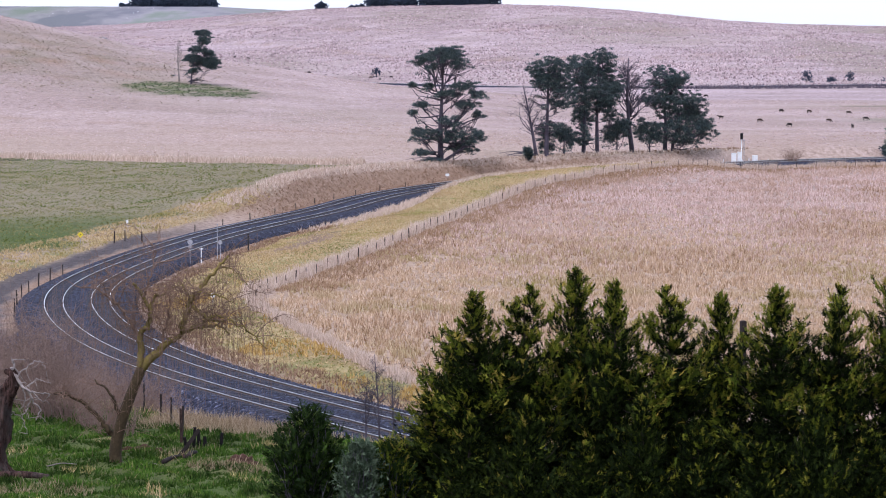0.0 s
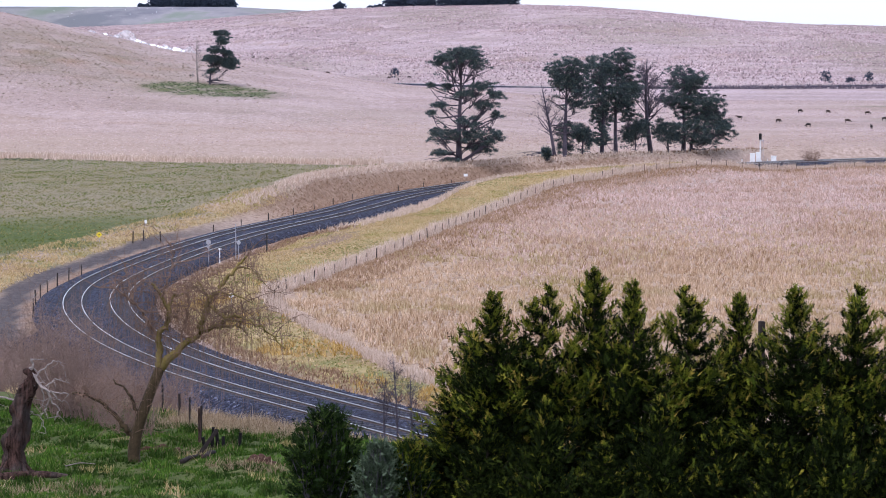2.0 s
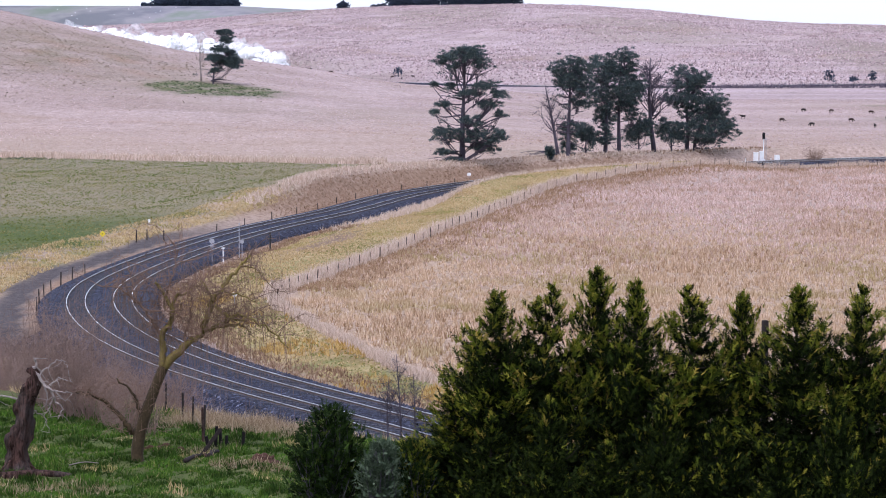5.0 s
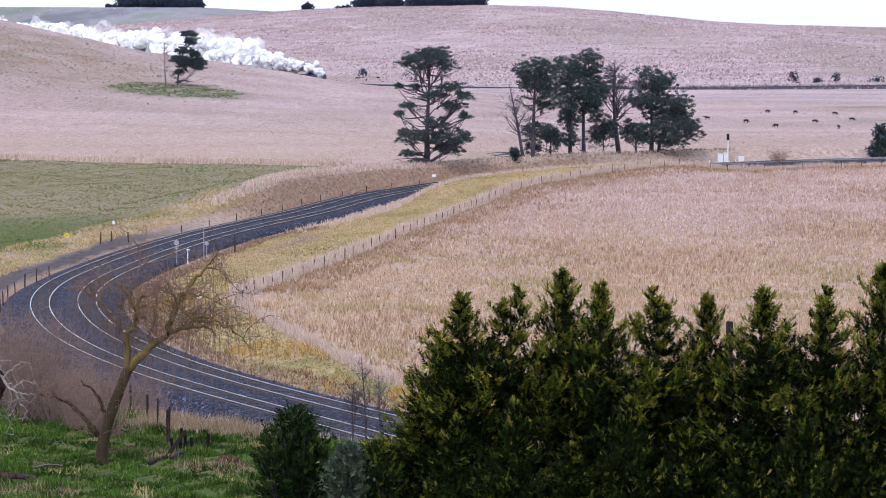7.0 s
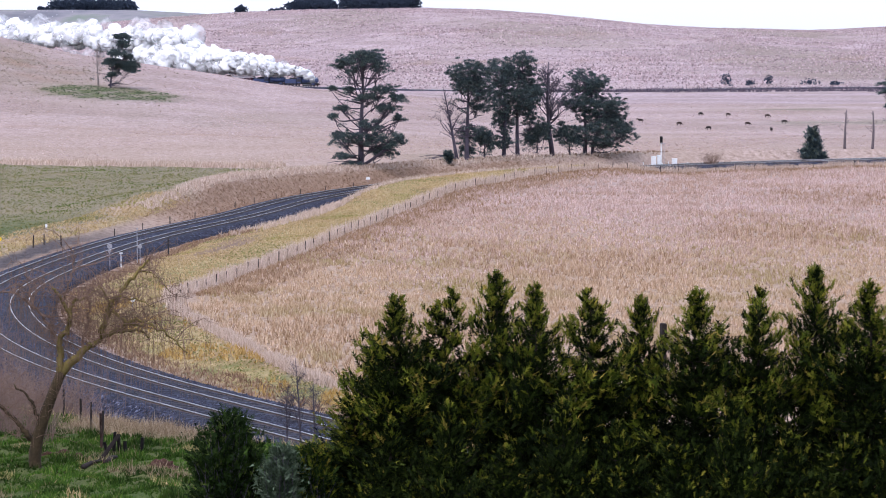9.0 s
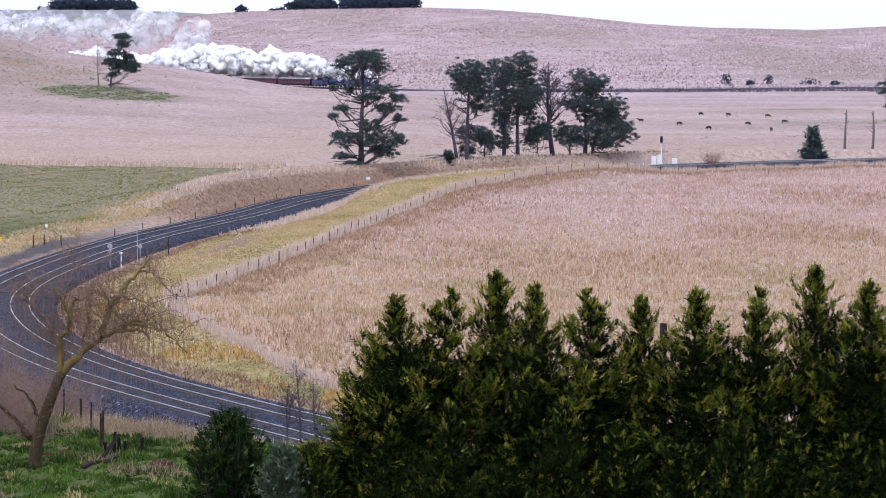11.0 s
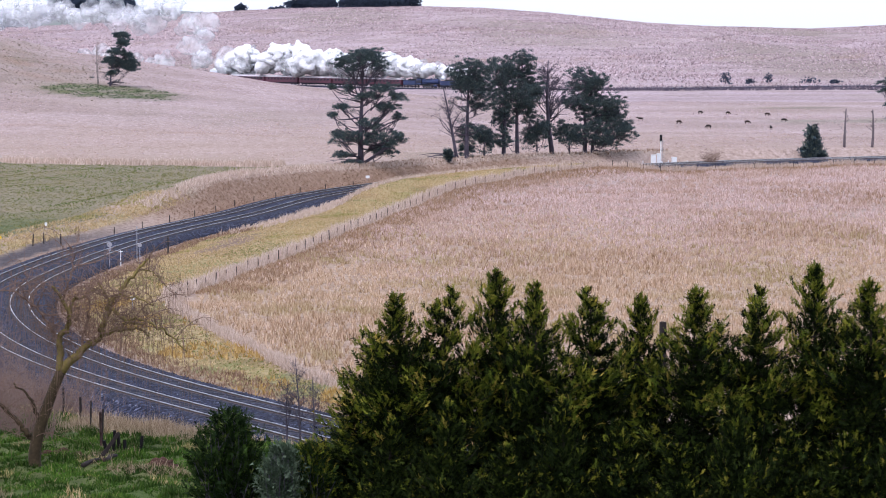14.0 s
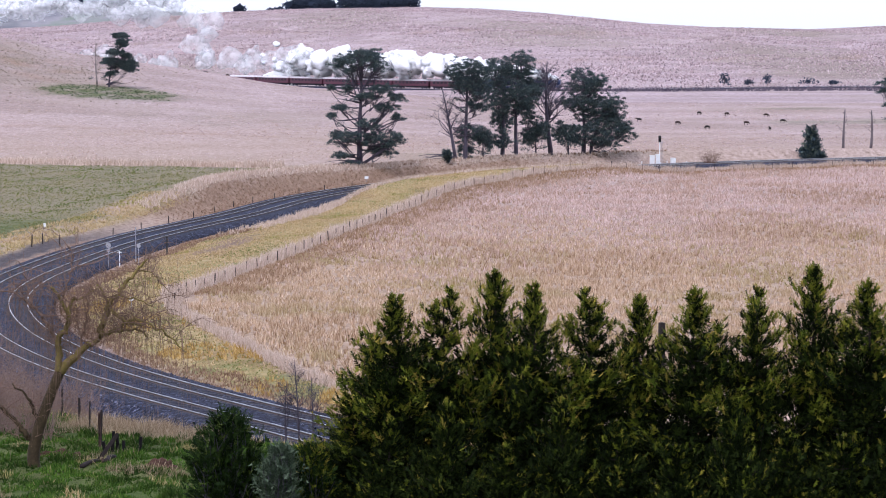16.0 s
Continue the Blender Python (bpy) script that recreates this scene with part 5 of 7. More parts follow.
def cypress_tree(seed, height, width, label, glow=1.0):
    """A cypress of upswept limbs, each bearing feathery sprays, with gaps between the limbs."""
    rng = np.random.default_rng(seed)
    tree = new("cypress_tree")
    part("trunk", Builder().tube(bent(rng, (0, 0, -0.3), (0, 0, height * 0.97), wob=0.006, n=8), np.linspace(0.15, 0.012, 8), 7), M["cypress_bark"], tree)
    limbs = Builder()
    old, young = [], []
    twin = seed % 3 == 2
    n_l = max(80, int(height * 15))
    for k in range(n_l):
        s = 0.02 + 0.97 * ((k + rng.uniform(0, 1)) / n_l) ** 0.92
        lead = np.array([0.34, 0.1, 0]) * (1 if k % 2 else -1) * float(sm(np.array(s), 0.72, 0.85)) if twin else np.zeros(3)
        top = height * (0.95 if twin and k % 2 else 1.0)
        h = top * s
        deep = top - h
        a = k * 2.4 + rng.normal(0, 0.35)
        full = min(width, 0.12 + 0.38 * deep + 0.05 * deep * deep)
        reach = full * rng.choice((0.55, 0.8, 1.0, 1.22), p=(0.2, 0.3, 0.32, 0.18)) * rng.uniform(0.85, 1.12)
        out = np.array([math.cos(a), math.sin(a), 0.0])
        rise = 0.0 + 0.40 * s ** 3 + rng.normal(0, 0.15)
        root = lead + np.array([0, 0, h - 0.15 * reach])
        u = np.linspace(0, 1, 5)[:, None]
        path = root + out * reach * u + np.array([0, 0, 1.0]) * reach * (rise * u + 0.32 * u ** 2 - 0.12 * np.sin(u * math.pi))
        limbs.tube(path, np.linspace(0.030, 0.006, 5) * (0.5 + 0.5 * min(1, reach)), 4, False)
        # bright sprays grow commoner towards the top, painting it as sunlit
        sunny_limb = rng.uniform(0, 1) < glow * (0.08 + 1.25 * s ** 2.5)
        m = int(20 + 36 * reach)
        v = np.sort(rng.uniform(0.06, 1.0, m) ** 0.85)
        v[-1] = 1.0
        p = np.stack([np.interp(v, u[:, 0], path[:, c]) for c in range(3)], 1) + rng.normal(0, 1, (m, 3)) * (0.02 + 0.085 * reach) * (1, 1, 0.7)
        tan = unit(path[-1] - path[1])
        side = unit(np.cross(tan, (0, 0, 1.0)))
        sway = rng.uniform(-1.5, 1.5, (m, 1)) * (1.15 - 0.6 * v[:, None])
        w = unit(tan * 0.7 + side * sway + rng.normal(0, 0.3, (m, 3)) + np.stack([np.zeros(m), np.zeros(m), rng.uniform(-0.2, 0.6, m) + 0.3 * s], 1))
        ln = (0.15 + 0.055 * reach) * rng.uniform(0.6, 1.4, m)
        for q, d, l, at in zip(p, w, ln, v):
            (young if at > 0.6 and rng.uniform(0, 1) < (0.8 if sunny_limb else 0.10) else old).append((q, d, l))
    # the leader and its close upright shoots
    for k in range(34):
        f = rng.uniform(0, 1) ** 1.4
        lead = np.array([0.34, 0.1, 0]) * (1 if k % 2 else -1) if twin else np.zeros(3)
        top = height * (0.95 if twin and k % 2 else 1.0)
        q = lead * (1 - 0.2 * f) + np.array([rng.normal(0, 0.02 + 0.10 * f), rng.normal(0, 0.02 + 0.10 * f), top * (1.0 - 0.12 * f)])
        young.append((q, np.array([rng.normal(0, 0.35), rng.normal(0, 0.35), 1.0]), rng.uniform(0.12, 0.26)))
    # dense leaves added about the trunk, low down, to block light inside
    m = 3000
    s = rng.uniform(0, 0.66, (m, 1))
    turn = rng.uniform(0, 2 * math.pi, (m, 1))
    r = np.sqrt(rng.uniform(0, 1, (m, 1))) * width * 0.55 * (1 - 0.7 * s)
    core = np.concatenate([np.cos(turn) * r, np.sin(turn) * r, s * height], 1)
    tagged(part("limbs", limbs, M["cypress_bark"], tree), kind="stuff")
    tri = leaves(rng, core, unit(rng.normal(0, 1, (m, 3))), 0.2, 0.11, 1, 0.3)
    tagged(part("core_filler", tri_mesh("core_filler", tri, M["cypress"]), M["cypress"], tree), kind="stuff")
    for name, mat, rows, note in (("crown", "cypress", old, ""), ("sunlit_shoots", "cypress_lit", young, "yellow-green shoots coloured as if sunlit")):
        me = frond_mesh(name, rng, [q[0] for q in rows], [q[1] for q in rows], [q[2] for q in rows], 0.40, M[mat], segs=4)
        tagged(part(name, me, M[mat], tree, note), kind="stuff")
    return tagged(tree, label, "tree", "hedge of cypresses")


def bush(seed, radius, height, mat, label, name="shrub", n=900, leaf=0.16, shoots=None, cone=0.0):
    """A shrub of many stems that end in feathery plumes; cone narrows it towards the top."""
    rng = np.random.default_rng(seed)
    ob = new(name)
    b = Builder()
    old, young = [], []
    stems = max(24, n // 22)
    for k in range(stems):
        h = height * (rng.uniform(0.04, 1.0) ** 1.15 if cone else math.sqrt(rng.uniform(0.03, 1.0)))
        edge = radius * ((1 - h / height) * 1.1 + 0.05 if cone else math.sqrt(max(0.04, 1 - (h / height) ** 2.6)))
        a, r = k * 2.4 + rng.normal(0, 0.3), edge * rng.uniform(0.45, 1.1)
        tip = np.array([r * math.cos(a), r * math.sin(a), h])
        root = np.array([0, 0, max(-0.2, h - 0.7 * r - 0.25 * height)]) if cone else np.array([tip[0] * 0.12, tip[1] * 0.12, -0.2])
        path = bent(rng, root, tip, 0, 0.06, 6)
        b.tube(path, np.linspace(0.03, 0.007, 6), 4, False)
        out = unit(np.array([math.cos(a), math.sin(a), 0.55 + 0.6 * h / height]))
        for j in range(20):
            q = path[-1] + (path[2] - path[-1]) * rng.uniform(0, 1) ** 1.5 * 0.7
            d = unit(out + rng.normal(0, 0.5, 3))
            # bright shoots grow commoner upwards, painting the top as sunlit
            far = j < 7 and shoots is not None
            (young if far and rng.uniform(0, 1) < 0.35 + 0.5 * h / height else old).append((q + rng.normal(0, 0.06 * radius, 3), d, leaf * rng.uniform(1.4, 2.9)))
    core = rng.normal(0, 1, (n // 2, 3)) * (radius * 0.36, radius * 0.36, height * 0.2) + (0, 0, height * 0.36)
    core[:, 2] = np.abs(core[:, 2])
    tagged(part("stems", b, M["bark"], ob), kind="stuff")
    part("core_filler", tri_mesh("core_filler", leaves(rng, core, unit(rng.normal(0, 1, core.shape)), leaf * 1.6, leaf, 1, 0.4), mat), mat, ob)
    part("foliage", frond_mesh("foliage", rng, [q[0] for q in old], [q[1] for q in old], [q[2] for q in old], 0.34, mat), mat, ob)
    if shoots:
        tagged(part("sunlit_shoots", frond_mesh("sunlit_shoots", rng, [q[0] for q in young], [q[1] for q in young], [q[2] for q in young], 0.32, shoots), shoots, ob), kind="stuff")
    return tagged(ob, label, "shrub")


def build_hedge():
    kinds = [cypress_tree(11, 8.6, 1.7, "dense dark green cypress in a windbreak hedge"),
             cypress_tree(12, 8.3, 1.65, "dense dark green cypress with a narrow spire"),
             cypress_tree(13, 8.8, 1.8, "dark cypress with shoot tips coloured as sunlit")]
    # place along the row, height of the tip
    row = [(-0.3, 9.9, 0.85), (0.45, 11.6, 0.9), (1.05, 13.3, 1), (2.75, 13.5, 1), (4.5, 14.05, 1), (5.85, 13.65, .88), (7.75, 13.5, 1.08), (9.45, 13.2, .85), (11.35, 13.45, 1.05),
           (13.45, 13.5, .98), (15.4, 14.2, 1), (17.25, 13.7, 1.08), (19.1, 14.0, 1), (21.0, 13.6, 1), (23.0, 13.9, 1), (25, 13.5, 1)]
    marks = []
    for i, (x, tip, w) in enumerate(row):
        k = kinds[i % 3]
        y = 85 + 0.5 * math.sin(i * 2.1)
        x *= y / 85
        base = gz(x, y) - 0.15
        full = (8.6, 8.3, 8.8)[i % 3]
        m = pose(x, y, base, 0, 0, 67 * i) @ Matrix.Diagonal((w, w, (tip - base) / full, 1))
        if i < 3:
            marks.append((k, m))
        else:
            copy_thing(k, m)
    # few bright shoots down here, so the hedge foot is coloured as shaded
    low = cypress_tree(15, 3.9, 1.6, "low bushy cypress filling the foot of the hedge", 0.12)
    lit = cypress_tree(16, 3.7, 1.7, "low bushy cypress with scattered yellow-green shoots", 0.3)
    for i in range(12):
        x, y = 0.9 + i * 1.9, 82.6 + 0.5 * math.cos(i * 1.7)
        s = 0.95 + 0.2 * math.sin(i * 2.3)
        m = pose(x, y, gz(x, y) - 0.1, 0, 0, 41 * i + 20) @ Matrix.Diagonal((0.95, 0.95, s, 1))
        if i == 0:
            first = m
        elif i == 4:
            second = m
        else:
            copy_thing(low if i < 4 else lit, m)
    low.matrix_basis, lit.matrix_basis = first, second
    for k, m in marks:
        k.matrix_basis = m


def build_trees():
    pine = pine_tree(3, [(0, 0, 2), (0.05, 0, 7), (0.3, 0, 12), (0.4, 0, 17.0)],
                     [(0.4, 17.2, 4.5, 1.3), (0.2, 17.9, 3.0, 0.9), (-3.0, 16.5, 1.9, 0.9), (3.4, 16.1, 2.1, 0.9), (1.6, 18.1, 2.4, 0.8), (-1.2, 15.6, 1.4, 0.6), (3.6, 12.4, 3.0, 0.7), (6.2, 11.0, 1.3, 1.2), (1.2, 11.1, 2.4, 0.7), (4.5, 9.2, 2.3, 0.9), (6.5, 7.8, 0.8, 0.5),
                      (-3.3, 9.4, 1.3, 0.6), (-4.7, 8.1, 0.6, 0.4), (-2.0, 12.4, 0.9, 0.5), (-5.0, 12.7, 0.6, 0.3), (1.5, 6.7, 2.2, 1.0), (-1.9, 4.5, 3.3, 1.1), (-4.0, 5.0, 1.2, 0.6),
                      (2.7, 4.5, 2.6, 1.5), (6.4, 4.5, 1.4, 0.9), (3.6, 2.3, 2.4, 1.3), (-2.9, 1.7, 1.8, 0.5), (-1.4, 0.5, 2.2, 0.35), (5.2, 3.4, 1.4, 0.9)],
                     "tall old pine with broken limbs and layered dark foliage", 0.74, 9)
    set_down(pine, -0.4, 408.5, 0, 0.1)
    clump = [
        (17.7, 431, 31, [(.1, 0, 5), (.3, 0, 11), (.4, 0, 16)], [(.4, 16.4, 3.4, 1.5), (2, 14.3, 3, 1.9), (0, 13, 2.4, 1.9), (2.8, 12, 2.3, 1.8), (-2, 15, 1.3, 1.2), (0, 1.6, 1.6, 1.3), (.7, 4.4, 2, 1.8), (2.2, 9.4, 1.8, 1.2)], .55, 22, "old pine with many bare dead limbs low down"),
        (24.4, 437, 32, [(.2, 0, 5), (.2, 0, 11), (-.4, 0, 16)], [(-.8, 16.4, 2.7, 1.4), (.2, 14, 3, 2.2), (-1.2, 12, 2.3, 1.6), (-.8, 9.2, 2, 1.6), (-.2, 6.4, 2, 1.9), (-.2, 3, 1.5, 2.0), (1.4, 11, 1.8, 1.4)], .5, 14, "old pine with a dense dark crown"),
        (27.0, 439.5, 33, [(-.1, 0, 5), (0, 0, 11), (.4, 0, 17)], [(.7, 17.5, 2.5, 1.5), (.2, 15, 3, 1.9), (2.2, 13.3, 2.7, 1.9), (1.2, 11.2, 2.7, 1.6), (3.4, 12, 1.6, 1.3), (.6, 8.8, 3, 1.5), (2.6, 6.7, 1.6, 1.9), (2.0, 9.6, 1.8, 1.2)], .5, 12, "tallest pine of the clump with a flat crown"),
        (39.6, 449, 35, [(.2, 0, 4), (0, 0, 8), (.3, 0, 13.6)], [(.2, 14.4, 3.5, 1.4), (0, 12.2, 3.8, 1.5), (2.2, 13.3, 2, 1.2), (-.8, 9.5, 3.8, 1.4), (-2.6, 9.2, 1.6, 1), (1.4, 10.5, 2.2, 1.2)], .55, 12, "broad pine with a layered dark crown"),
        (41.0, 449.5, 36, [(.3, 0, 2.5), (1.4, 0, 5), (2.4, 0, 8.5)], [(2.8, 8.9, 3.1, 1.9), (1.2, 7.2, 4, 1.9), (4.8, 5.4, 2.7, 1.9), (2.8, 3.7, 3.7, 1.8), (2.2, 1.9, 3.3, .9), (6.2, 4.4, 1.7, 1.6), (0, 5, 2.2, 1.5), (4.0, 7.4, 2.0, 1.5)], .45, 8, "low pine spreading wide at the end of the clump"),
        (20.9, 434, 37, [(0, 0, 2), (.1, 0, 4.4)], [(.2, 3.6, 2, 1.5), (.8, 2.7, 1.4, 1.1), (-.6, 4.4, 1.2, .9)], .22, 6, "young pine under the old ones"),
        (30.6, 442, 38, [(0, 0, 2), (.1, 0, 4.8)], [(0, 3.8, 2.3, 1.8), (1.2, 4.8, 1.6, 1.2), (-1.2, 2.9, 1.4, 1)], .22, 6, "young pine under the old ones"),
        (36.7, 446.5, 39, [(0, 0, 2), (.1, 0, 4.4)], [(0, 3.6, 2.6, 1.8), (-1.2, 4.6, 1.7, 1.2), (1.4, 2.8, 1.7, 1.1)], .25, 6, "young pine under the old ones"),
    ]
    for x, y, seed, stem, pads, r, bare, label in clump:
        pads = [(px, pz * 0.95, rx * 1.12, rz * 1.05) for px, pz, rx, rz in pads]
        tagged(set_down(pine_tree(seed, stem, pads, label, r, bare), x, y, 0, 0.1), group="clump of old pines")
    dead = bare_tree(40, 16.6, "bare dead tree between the pines", M["bark"], 0.40, 62, fine=12, trunk_r=0.48, rise=(0.6, 1.7))
    tagged(set_down(dead, 33.5, 444.5), group="clump of old pines")
    dead = bare_tree(41, 12.5, "leaning grey dead tree at the edge of the clump", M["bark"], 0.36, 34, fine=8, trunk_r=0.34, rise=(0.4, 1.6))
    tagged(set_down(dead, 16.0, 430), group="clump of old pines")
    dead.matrix_basis = dead.matrix_basis @ pose(0, 0, 0, 0, -8, 0)
    small = pine_tree(44, [(0.2, 0, 3), (1.2, 0, 8), (3.2, 0, 15.4)], [(3.5, 15.9, 3.2, .9), (4.3, 13.6, 2.6, 1.6), (2.2, 10.7, 3, 1.1), (5.6, 9.7, 2.2, 1), (-.3, 7.9, 2.5, 1.4), (3.6, 6.9, 5.6, 1.8), (7.6, 7.2, 1.7, 1.6), (.8, 4.2, 2, .8), (6.5, 5.6, 2.4, .9)],
                      "lone wind-shaped pine on the spur", .42, 6, 0.5, 1.7)
    set_down(small, -67.4, 674, 0, 0.1, 0.86)
    set_down(bare_tree(45, 12.2, "thin bleached dead tree beside the lone pine", M["dead"], 0.26, 26, trunk_r=0.27, fine=9, rise=(0.6, 1.6)), -71.0, 678)


def build_willow():
    rng = np.random.default_rng(8)
    tree = new("willow_tree")
    x0, y0 = -13.3, 101.0
    z0 = gz(x0, y0)
    trunk, limbs, twigs = Builder(), Builder(), Builder()
    # main limbs in the tree's own space: across, towards the camera, up
    stem = [(0, 0, -0.3), (0.02, 0, 0.5), (0.2, 0.05, 1.4), (0.62, 0.1, 2.6), (1.1, 0.1, 3.8)]
    trunk.tube(spline(stem, 5), np.interp(np.linspace(0, 1, 21), [0, .08, 1], [0.42, 0.26, 0.20]), 10)
    mains = [
        ([(1.1, .1, 3.75), (1.06, 0, 4.6), (1.1, -.1, 5.2), (1.48, -.15, 5.65), (1.44, -.2, 6.2), (1.17, -.3, 6.8), (.8, -.3, 7.25)], .13, 5),
        ([(1.48, -.15, 6.1), (1.6, 0, 6.6), (2.0, .2, 6.8), (2.6, .4, 7.1)], .07, 5),
        ([(1.1, .1, 3.75), (1.78, .1, 4.5), (2.39, .1, 4.9), (2.77, .1, 5.2)], .18, 3),
        ([(2.77, .1, 5.2), (2.88, .05, 5.8), (3.07, 0, 6.4), (3.45, -.1, 6.86), (3.9, -.1, 7.43), (4.28, -.1, 7.92), (4.66, -.1, 8.34)], .12, 5),
        ([(2.77, .1, 5.2), (3.3, .3, 5.42), (3.67, .4, 5.6), (4.05, .5, 5.7), (4.4, .5, 5.65)], .09, 4),
        ([(3.35, .3, 5.42), (4.13, .6, 5.42), (4.6, .8, 5.1)], .07, 4),
        ([(3.12, 0, 6.3), (3.4, -.1, 6.1), (3.83, -.2, 5.84), (4.28, -.3, 5.92), (4.9, -.3, 5.65), (5.5, -.3, 5.27), (6.2, -.3, 4.6)], .075, 6),
        ([(3.45, -.1, 6.86), (4.0, -.4, 6.8), (4.9, -.6, 6.5)], .05, 6),
        ([(3.07, 0, 6.4), (2.9, .2, 6.9), (2.6, .3, 7.3)], .06, 6),
        ([(0.1, 0, .85), (-.25, .05, 1.2), (-.6, .1, 1.6), (-1.14, .2, 2.17), (-1.9, .3, 2.6), (-2.5, .3, 2.7)], .12, 4),
        ([(.25, .05, 1.6), (.05, 0, 2.3), (-.2, 0, 2.8), (-.8, .1, 3.3)], .08, 4),
    ]
    mains += [
        ([(1.06, -.1, 5.1), (.6, -.2, 5.8), (0, -.2, 6.5), (-.7, -.1, 7.0), (-1.5, 0, 7.1)], .06, 8),
        ([(1.2, -.3, 6.7), (1.5, -.4, 7.4), (1.7, -.3, 8.2), (1.6, -.3, 8.9)], .04, 6),
        ([(.1, -.2, 6.4), (-.2, .2, 7.2), (-.3, .3, 8.0)], .035, 6),
        ([(1.9, .1, 4.6), (2.1, .5, 5.6), (2.2, .7, 6.4), (2.0, .8, 7.2)], .05, 6),
        ([(4.28, -.1, 7.9), (4.9, .1, 7.7), (5.5, .2, 7.0)], .03, 6),
    ]
    tips = []
    for pts, r, wants in mains:
        p = spline(pts, 5)
        p[1:-1] += rng.normal(0, 0.035, p[1:-1].shape)
        (trunk if p[0][2] < 2 else twigs if r < 0.065 and p[0][0] < 2 else limbs).tube(p, np.linspace(r * 1.15, r * 0.4, len(p)), 7)
        for q in p[2:]:
            tips.append((q, wants))
    for q, wants in tips:
        for _ in range(2):
            if rng.uniform(0, 1) < 0.4:
                continue
            a = rng.uniform(0, 2 * math.pi)
            e = q + np.array([math.cos(a) * rng.uniform(.5, 2.0), math.sin(a) * rng.uniform(.5, 2.0), rng.uniform(-.2, .8)])
            b = bent(rng, q, e, 0.08, 0.14, 6)
            twigs.tube(b, np.linspace(0.017, 0.006, 6), 4, False)
            for _ in range(wants):
                s = b[rng.integers(2, 6)]
                drop = rng.uniform(0.3, 1.0) ** 1.7 * (4.0 if q[2] > 4 else 0.9)
                if rng.uniform(0, 1) < 0.48:
                    e2 = s + rng.normal(0, 0.42, 3) + (0, 0, rng.uniform(-0.1, 0.35))
                    twigs.tube(bent(rng, s, e2, 0, 0.12, 4), [0.009, 0.007, 0.006, 0.003], 3, False)
                    continue
                w = rng.normal(0, 0.4, 3)
                pts = [s, s + w * 0.6 + (0, 0, rng.uniform(0, .25)), s + w - (0, 0, drop * .45), s + w * 1.25 - (0, 0, drop)]
                twigs.tube(pts, [0.007, 0.0055, 0.0045, 0.003], 3, False)
    part("trunk", trunk, M["willow_bark"], tree, "mossy leaning trunk", True)
    tagged(part("limbs", limbs, M["mossy"], tree, smooth=True), kind="stuff")
    tagged(part("twigs", twigs, M["twig"], tree, "fine hanging bare twigs"), kind="stuff")
    tagged(tree, "bare winter willow with mossy crooked limbs", "tree")
    tree.matrix_basis = pose(x0, y0, z0)


build_hedge()
build_trees()
build_willow()
set_down(bush(60, 1.5, 3.9, M["shrub"], "dense dark green conifer shrub on the bank", n=3600, leaf=0.12, shoots=M["shrub_lit"]), -4.6, 84.5)
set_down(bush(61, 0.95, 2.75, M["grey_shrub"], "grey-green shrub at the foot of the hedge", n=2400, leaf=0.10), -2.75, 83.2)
set_down(bush(64, 1.0, 2.9, M["shrub"], "low yellow-green shrub joining the hedge", n=2400, leaf=0.11, shoots=M["cypress_lit"]), -1.75, 83.6)


# ------------------------------------------------------------ fences, signs and line-side things
def post_mesh(height, half, mat, seed=1, round_post=True):
    rng = np.random.default_rng(seed)
    b = Builder()
    if round_post:
        b.tube([(0, 0, -0.35), (rng.normal(0, .01), 0, height * 0.5), (rng.normal(0, .02), 0, height)], [half * 1.05, half, half * 0.92], 7)
    else:
        b.box(0, 0, height / 2 - 0.15, half * 2, half * 2, height + 0.3, half * 0.2)
    return b.mesh("post", mat)


def fence(points, heights, label, wires=3, half=0.06, wire_top=1.05, mat="post"):
    ob = tagged(new("fence"), label, "fence")
    meshes = [post_mesh(h, half * s, M[mat], k) for k, (h, s) in enumerate(zip(heights, (1, 0.85, 1.15)))]
    tops = []
    for k, (x, y) in enumerate(points):
        p = new("post", meshes[k % len(meshes)])
        p.parent = ob
        z = gz(x, y)
        p.matrix_basis = pose(x, y, z, 2 * math.sin(k * 3.1), 2.5 * math.cos(k * 1.7), 40 * k)
        tops.append((x, y, z))
    for w in range(wires):
        h = wire_top * (w + 1) / wires
        part("wire", Builder().tube([(x, y, z + h) for x, y, z in tops], [0.006] * len(tops), 3, False), M["wire"], ob)
    return ob


def along(path, spacing, start=0.0):
    l = np.concatenate([[0], np.cumsum(np.linalg.norm(np.diff(path, axis=0), axis=1))])
    return [(float(np.interp(s, l, path[:, 0])), float(np.interp(s, l, path[:, 1]))) for s in np.arange(start, l[-1], spacing)]


def beside_line(y0, y1, offset, spacing):
    i = np.where((LINE[:, 1] >= y0) & (LINE[:, 1] <= y1) & (np.arange(len(LINE)) < 300))[0]
    return along(LINE[i, :2] + LINE_N[i] * offset, spacing)


def on_post(name, label, x, y, height, build, radius=0.03, mat="steel", turn=0.0, category="sign"):
    """A board or head on a post: build(thing, height) adds the parts above."""
    ob = tagged(new(name), label, category)
    part("post", Builder().tube([(0, 0, -0.3), (0, 0, height)], [radius, radius], 8), M[mat], ob)
    build(ob, height)
    return set_down(ob, x, y, turn)


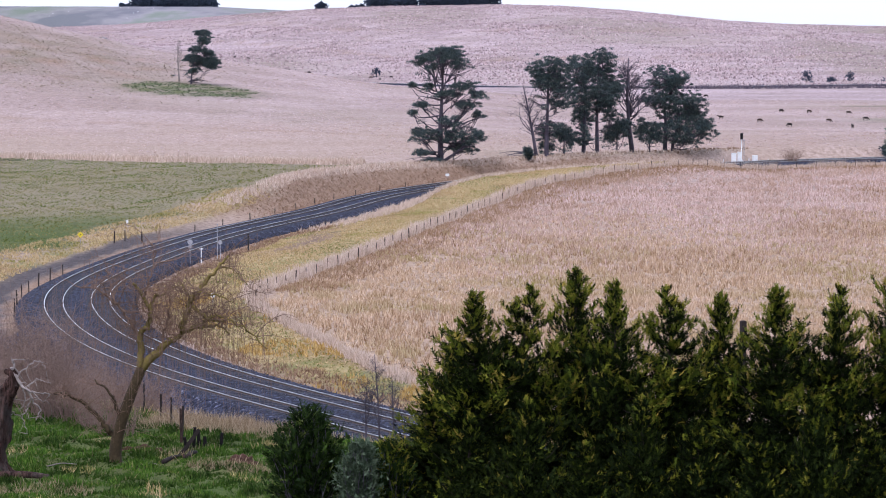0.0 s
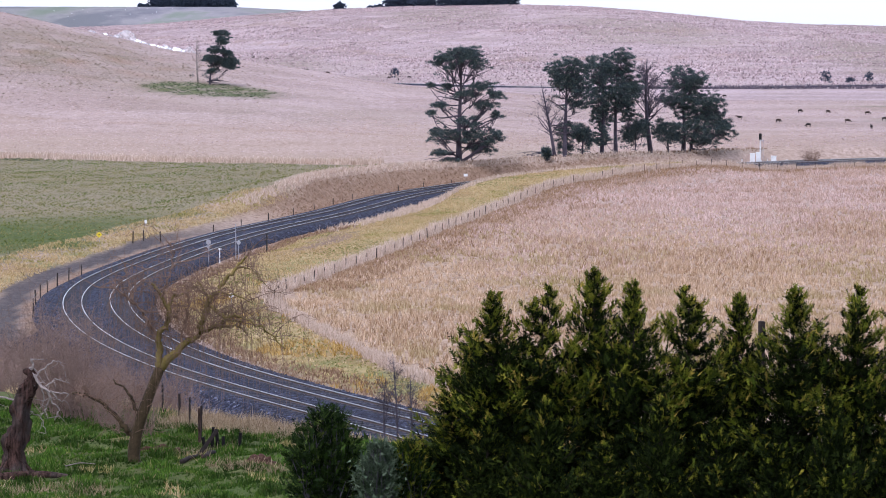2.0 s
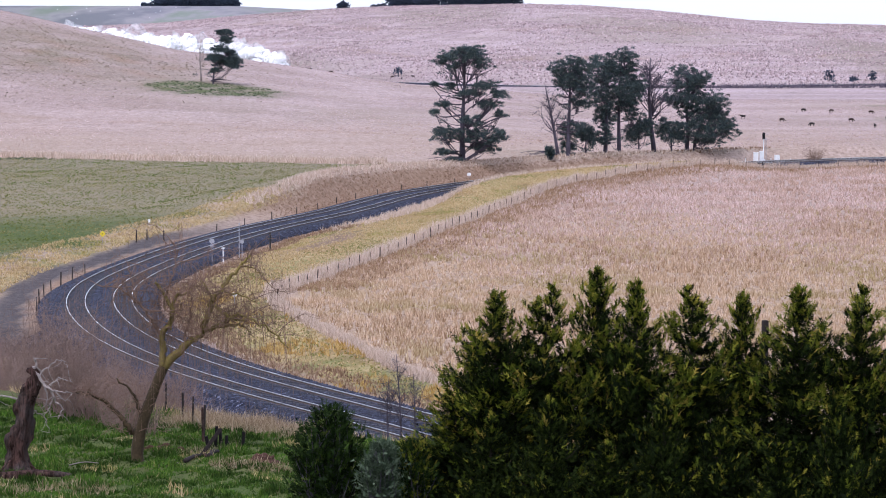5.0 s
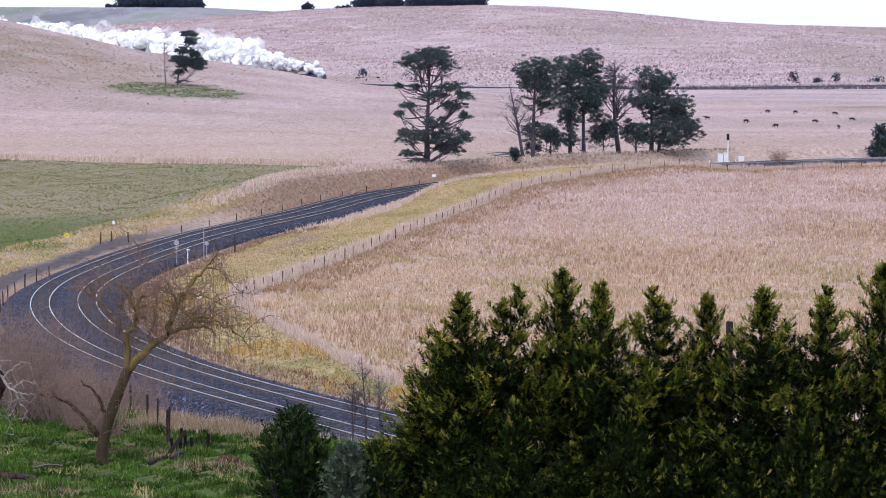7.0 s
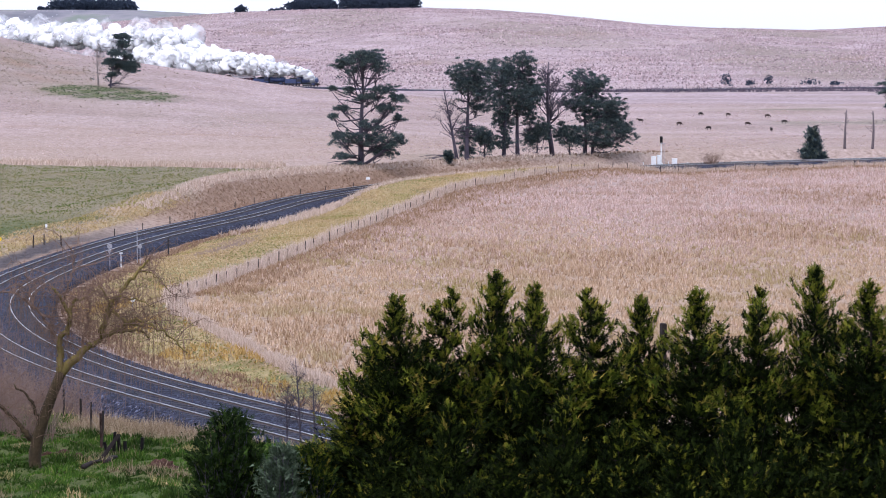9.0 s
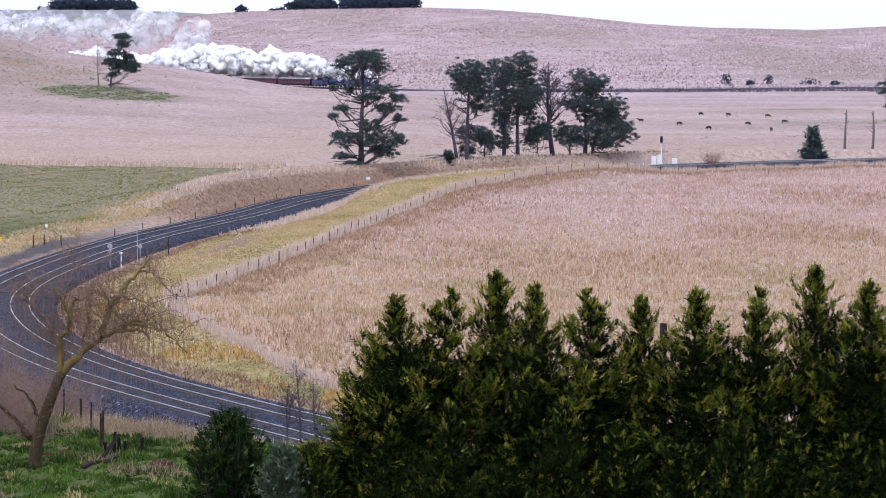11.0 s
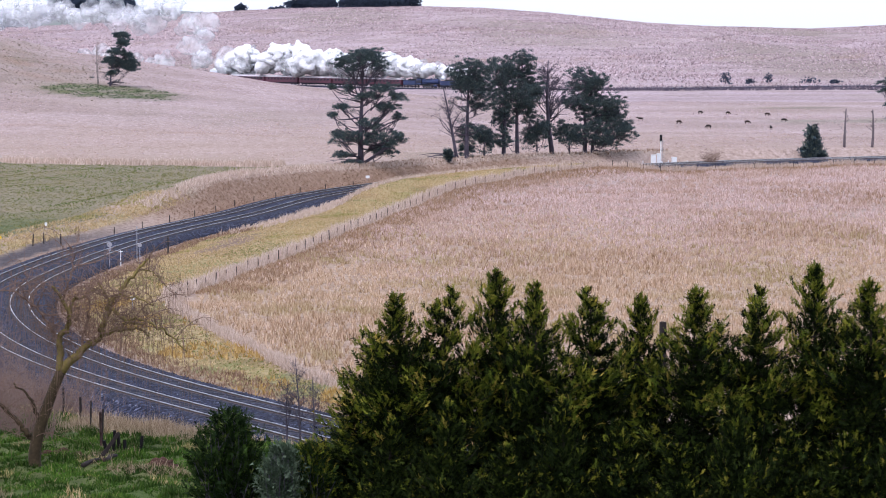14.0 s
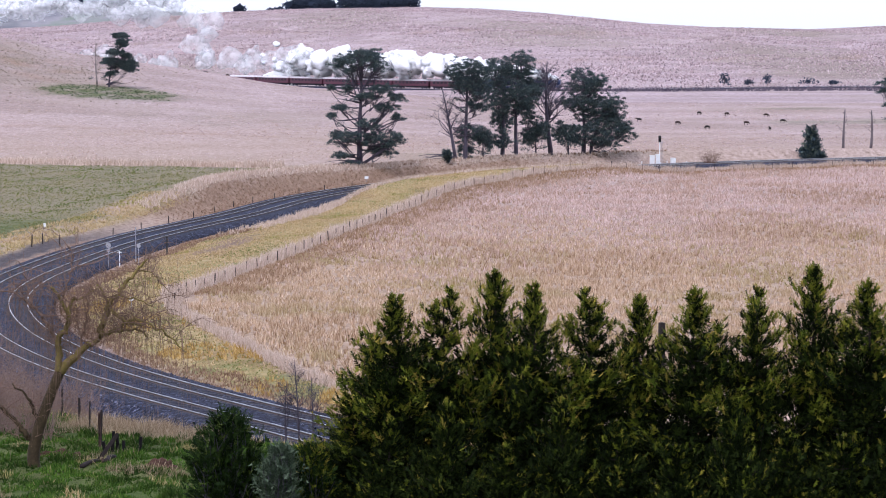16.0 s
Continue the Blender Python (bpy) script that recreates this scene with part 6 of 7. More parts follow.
def plate(ob, name, mat, w, h, z, label="", diamond=False, y=-0.05):
    b = Builder().box(0, 0, 0, w, 0.02, h, 0.006)
    if diamond:
        b.v = [(x * 0.7071 - z2 * 0.7071, yy, x * 0.7071 + z2 * 0.7071) for x, yy, z2 in b.v]
    b.v = [(x, yy + y, z2 + z) for x, yy, z2 in b.v]
    return part(name, b, M[mat], ob, label)


def disc(ob, mat, r, z, y=-0.05):
    return part("disc", Builder().lathe([(y - 0.015, r), (y, r + 0.01), (y + 0.015, r)], "y", (0, 0, z), 20), M[mat], ob)


def build_lineside():
    fence(along(FENCE, 4.2)[31:], (1.12, 1.0, 1.18), "weathered post and wire fence along the dry field", half=0.05)
    fence(beside_line(211, 252, -5.4, 5.6), (1.25, 1.1, 1.3), "short dark posts between the dirt road and the ballast", 1, 0.06)
    fence(beside_line(300, 398, -6.2, 9.5), (0.95, 0.9, 1.0), "low marker posts at the foot of the cutting bank", 0, 0.06)
    fence([(-37.3, 284.2), (-36.5, 287.6), (-34.6, 288.0)], (1.4, 1.25, 1.3), "three stout weathered gate posts by the line", 0, 0.075)
    fence([(-11.25, 107.3), (-12.1, 111), (-12.9, 114.2), (-14.2, 118.5), (-15.3, 123), (-16.4, 127.5)], (1.55, 1.3, 1.35), "leaning wire fence on the near bank", 2, 0.055)
    fence([(-5.9, 133.2), (-10.4, 139.6), (-14.3, 147), (-26.9, 180.5)], (1.35, 1.3, 1.4), "slim dark posts below the ballast shoulder", 0, 0.05)
    pole = new("post", post_mesh(11.9 - gz(10.75, 89.5), 0.10, M["post"], 7, False))
    tagged(set_down(pole, 10.75, 89.5, 20), "dark square timber pole behind the hedge", "post")
    strainer = new("post", post_mesh(1.6, 0.06, M["stump"], 5))
    tagged(set_down(strainer, -11.2, 106.6, 0), "weathered brown strainer post on the near bank", "post")

    def warn(ob, h):
        p = plate(ob, "board", "yellow", 0.5, 0.5, h - 0.1, "yellow diamond warning board", True)
        for k in (-1, 0, 1):
            part("bar", Builder().box(0.045 * k, -0.07, h - 0.1 + 0.03 * k, 0.11, 0.012, 0.05), M["black"], p, "black bar of the symbol")

    on_post("warning_sign", "yellow diamond warning sign beside the dirt road", -40.5, 280.0, 1.15, warn, turn=0)

    def speed(ob, h):
        disc(ob, "steel", 0.27, h - 0.25)
        plate(ob, "lower_board", "steel", 0.35, 0.3, h - 0.75, "grey lower board")

    on_post("line_side_sign", "grey board seen from behind on a tall post", -26.4, 261.5, 2.7, speed)

    def arms(ob, h):
        part("cross_arm", Builder().box(0, 0, h - 0.12, 0.42, 0.06, 0.1, 0.01), M["white"], ob)

    on_post("marker_post", "white painted post with a short cross arm", -25.5, 264.2, 1.6, arms, 0.05, "white", category="marker")
    on_post("line_side_sign", "pale round board on a slim post", -23.3, 262.0, 2.35, lambda ob, h: disc(ob, "steel", 0.21, h - 0.2))

    def insulator(ob, h):
        part("cap", Builder().lathe([(h, .05), (h + .12, .07), (h + .2, .03)], "z", (0, 0, 0), 8), M["steel"], ob)

    on_post("telegraph_mast", "slim grey steel mast beside the track", -24.0, 266.5, 3.7, insulator, 0.045, category="mast")
    on_post("marker_post", "dark square marker post by the inner track", -21.4, 275.5, 1.95, lambda ob, h: part("cap", Builder().box(0, 0, h, .2, .2, .08, .02), M["black"], ob), 0.09, "black", category="marker")
    on_post("marker_board", "small white board on the cutting bank", 0.7, 400.6, 0.55, lambda ob, h: plate(ob, "board", "white", 0.62, 0.42, h + 0.1), category="marker")
    on_post("marker_board", "small white board at the paddock edge", -37.8, 300, 0.6, lambda ob, h: plate(ob, "board", "white", 0.3, 0.42, h + 0.1), category="marker")
    on_post("marker_board", "small round white board below the willow", -19.6, 213, 1.0, lambda ob, h: disc(ob, "white", 0.2, h), category="marker")

    def lamps(ob, h):
        head = part("signal_head", Builder().box(0, -0.05, h + 0.1, 0.5, 0.12, 1.15, 0.05), M["black"], ob, "black signal head")
        for k in (0, 1, 2):
            part("hood", Builder().tube([(0, -0.1, h + 0.45 - 0.34 * k), (0, -0.36, h + 0.43 - 0.34 * k)], [0.13, 0.14], 10, False), M["black"], head)
        lad = part("ladder", Builder().tube([(0.32, 0.2, 0), (0.3, 0.08, h - 0.3)], [0.025] * 2, 5).tube([(0.62, 0.2, 0), (0.55, 0.08, h - 0.3)], [0.025] * 2, 5), M["steel"], ob)
        for k in range(11):
            part("rung", Builder().tube([(0.32, 0.19 - 0.01 * k, 0.35 + 0.36 * k), (0.61, 0.19 - 0.01 * k, 0.35 + 0.36 * k)], [0.016] * 2, 4), M["steel"], lad)
        part("platform", Builder().box(0.25, 0.1, h - 0.6, 0.8, 0.5, 0.05, 0.01), M["steel"], ob)
        part("base", Builder().box(0, 0, 0.2, 0.6, 0.6, 0.55, 0.03), M["white"], ob, "white concrete base")

    on_post("railway_signal", "tall colour light signal with a black head", 53.7, 452.0, 4.6, lamps, 0.1, "white", category="signal")

    def cabinet(x, y, w, h, label):
        ob = tagged(new("relay_cabinet"), label, "cabinet", "relay cabinets")
        part("body", Builder().box(0, 0, h / 2 - 0.1, w, 0.7, h + 0.2, 0.03), M["white"], ob)
        part("roof", Builder().box(0, 0, h + 0.04, w + 0.14, 0.84, 0.09, 0.02), M["white"], ob)
        d = part("door", Builder().box(0, -0.36, h / 2, w * 0.86, 0.03, h * 0.86, 0.01), M["white"], ob)
        part("handle", Builder().box(w * 0.3, -0.39, h / 2, 0.03, 0.03, 0.16, 0.005), M["steel"], d)
        set_down(ob, x, y)

    cabinet(52.2, 450.8, 0.85, 1.75, "tall white relay cabinet beside the signal")
    cabinet(53.1, 450.2, 0.6, 2.1, "narrow white relay cabinet beside the signal")
    cabinet(56.3, 453.4, 0.9, 1.15, "low white relay cabinet beside the line")
    for x, y in ((50.2, 449.6), (55.1, 452.4), (58.6, 452.5)):
        on_post("marker_post", "low white painted peg beside the signal", x, y, 0.75, lambda ob, h: part("cap", Builder().box(0, 0, h, .16, .16, .1, .02), M["white"], ob), 0.07, "white", category="marker")


# ------------------------------------------------------------ cattle
def cow(mat, label, grazing=True):
    c = new("cow")
    bm = bmesh.new()
    bmesh.ops.create_icosphere(bm, subdivisions=3, radius=1)
    for v in bm.verts:
        x, y, z = v.co
        v.co = (x * 0.95 + 0.05 * x ** 3, y * (0.36 - 0.05 * x), z * (0.40 + 0.05 * x) + 1.0)
    part("body", Builder().take(bm), M[mat], c, smooth=True)
    head = (1.25, 0, 0.55) if grazing else (1.35, 0, 1.45)
    part("neck", Builder().tube([(0.75, 0, 1.15), ((0.75 + head[0]) / 2, 0, (1.15 + head[2]) / 2 + 0.03), head], [0.26, 0.2, 0.14], 8), M[mat], c, smooth=True)
    h = part("head", Builder().tube([head, (head[0] + 0.16, 0, head[2] - 0.12), (head[0] + 0.36, 0, head[2] - 0.32)], [0.14, 0.15, 0.09], 8), M[mat], c, smooth=True)
    for s in (-1, 1):
        part("ear", Builder().tube([(head[0], 0.1 * s, head[2] + 0.06), (head[0] - 0.02, 0.27 * s, head[2] + 0.08)], [0.05, 0.02], 5), M[mat], h)
        for x in (-0.68, 0.62):
            part("leg", Builder().tube([(x, 0.2 * s, 0.95), (x + 0.03, 0.2 * s, 0.5), (x, 0.2 * s, -0.05)], [0.15, 0.085, 0.07], 7), M[mat], c)
    part("tail", Builder().tube([(-0.95, 0, 1.2), (-1.05, 0, 0.9), (-1.03, 0, 0.5)], [0.04, 0.025, 0.045], 5), M[mat], c)
    return tagged(c, label, "cow", "grazing cattle")


def build_cattle():
    black = cow("cow", "black cow grazing in the dry pasture")
    brown = cow("cow_brown", "dark brown cow grazing in the dry pasture")
    lifted = cow("cow", "black cow standing with its head up", False)
    spots = [(109.3, 678, 1), (71.2, 644, 2), (79.3, 630, 1), (83.0, 602, 0), (96.3, 628, 1), (97.1, 596, 2), (87.8, 840, 0), (107.5, 640, 0),
             (-106.9, 1296, 0), (-98.9, 1278, 0), (-51, 830, 2), (-44, 826, 1), (-27.5, 1100, 0), (-22.6, 1106, 2), (-32, 1112, 1)]
    for i, (x, y, k) in enumerate(spots):
        src = (black, brown, lifted)[k]
        m = pose(x, y, gz(x, y) + 0.03, 0, 0, (0, 170, 20, 200, 340, 95, 185)[i % 7])
        copy_thing(src, m @ Matrix.Scale(0.66, 4))
    for src, (x, y) in ((black, (93.3, 694)), (brown, (100.1, 688)), (lifted, (109, 604))):
        src.matrix_basis = pose(x, y, gz(x, y) + 0.03, 0, 0, 30) @ Matrix.Scale(0.66, 4)


def build_sheep():
    s = new("sheep")
    bm = bmesh.new()
    bmesh.ops.create_icosphere(bm, subdivisions=2, radius=1)
    for v in bm.verts:
        v.co = (v.co.x * 0.62, v.co.y * 0.33, v.co.z * 0.36 + 0.72)
    part("fleece", Builder().take(bm), M["white"], s, smooth=True)
    part("head", Builder().tube([(0.5, 0, 0.75), (0.75, 0, 0.55), (0.9, 0, 0.4)], [0.14, 0.13, 0.07], 6), M["dead"], s)
    for x in (-0.4, 0.38):
        for y in (-0.16, 0.16):
            part("leg", Builder().tube([(x, y, 0.55), (x, y, -0.05)], [0.06, 0.045], 5), M["dead"], s)
    tagged(s, "pale sheep grazing on the distant green hill", "sheep", "flock of sheep")
    rng = np.random.default_rng(15)
    for k in range(16):
        x, y = rng.uniform(-440, -310), rng.uniform(2560, 2780)
        copy_thing(s, pose(x, y, gz(x, y) + 0.05, 0, 0, rng.uniform(0, 360)))
    s.matrix_basis = pose(-360, 2700, gz(-360, 2700) + 0.05)


# ------------------------------------------------------------ more trees, shrubs and dead wood
def far_tree(seed, width, height, label, name="tree", n=170, leaf=1.0):
    rng = np.random.default_rng(seed)
    ob = new(name)
    part("trunk", Builder().tube([(0, 0, -1), (0, 0, height * 0.5), (rng.normal(0, .3), 0, height * 0.8)], [height * .035, height * .03, height * .01], 6), M["bark"], ob)
    o = unit(rng.normal(0, 1, (n, 3))) * rng.uniform(0.15, 1, (n, 1)) ** 0.4
    o[:, 2] = np.abs(o[:, 2]) * 1.0 - 0.55 * (rng.uniform(0, 1, n) < 0.35)
    lump = 1 + 0.22 * np.sin(o[:, :1] * 5 + seed) + 0.18 * np.cos(o[:, 1:2] * 7)
    p = o * lump * (width / 2, width / 2, height * 0.58) + (0, 0, height * 0.36)
    p[:, 2] = np.maximum(p[:, 2], 0.05 * height)
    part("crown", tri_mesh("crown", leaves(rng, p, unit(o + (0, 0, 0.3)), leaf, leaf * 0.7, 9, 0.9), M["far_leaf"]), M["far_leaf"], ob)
    return tagged(ob, label, "tree")


def bare_shrub(seed, radius, height, mat, label, stems=26, thick=0.022):
    rng = np.random.default_rng(seed)
    ob = new("bare_shrub")
    b = Builder()
    for _ in range(stems):
        a, r = rng.uniform(0, 2 * math.pi), radius * math.sqrt(rng.uniform(0.02, 1))
        tip = np.array([r * math.cos(a), r * math.sin(a), height * rng.uniform(0.5, 1.0)])
        p = bent(rng, (0.15 * tip[0], 0.15 * tip[1], -0.15), tip, 0.04, 0.06, 6)
        b.tube(p, np.linspace(thick, 0.005, 6), 4, False)
        for _ in range(7):
            q = p[rng.integers(1, 6)]
            b.tube([q, q + rng.normal(0, 0.16, 3) * height * 0.5 + (0, 0, 0.12), q + rng.normal(0, 0.22, 3) * height * 0.5 + (0, 0, 0.22)], [0.008, 0.006, 0.003], 3, False)
    tagged(part("stems", b, mat, ob), kind="stuff")
    return tagged(ob, label, "shrub")


def build_stump():
    rng = np.random.default_rng(77)
    ob = new("dead_stump")
    body = spline([(-0.25, 0, -0.4), (0.0, 0, 0.5), (0.08, 0, 1.6), (0.35, 0, 2.9), (0.62, 0, 3.6), (0.72, 0, 4.25)], 14)
    b = Builder().tube(body, np.interp(np.linspace(0, 1, len(body)), [0, .1, .25, .7, 1], [.85, .55, .40, .33, .14]), 22)
    b.v = [(x + 0.22 * noise.noise(Vector((x * 3, y * 3, z * 1.1))) + 0.05 * math.sin(4 * z), y + 0.22 * noise.noise(Vector((x * 3 + 9, y * 3, z * 1.1))), z) for x, y, z in b.v]
    b.v = [(x + 0.10 * noise.noise(Vector((x * 7, y * 7, z * 0.9))), y + 0.10 * noise.noise(Vector((x * 7, y * 7 + 5, z * 0.9))), z + 0.12 * noise.noise(Vector((x * 4, y * 4, z)))) for x, y, z in b.v]
    mid = [(float(np.interp(z, body[:, 2], body[:, 0])), z) for _, _, z in b.v]
    b.v = [(m + (x - m) * k, y * k, z) for (x, y, z), (m, _) in zip(b.v, mid) for k in (1 + 0.22 * math.sin(6 * math.atan2(y, x - m) + 1.1 * z + 2 * noise.noise(Vector((0, 0, z)))) + 0.12 * noise.noise(Vector((x * 9, y * 9, z * 2))),)]
    part("trunk", b, M["stump"], ob, "split and hollowed dark trunk", True)
    d = Builder()
    for p, r in (([(.68, 0, 4.2), (1.0, -.1, 3.75), (1.4, -.2, 3.35), (1.95, -.2, 3.3)], .10), ([(1.2, -.1, 3.5), (1.5, 0, 3.0), (1.75, .1, 2.5), (1.6, .1, 2.2)], .07), ([(1.45, 0, 3.05), (1.2, .1, 2.6), (1.05, .1, 2.2)], .05),
                 ([(.66, 0, 4.0), (.78, 0, 4.5), (.7, .05, 4.6)], .08), ([(.9, 0, 3.9), (1.3, .1, 4.3), (1.75, .2, 4.5), (2.0, .2, 4.1)], .05), ([(.7, 0, 4.1), (1.0, .2, 3.6), (1.15, .3, 3.0), (.9, .3, 2.5)], .06), ([(1.3, -.1, 3.5), (1.7, -.2, 3.8), (2.3, -.3, 3.7)], .045), ([(.3, .2, 2.6), (.9, .4, 2.3), (1.2, .5, 1.6)], .05), ([(1.5, -.2, 3.35), (1.8, -.1, 3.0), (2.15, 0, 2.9)], .05), ([(.1, 0, 2.9), (-.6, .1, 3.1), (-1.6, .1, 3.1)], .06)):
        s = spline(p, 5)
        d.tube(s + rng.normal(0, 0.03, s.shape), np.linspace(r * .75, r * .2, len(s)), 6)
        for _ in range(4):
            q = s[rng.integers(3, len(s))]
            e = q + rng.normal(0, 0.3, 3) - (0, 0, 0.1)
            d.tube(bent(rng, q, e, 0, 0.12, 4), np.linspace(r * .3, r * .08, 4), 4, False)
    tagged(part("broken_branches", d, M["dead"], ob, "bleached broken branches"), kind="stuff")
    e = Builder()
    for k in range(7):
        a = 2 * math.pi * k / 7 + .3
        e.tube([(0.25 * math.cos(a), 0.25 * math.sin(a), .5), (.6 * math.cos(a), .6 * math.sin(a), .12), (1.15 * math.cos(a), 1.15 * math.sin(a), -.12)], [.2, .13, .05], 7)
    tagged(part("roots", e, M["stump"], ob, "spreading exposed roots"), kind="stuff")
    tagged(ob, "broken dead willow stump with bleached branches", "stump")
    set_down(ob, -17.55, 97.6, 0)
    log = new("fallen_log", Builder().tube(spline([(-1.3, -.2, .1), (-.4, 0, .16), (.5, .1, .14), (1.3, 0, .05)], 5), np.linspace(.2, .1, 16), 9).mesh("fallen_log", M["stump"], True))
    tagged(set_down(log, -16.6, 96.5, 10), "pale fallen log at the foot of the dead stump", "log")
    for x, y, turn, ln, r, mat in ((-12.0, 100.2, 160, 1.5, .035, "dead"), (-15.2, 99.2, 20, 1.2, .03, "dead"), (-10.85, 100.6, 62, 1.6, .11, "post"), (-10.55, 101.4, 100, 1.5, .09, "stump"), (-10.2, 101.2, 80, 1.3, .13, "post")):
        q = new("fallen_branch", Builder().tube(spline([(-ln / 2, 0, .08), (0, .06, .16), (ln / 2, 0, .1)], 5), np.linspace(r, r * .5, 11), 7).mesh("fallen_branch", M[mat], True))
        tagged(set_down(q, x, y, turn), "weathered fallen branch lying in the grass", "branch", "fallen branches")
    lean = new("broken_gate_rail", Builder().box(0, 0, .55, .16, .07, 1.7, .02).mesh("broken_gate_rail", M["post"]))
    tagged(set_down(lean, -10.75, 101.2, 20), "dark broken timber leaning on the bank", "timber")
    lean.matrix_basis = lean.matrix_basis @ pose(0, 0, 0, 0, 38, 0)


def earth_scar(x, y, w, h, seed):
    bm = bmesh.new()
    bmesh.ops.create_icosphere(bm, subdivisions=4, radius=1)
    for v in bm.verts:
        n = v.co.normalized()
        r = 0.8 + 0.35 * noise.noise(n * 2.1 + Vector((seed, 0, 0))) + 0.12 * noise.noise(n * 7)
        v.co = Vector((n.x * w, n.y * 0.55, n.z * h)) * r
    me = Builder().take(bm).mesh("earth_bank", M["rust"])
    ob = tagged(new("earth_bank", me), "bare red-brown eroded earth in the grassy bank", "earth bank")
    set_down(ob, x, y, 0, h * 0.45)


def build_rest():
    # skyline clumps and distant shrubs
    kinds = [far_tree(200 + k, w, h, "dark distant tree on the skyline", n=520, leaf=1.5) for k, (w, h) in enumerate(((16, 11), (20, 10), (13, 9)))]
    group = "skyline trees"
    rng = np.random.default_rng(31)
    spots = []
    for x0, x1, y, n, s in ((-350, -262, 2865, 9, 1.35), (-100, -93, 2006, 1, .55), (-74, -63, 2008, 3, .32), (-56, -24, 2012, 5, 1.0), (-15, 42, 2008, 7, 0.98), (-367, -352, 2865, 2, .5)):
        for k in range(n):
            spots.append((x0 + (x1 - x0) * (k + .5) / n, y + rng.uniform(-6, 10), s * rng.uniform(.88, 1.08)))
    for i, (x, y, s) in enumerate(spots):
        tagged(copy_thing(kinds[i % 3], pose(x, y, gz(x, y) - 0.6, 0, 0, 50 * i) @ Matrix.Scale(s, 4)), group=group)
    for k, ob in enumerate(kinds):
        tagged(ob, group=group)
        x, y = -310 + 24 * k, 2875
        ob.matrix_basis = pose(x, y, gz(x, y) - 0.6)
    for x, y, w, h, lab in ((150.9, 1044, 4.6, 6.0, "dark leaning tree beside the far line"), (161.2, 1046, 4, 2.2, "low dark shrub beside the far line"), (170.1, 1054, 3.6, 4.6, "thin dark tree beside the far line"),
                            (188.4, 1058, 8, 2.6, "spreading low shrub beside the far line"), (-29.5, 1118, 4.2, 4.8, "grey-green shrub on the far slope"), (199, 1056, 5, 2.0, "low shrub beside the far line")):
        set_down(far_tree(int(300 + x), w, h, lab, n=60, leaf=0.6), x, y, 0, 0.3)
    rng = np.random.default_rng(41)
    pts = []
    for c, s, u in line_frames(at_line(205, 975), at_line(60, 965), 1.2):
        for _ in range(11):
            pts.append((*(c - s * rng.uniform(4, 16) * (1 if c.x < 110 or rng.uniform(0, 1) < 0.6 else -1))[:2],))
    pts = np.array(pts)
    tufts("line_scrub", "mauve-grey scrub that thickens the dark band along the far line", M["scrub"], rng, pts[:, 0], pts[:, 1], rng.uniform(.5, 2.2, len(pts)), .35, 5, .5)
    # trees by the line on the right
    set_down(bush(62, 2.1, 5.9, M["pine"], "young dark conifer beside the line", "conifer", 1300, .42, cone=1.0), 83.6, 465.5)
    for k, (x, y, h) in enumerate(((91.5, 475.5, 7.4), (97.6, 479.5, 7.4), (102.2, 480, 8.6))):
        tagged(set_down(bare_tree(80 + k, h, "broken grey dead trunk beside the line", M["grey_trunk"], 0.30, 12, "dead_tree", 0.30, 5, (0.3, 1.3), 0.34), x, y, 60 * k), group="dead trunks")
    set_down(pine_tree(90, [(0, 0, 5), (-.2, 0, 12.2)], [(-2.6, 12.6, 2.6, 1.0), (0, 13.2, 3.4, 1.2), (3, 12.4, 3, 1), (-3.6, 11, 1.4, .6), (-2.6, 8.6, 1.3, 1.0), (2.5, 9, 2.2, 1)], "tall pine with a flat dark crown", .4, 8), 104.6, 484)
    set_down(bare_shrub(95, 2.5, 3.0, M["twig"], "bare rounded bush beside the line", 80), 62.2, 447.5)
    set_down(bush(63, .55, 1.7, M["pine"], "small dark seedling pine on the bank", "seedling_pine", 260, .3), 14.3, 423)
    br = new("fallen_branch")
    b = Builder()
    rng = np.random.default_rng(55)
    for k in range(9):
        p = bent(rng, (0, 0, .3), (-rng.uniform(2, 6.5), rng.normal(0, .8), rng.uniform(.1, 1.2)), .05, .05)
        b.tube(p, np.linspace(.13, .02, 6), 5, False)
    tagged(part("branches", b, M["bark"], br), kind="stuff")
    tagged(set_down(br, 16.0, 430), "grey fallen pine limb in the grass", "branch", "fallen branches")
    br = copy_thing(br, pose(0.4, 408, gz(0.4, 408), 0, 0, 10))
    br = copy_thing(br, pose(-68.5, 678, gz(-68.5, 678), 0, 0, 150))
    # thicket of bare shrubs between bank and line
    kinds = [bare_shrub(110 + k, r, h, M["brush"], "leafless brown shrub in a thicket by the line", 24, 0.015) for k, (r, h) in enumerate(((1.7, 2.6), (1.3, 3.2), (2.0, 2.1)))]
    rng = np.random.default_rng(66)
    placed = 0
    while placed < 84:
        x, y = rng.uniform(-36, -11), rng.uniform(104, 192)
        d = near_line([x], [y])[0][0]
        if not (-24 < d < -5.8) or abs(x) > 0.19 * y + 1 or x > -0.085 * y - 2.5:
            continue
        m = pose(x, y, gz(x, y), 0, 0, rng.uniform(0, 360)) @ Matrix.Scale(rng.uniform(.6, 1.05), 4)
        tagged(copy_thing(kinds[placed % 3], m), group="thicket shrubs")
        placed += 1
    for k, ob in enumerate(kinds):
        x, y = ((-19.5, 118), (-23, 131), (-27, 150))[k]
        tagged(set_down(ob, x, y), group="thicket shrubs")
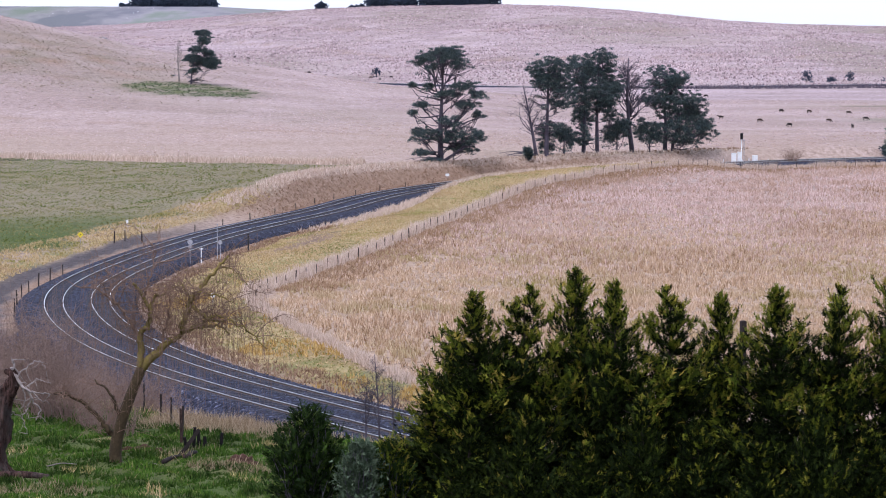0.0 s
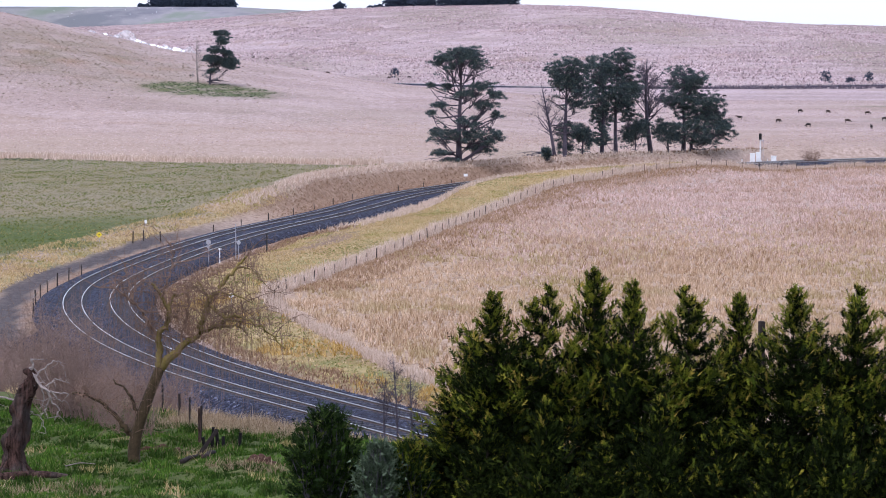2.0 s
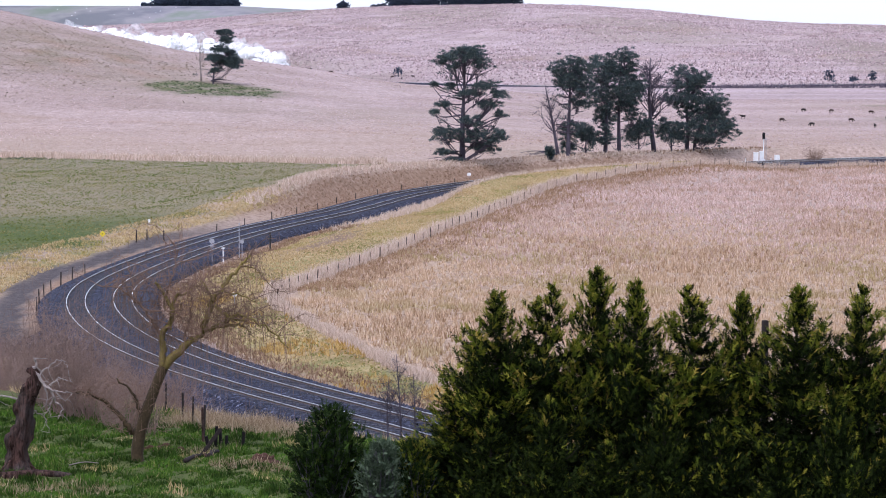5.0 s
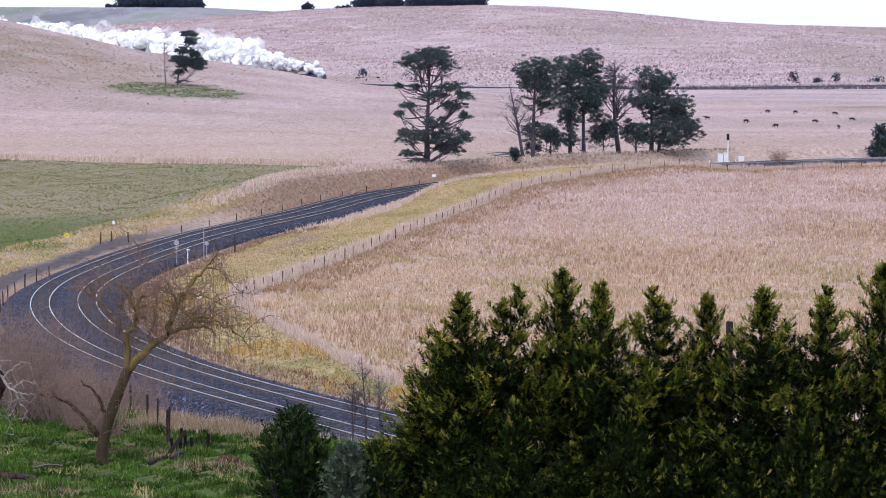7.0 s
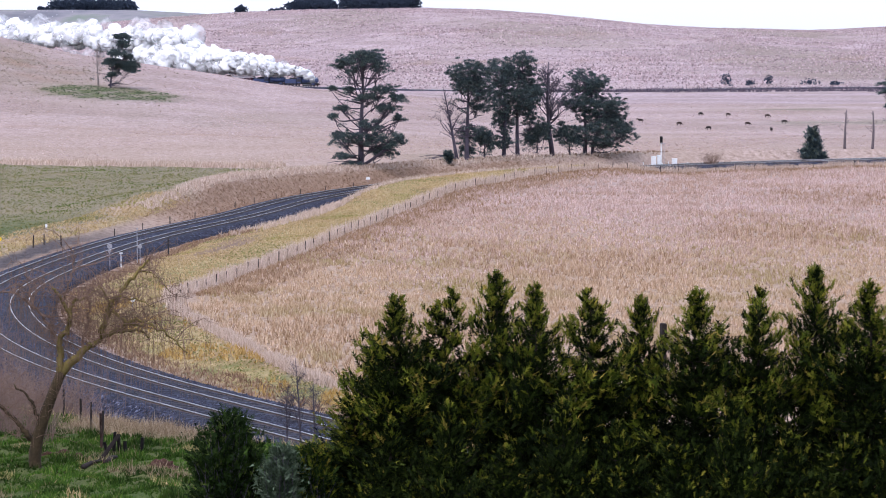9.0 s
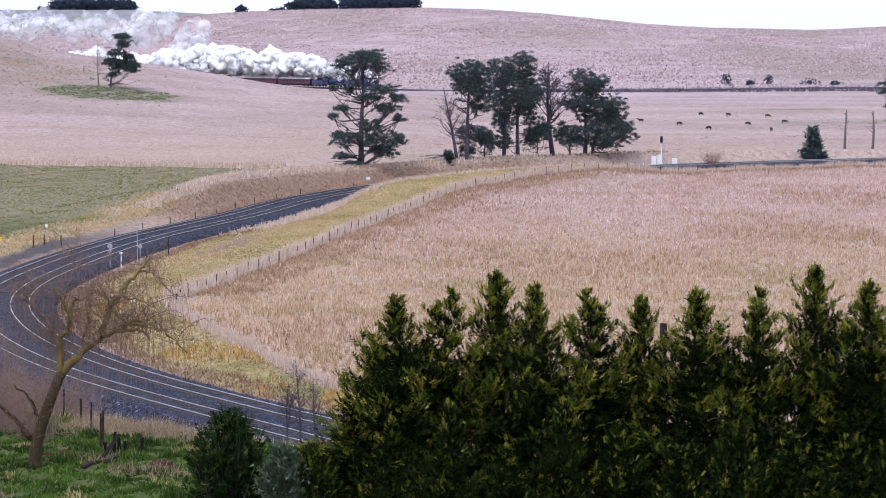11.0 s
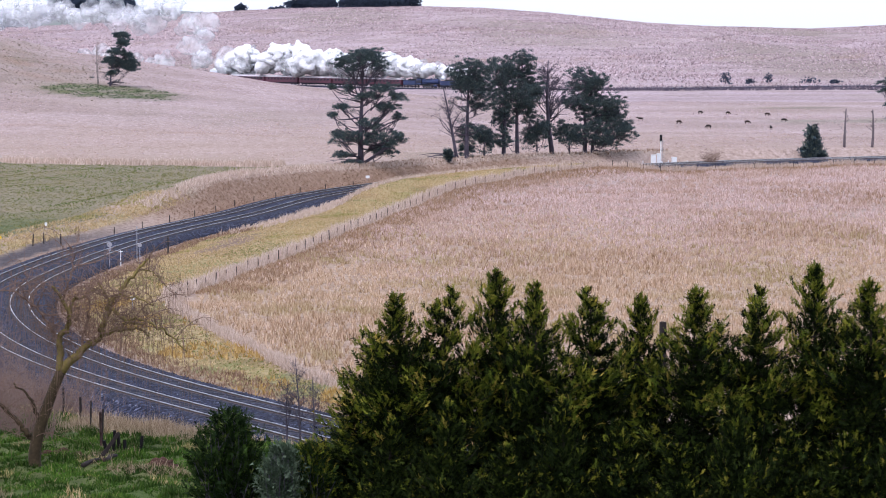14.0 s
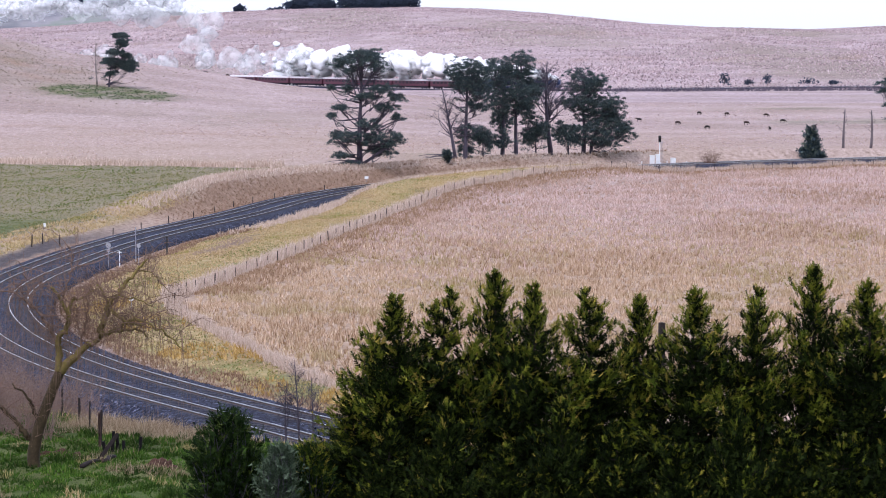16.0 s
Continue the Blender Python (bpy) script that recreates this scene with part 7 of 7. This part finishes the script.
    tall = bare_shrub(118, 1.9, 5.0, M["brush"], "tall thin leafless shrub in a thicket by the line", 15, 0.017)
    tagged(set_down(tall, -18.6, 116), group="thicket shrubs")
    for k in range(40):
        x, y = -21.5 + 8.2 * ((k * 0.618) % 1) + rng.normal(0, .3), 108 + 16 * ((k * 0.381) % 1)
        s = rng.uniform(.55, 1.15) * (1.0 if x < -16.5 else 0.6)
        tagged(copy_thing(tall, pose(x, y, gz(x, y), 0, 0, 77 * k) @ Matrix.Scale(s, 4)), group="thicket shrubs")
    for x, y, k in ((-2.65, 104.5, 4.0), (-3.2, 105, 2.8), (-2.0, 103.5, 3.2)):
        set_down(bare_tree(int(120 + 10 * k), k, "thin leafless sapling in front of the hedge", M["bark"], .42, 34, "sapling", .06, 9, (0.7, 1.8)), x, y)
    earth_scar(-8.15, 99.4, .8, .75, 3)
    earth_scar(-7.5, 98.8, .4, .5, 5)
    earth_scar(-12.75, 104.4, 1.15, .55, 8)
    earth_scar(-12.0, 104.0, .7, .4, 11)
    for k, (x, y, h, lean) in enumerate(((-10.45, 104.2, .85, 4), (-10.2, 104.3, .75, -6), (-9.95, 104.1, .55, 8), (-9.3, 104.4, .7, -3), (-10.7, 104.0, .5, 14))):
        stake = new("stake", post_mesh(h, .075, M["black_wood"], 30 + k))
        tagged(set_down(stake, x, y, 50 * k), "rotten black stake set in the bank", "stake", "rotten stakes")
        stake.matrix_basis = stake.matrix_basis @ pose(0, 0, 0, 0, lean, 0)


build_lineside()
build_cattle()
build_sheep()
build_stump()
build_rest()


# ------------------------------------------------------------ train
def bogie(parent, x, wheels=2, gap=2.4, r=0.46):
    b = part("bogie", Builder().box(x, 0, 0.55, gap + 1.2, 2.0, 0.28, 0.05).box(x, -1.02, 0.6, gap + 0.6, 0.1, 0.4, 0.03).box(x, 1.02, 0.6, gap + 0.6, 0.1, 0.4, 0.03), M["under"], parent)
    for k in range(wheels):
        wx = x + (k - (wheels - 1) / 2) * gap
        for s in (-1, 1):
            part("wheel", Builder().lathe([(s * 0.74, r), (s * 0.80, r + 0.03), (s * 0.86, r), (s * 0.88, r * 0.5)], "y", (wx, 0, r), 16), M["under"], b)


def coach(label):
    c = new("railway_coach")
    ln, hw = 19.4, 1.45
    body = part("body", Builder().box(0, 0, 2.05, ln, 2 * hw, 2.1, 0.06), M["maroon"], c)
    part("waist_rail", Builder().box(0, -hw - 0.012, 1.98, ln - 0.2, 0.03, 0.10, 0.01).box(0, hw + 0.012, 1.98, ln - 0.2, 0.03, 0.10, 0.01), M["black"], body)
    b = Builder()
    sec = [(-hw - 0.08, 3.05), (-hw * 0.93, 3.38), (-hw * 0.6, 3.66), (0, 3.78), (hw * 0.6, 3.66), (hw * 0.93, 3.38), (hw + 0.08, 3.05)]
    b.sweep(sec, [(Vector((x, 0, 0)), Vector((0, 1, 0)), Vector((0, 0, 1))) for x in (-ln / 2 - 0.05, -ln / 4, 0, ln / 4, ln / 2 + 0.05)])
    b.f += [tuple(range(7)), tuple(range(34, 27, -1))]
    roof = part("roof", b, M["roof"], c, "pale grey arched roof", True)
    for k in range(6):
        part("roof_vent", Builder().lathe([(3.72, .14), (3.86, .16), (3.9, .08)], "z", (-7.5 + 3 * k, 0, 0), 10), M["under"], roof)
    for k in range(9):
        for s in (-1, 1):
            w = part("window", Builder().box(-7.8 + 1.95 * k, s * (hw + 0.005), 2.5, 1.1, 0.05, 0.72, 0.02), M["glass"], body)
    for s in (-1, 1):
        for e in (-1, 1):
            part("door", Builder().box(e * 9.1, s * (hw + 0.01), 2.05, 0.75, 0.05, 1.95, 0.02), M["maroon"], body)
        part("gangway", Builder().box(s * (ln / 2 + 0.22), 0, 2.0, 0.42, 1.0, 2.1, 0.04), M["under"], c)
        bogie(c, s * 6.9)
    part("underframe", Builder().box(0, 0, 0.9, ln - 0.4, 2.5, 0.22, 0.03).box(-1.5, 0, 0.6, 3.2, 2.2, 0.5, 0.05).box(2.6, 0, 0.62, 2.0, 2.2, 0.45, 0.05), M["under"], c)
    return tagged(c, label, "railway coach", "train of coaches")


def locomotive(label):
    e = new("steam_locomotive")
    boiler = part("boiler", Builder().lathe([(-3.4, .98), (-3.3, 1.02), (-1.0, 1.0), (3.2, .90), (3.3, .98), (4.9, .98), (5.0, .90), (5.06, .5)], "x", (0, 0, 2.55), 22), M["blue"], e, smooth=True)
    part("firebox", Builder().box(-2.5, 0, 2.2, 2.4, 1.7, 1.7, 0.15), M["blue"], boiler)
    part("chimney", Builder().lathe([(3.3, .36), (3.5, .26), (3.95, .27), (4.05, .34), (4.12, .34)], "z", (4.1, 0, 0), 14), M["black"], boiler, smooth=True)
    part("steam_dome", Builder().lathe([(3.3, .45), (3.7, .42), (3.92, .28), (3.98, .05)], "z", (1.0, 0, 0), 14), M["blue"], boiler, smooth=True)
    part("sand_dome", Builder().lathe([(3.3, .40), (3.62, .38), (3.8, .22), (3.84, .05)], "z", (2.5, 0, 0), 14), M["blue"], boiler, smooth=True)
    part("headlamp", Builder().lathe([(5.05, .2), (5.3, .22), (5.32, .2)], "x", (0, 0, 3.55), 12), M["steel"], boiler)
    cab = part("cab", Builder().box(-4.6, -1.38, 2.45, 2.3, 0.06, 2.3, 0.02).box(-4.6, 1.38, 2.45, 2.3, 0.06, 2.3, 0.02).box(-3.5, 0, 2.5, 0.06, 2.7, 2.4, 0.02), M["blue"], e)
    part("roof", Builder().lathe([(-5.95, 1.5), (-3.3, 1.5)], "x", (0, 0, 2.42), 24), M["under"], cab)
    for s in (-1, 1):
        part("window", Builder().box(-4.4, s * 1.41, 2.95, 0.8, 0.04, 0.6, 0.02), M["glass"], cab)
        part("running_board", Builder().box(1.0, s * 1.15, 1.62, 8.6, 0.55, 0.07, 0.02), M["black"], e, "black running board")
        part("cylinder", Builder().lathe([(3.3, .42), (3.4, .45), (4.6, .45), (4.7, .42)], "x", (0, s * 1.22, 0.95), 14), M["blue"], e)
        part("coupling_rod", Builder().box(-0.4, s * 0.98, 0.72, 4.6, 0.08, 0.14, 0.02), M["steel"], e, "bright steel rod")
        for k in range(4):
            part("driving_wheel", Builder().lathe([(s * .72, .70), (s * .76, .74), (s * .86, .70), (s * .88, .25)], "y", (-2.4 + 1.5 * k, 0, 0.70), 20), M["black"], e)
        part("leading_wheel", Builder().lathe([(s * .72, .42), (s * .76, .46), (s * .86, .42)], "y", (4.3, 0, 0.43), 16), M["black"], e)
        part("buffer", Builder().lathe([(5.4, .1), (5.75, .1), (5.77, .22), (5.82, .22)], "x", (0, s * .88, 1.05), 12), M["black"], e)
    part("buffer_beam", Builder().box(5.35, 0, 1.05, 0.14, 2.6, 0.45, 0.03), M["rust"], e, "dull red buffer beam")
    part("chassis", Builder().box(0, 0, 1.2, 10.6, 1.1, 0.6, 0.05), M["under"], e)
    return tagged(e, label, "steam locomotive", "pair of engines")


def tender(label):
    t = new("tender")
    part("tank", Builder().box(0, 0, 2.0, 6.8, 2.7, 1.7, 0.12), M["blue"], t)
    part("coal", Builder().lathe([(-2.6, .3), (-1.4, .85), (1.2, .95), (2.6, .5)], "x", (0.2, 0, 2.6), 11), M["black"], t, "heap of black coal")
    part("chassis", Builder().box(0, 0, 1.05, 6.9, 2.4, 0.26, 0.03), M["under"], t)
    bogie(t, -2.1, gap=1.8, r=.45)
    bogie(t, 2.1, gap=1.8, r=.45)
    return tagged(t, label, "tender", "pair of engines")


SPEED, T_MARK, L_MARK = 17.8, 13.0, at_line(32, 988)


def on_far_line(l, up=0.0):
    """Pose of a vehicle on the far line; it runs towards lower l."""
    p = [float(np.interp(l, LINE_L, LINE[:, k])) for k in range(3)]
    q = [float(np.interp(l - 3, LINE_L, LINE[:, k])) for k in range(3)]
    w = [float(np.interp(l + 3, LINE_L, LINE[:, k])) for k in range(3)]
    yaw = math.degrees(math.atan2(q[1] - w[1], q[0] - w[0]))
    slope = math.degrees(math.atan2(q[2] - w[2], math.hypot(q[0] - w[0], q[1] - w[1])))
    return pose(p[0], p[1], p[2] + up, 0, -slope, yaw)


def front_l(t):
    return L_MARK - SPEED * (t - T_MARK)


def build_train():
    """Vehicles with the distance of each middle behind the train's front."""
    out = []
    back = 0.0
    for k in range(2):
        lead = ("leading", "second")[k]
        out.append((locomotive(f"dark blue steam locomotive, {lead} of two, under steam"), back + 5.9))
        out.append((tender(f"dark blue tender heaped with coal behind the {lead} engine"), back + 15.6))
        back += 19.6
    first = coach("maroon wooden passenger coach with a pale roof")
    out.append((first, back + 10))
    for k in range(1, 8):
        out.append((copy_thing(first, pose(0, 0, 0)), back + 10 + 20.2 * k))
    return out


TRAIN = build_train()


# ------------------------------------------------------------ steam
def puff_mesh(seed, mat):
    """A billow with lobes, ragged at a finer scale."""
    bm = bmesh.new()
    bmesh.ops.create_icosphere(bm, subdivisions=3, radius=1)
    off = Vector((seed * 3.7, seed * 1.9, seed * 5.3))
    for v in bm.verts:
        n = v.co.normalized()
        v.co = n * (0.72 + 0.45 * noise.noise(n * 1.3 + off) + 0.12 * (0.5 - abs(noise.noise(n * 2.8 + off))) + 0.14 * noise.noise(n * 5 + off) + 0.10 * noise.noise(n * 11 + off))
    me = bpy.data.meshes.new("puff")
    bm.to_mesh(me)
    bm.free()
    me.polygons.foreach_set("use_smooth", [True] * len(me.polygons))
    me.materials.append(mat)
    return me


def build_steam():
    rng = np.random.default_rng(21)
    old = tagged(new("steam_cloud"), "older white steam lingering behind the spur and thinning out", "steam")
    plume = tagged(new("steam_plume"), "dense white steam streaming back from the engines", "steam")
    dense = [puff_mesh(k, M["steam"]) for k in range(6)]
    thin = [puff_mesh(k + 9, M["wisp"]) for k in range(5)]
    plan = [("small", te, 1.0, 1.6) for te in np.linspace(6.0, 16.0, 100)]
    plan += [("old", te, 3.0, 5.0) for te in np.linspace(-10, 4.6, 165)]
    plan += [("big", te, 0.75, 1.15) for te in np.linspace(5.4, 20.5, 235)]
    plan += [("thin", te, 4.0, 7.5) for te in np.linspace(-11, 4.6, 64)]
    plan += [("haze", te, 0.9, 1.3) for te in np.linspace(5.4, 16, 50)]
    rows = []
    for i, (kind, te, low, high) in enumerate(plan):
        r = rng.uniform(low, high)
        # metres behind the chimney at which a big cloud leaves the train
        lag = 5 + 105 * rng.uniform(0, 1) ** 1.3 if kind in ("big", "haze") else 0.8 if kind == "small" else 16.0
        if kind in ("big", "haze"):
            r *= 1.2 + 0.055 * min(lag, 55)
        ob = new("puff", thin[i % 5] if kind in ("thin", "haze") else dense[i % 6])
        ob.parent = old if te < 4.7 else plume
        ob.scale = (r * 1.15, r * 1.15, r)
        rows.append((ob, kind, float(te), rng.normal(0, 1, 3).clip(-1.8, 1.8), rng.uniform(0, 360), rng.uniform(0.75, 1.2) if te < 5 else rng.uniform(0.0, 1.0) ** 1.6, (lag, r)))
    return rows


PUFFS = build_steam()
STACK = 1.9  # metres from the train's front to the chimney


def line_place(l):
    return np.array([np.interp(l, LINE_L, LINE[:, k]) for k in range(3)])


def puff_place(kind, te, jitter, lift, lag, t):
    """Steam leaves the train at te and then hangs in the air, rising; until then it rolls along behind the chimney."""
    age = t - te
    lag, r = lag
    if kind in ("big", "haze"):
        shown = 0.2 + 0.8 * float(sm(np.array(t), 4.2, 6.6))
        age += lag / SPEED
        hung = max(0.0, t - te)
        glide = 0.5 * (1 - math.exp(-hung / 0.5))
        p = line_place(front_l(min(t, te) + glide) + STACK + lag)
        up = 4.4 + 0.75 * r + 6.5 * (1 - math.exp(-max(age, lag / SPEED) / 3.2)) * lift
        p = p + jitter * (0.4 + 1.5 * (1 - math.exp(-max(age, lag / SPEED) / 2.0))) * (1, 1, 0.35) + (0.9 * hung, 0, up * shown)
        if kind == "big" and hung > 0:
            # old steam drifts off behind the train and settles
            p = p + max(0.0, age - 8.0) * float(sm(np.array(t), 9.0, 10.4)) * np.array([0, 14, -7])
        return p
    ride = 2.5 if kind == "small" else 2.0 + 7.2 * float(sm(np.array(t), 4.2, 6.6))
    if age < 0:
        return line_place(front_l(t) + STACK + lag) + jitter * (0.2 if kind == "small" else 1.0) * (1, 1, 0.4) + (0, 0, ride)
    glide = 0.7 * (1 - math.exp(-age / 0.7))
    p = line_place(front_l(te + glide) + STACK + lag)
    up = 4.2 + (10.5 + 4.5 * float(sm(np.array(t), 6.0, 9.0)) if te < 5 else 7.0) * (1 - math.exp(-age / 3.0)) * lift + 0.3 * age + (1.5 * max(0.0, t - 9.3) if kind == "thin" and te < 4 else 0)
    lo = up if kind == "small" else max(up - 0.5, min(ride, 7.0))
    ease = 1 - math.exp(-age / 0.4)
    spread = 0.25 + (1.0 + 1.5 * (1 - math.exp(-age / 3.0))) * ease if kind == "small" else 1.0 + 1.3 * (1 - math.exp(-age / 3.0))
    p = p + jitter * spread * (1, 1, 0.7) + (0.9 * age, 0, ride + (lo - ride) * ease)
    if kind == "old" and t > 9.3:
        p[2] -= 6.5 * (t - 9.3) * float(sm(np.array(t), 9.3, 10.6)) * (1.25 - 0.04 * te)
    return p


def puff_rows(kind, te, jitter, spin, lift, lag):
    times = {0.0, 16.0} | {float(k) for k in range(2, 16, 2)}
    times |= {round(te + a, 2) for a in (0, 0.25, 0.6, 1.2, 2.2, 3.5, 5.5, 8) if 0 < te + a < 16}
    if te < 4.7:
        times |= {9.0, 9.5, 10.0, 11.0, 13.0}
    else:
        times |= {5.0, 5.5, 6.5, 7.0, 7.5, 8.5, 9.5, 10.5, 11.0, 13.0, 15.0} | {round(te - lag[0] / SPEED + a, 2) for a in (8.0, 9.0) if 0 < te - lag[0] / SPEED + a < 16}
    return [(t, pose(*puff_place(kind, te, jitter, lift, lag, t), 0, 0, spin + 4 * t)) for t in sorted(times)]


# ------------------------------------------------------------ what moves
def motions():
    for vehicle, behind in TRAIN:
        walk(vehicle, [(float(t), on_far_line(front_l(t) + behind)) for t in np.arange(0, 16.01, 1.0)])
    for ob, kind, te, jitter, spin, lift, lag in PUFFS:
        walk(ob, puff_rows(kind, te, jitter, spin, lift, lag))


motions()
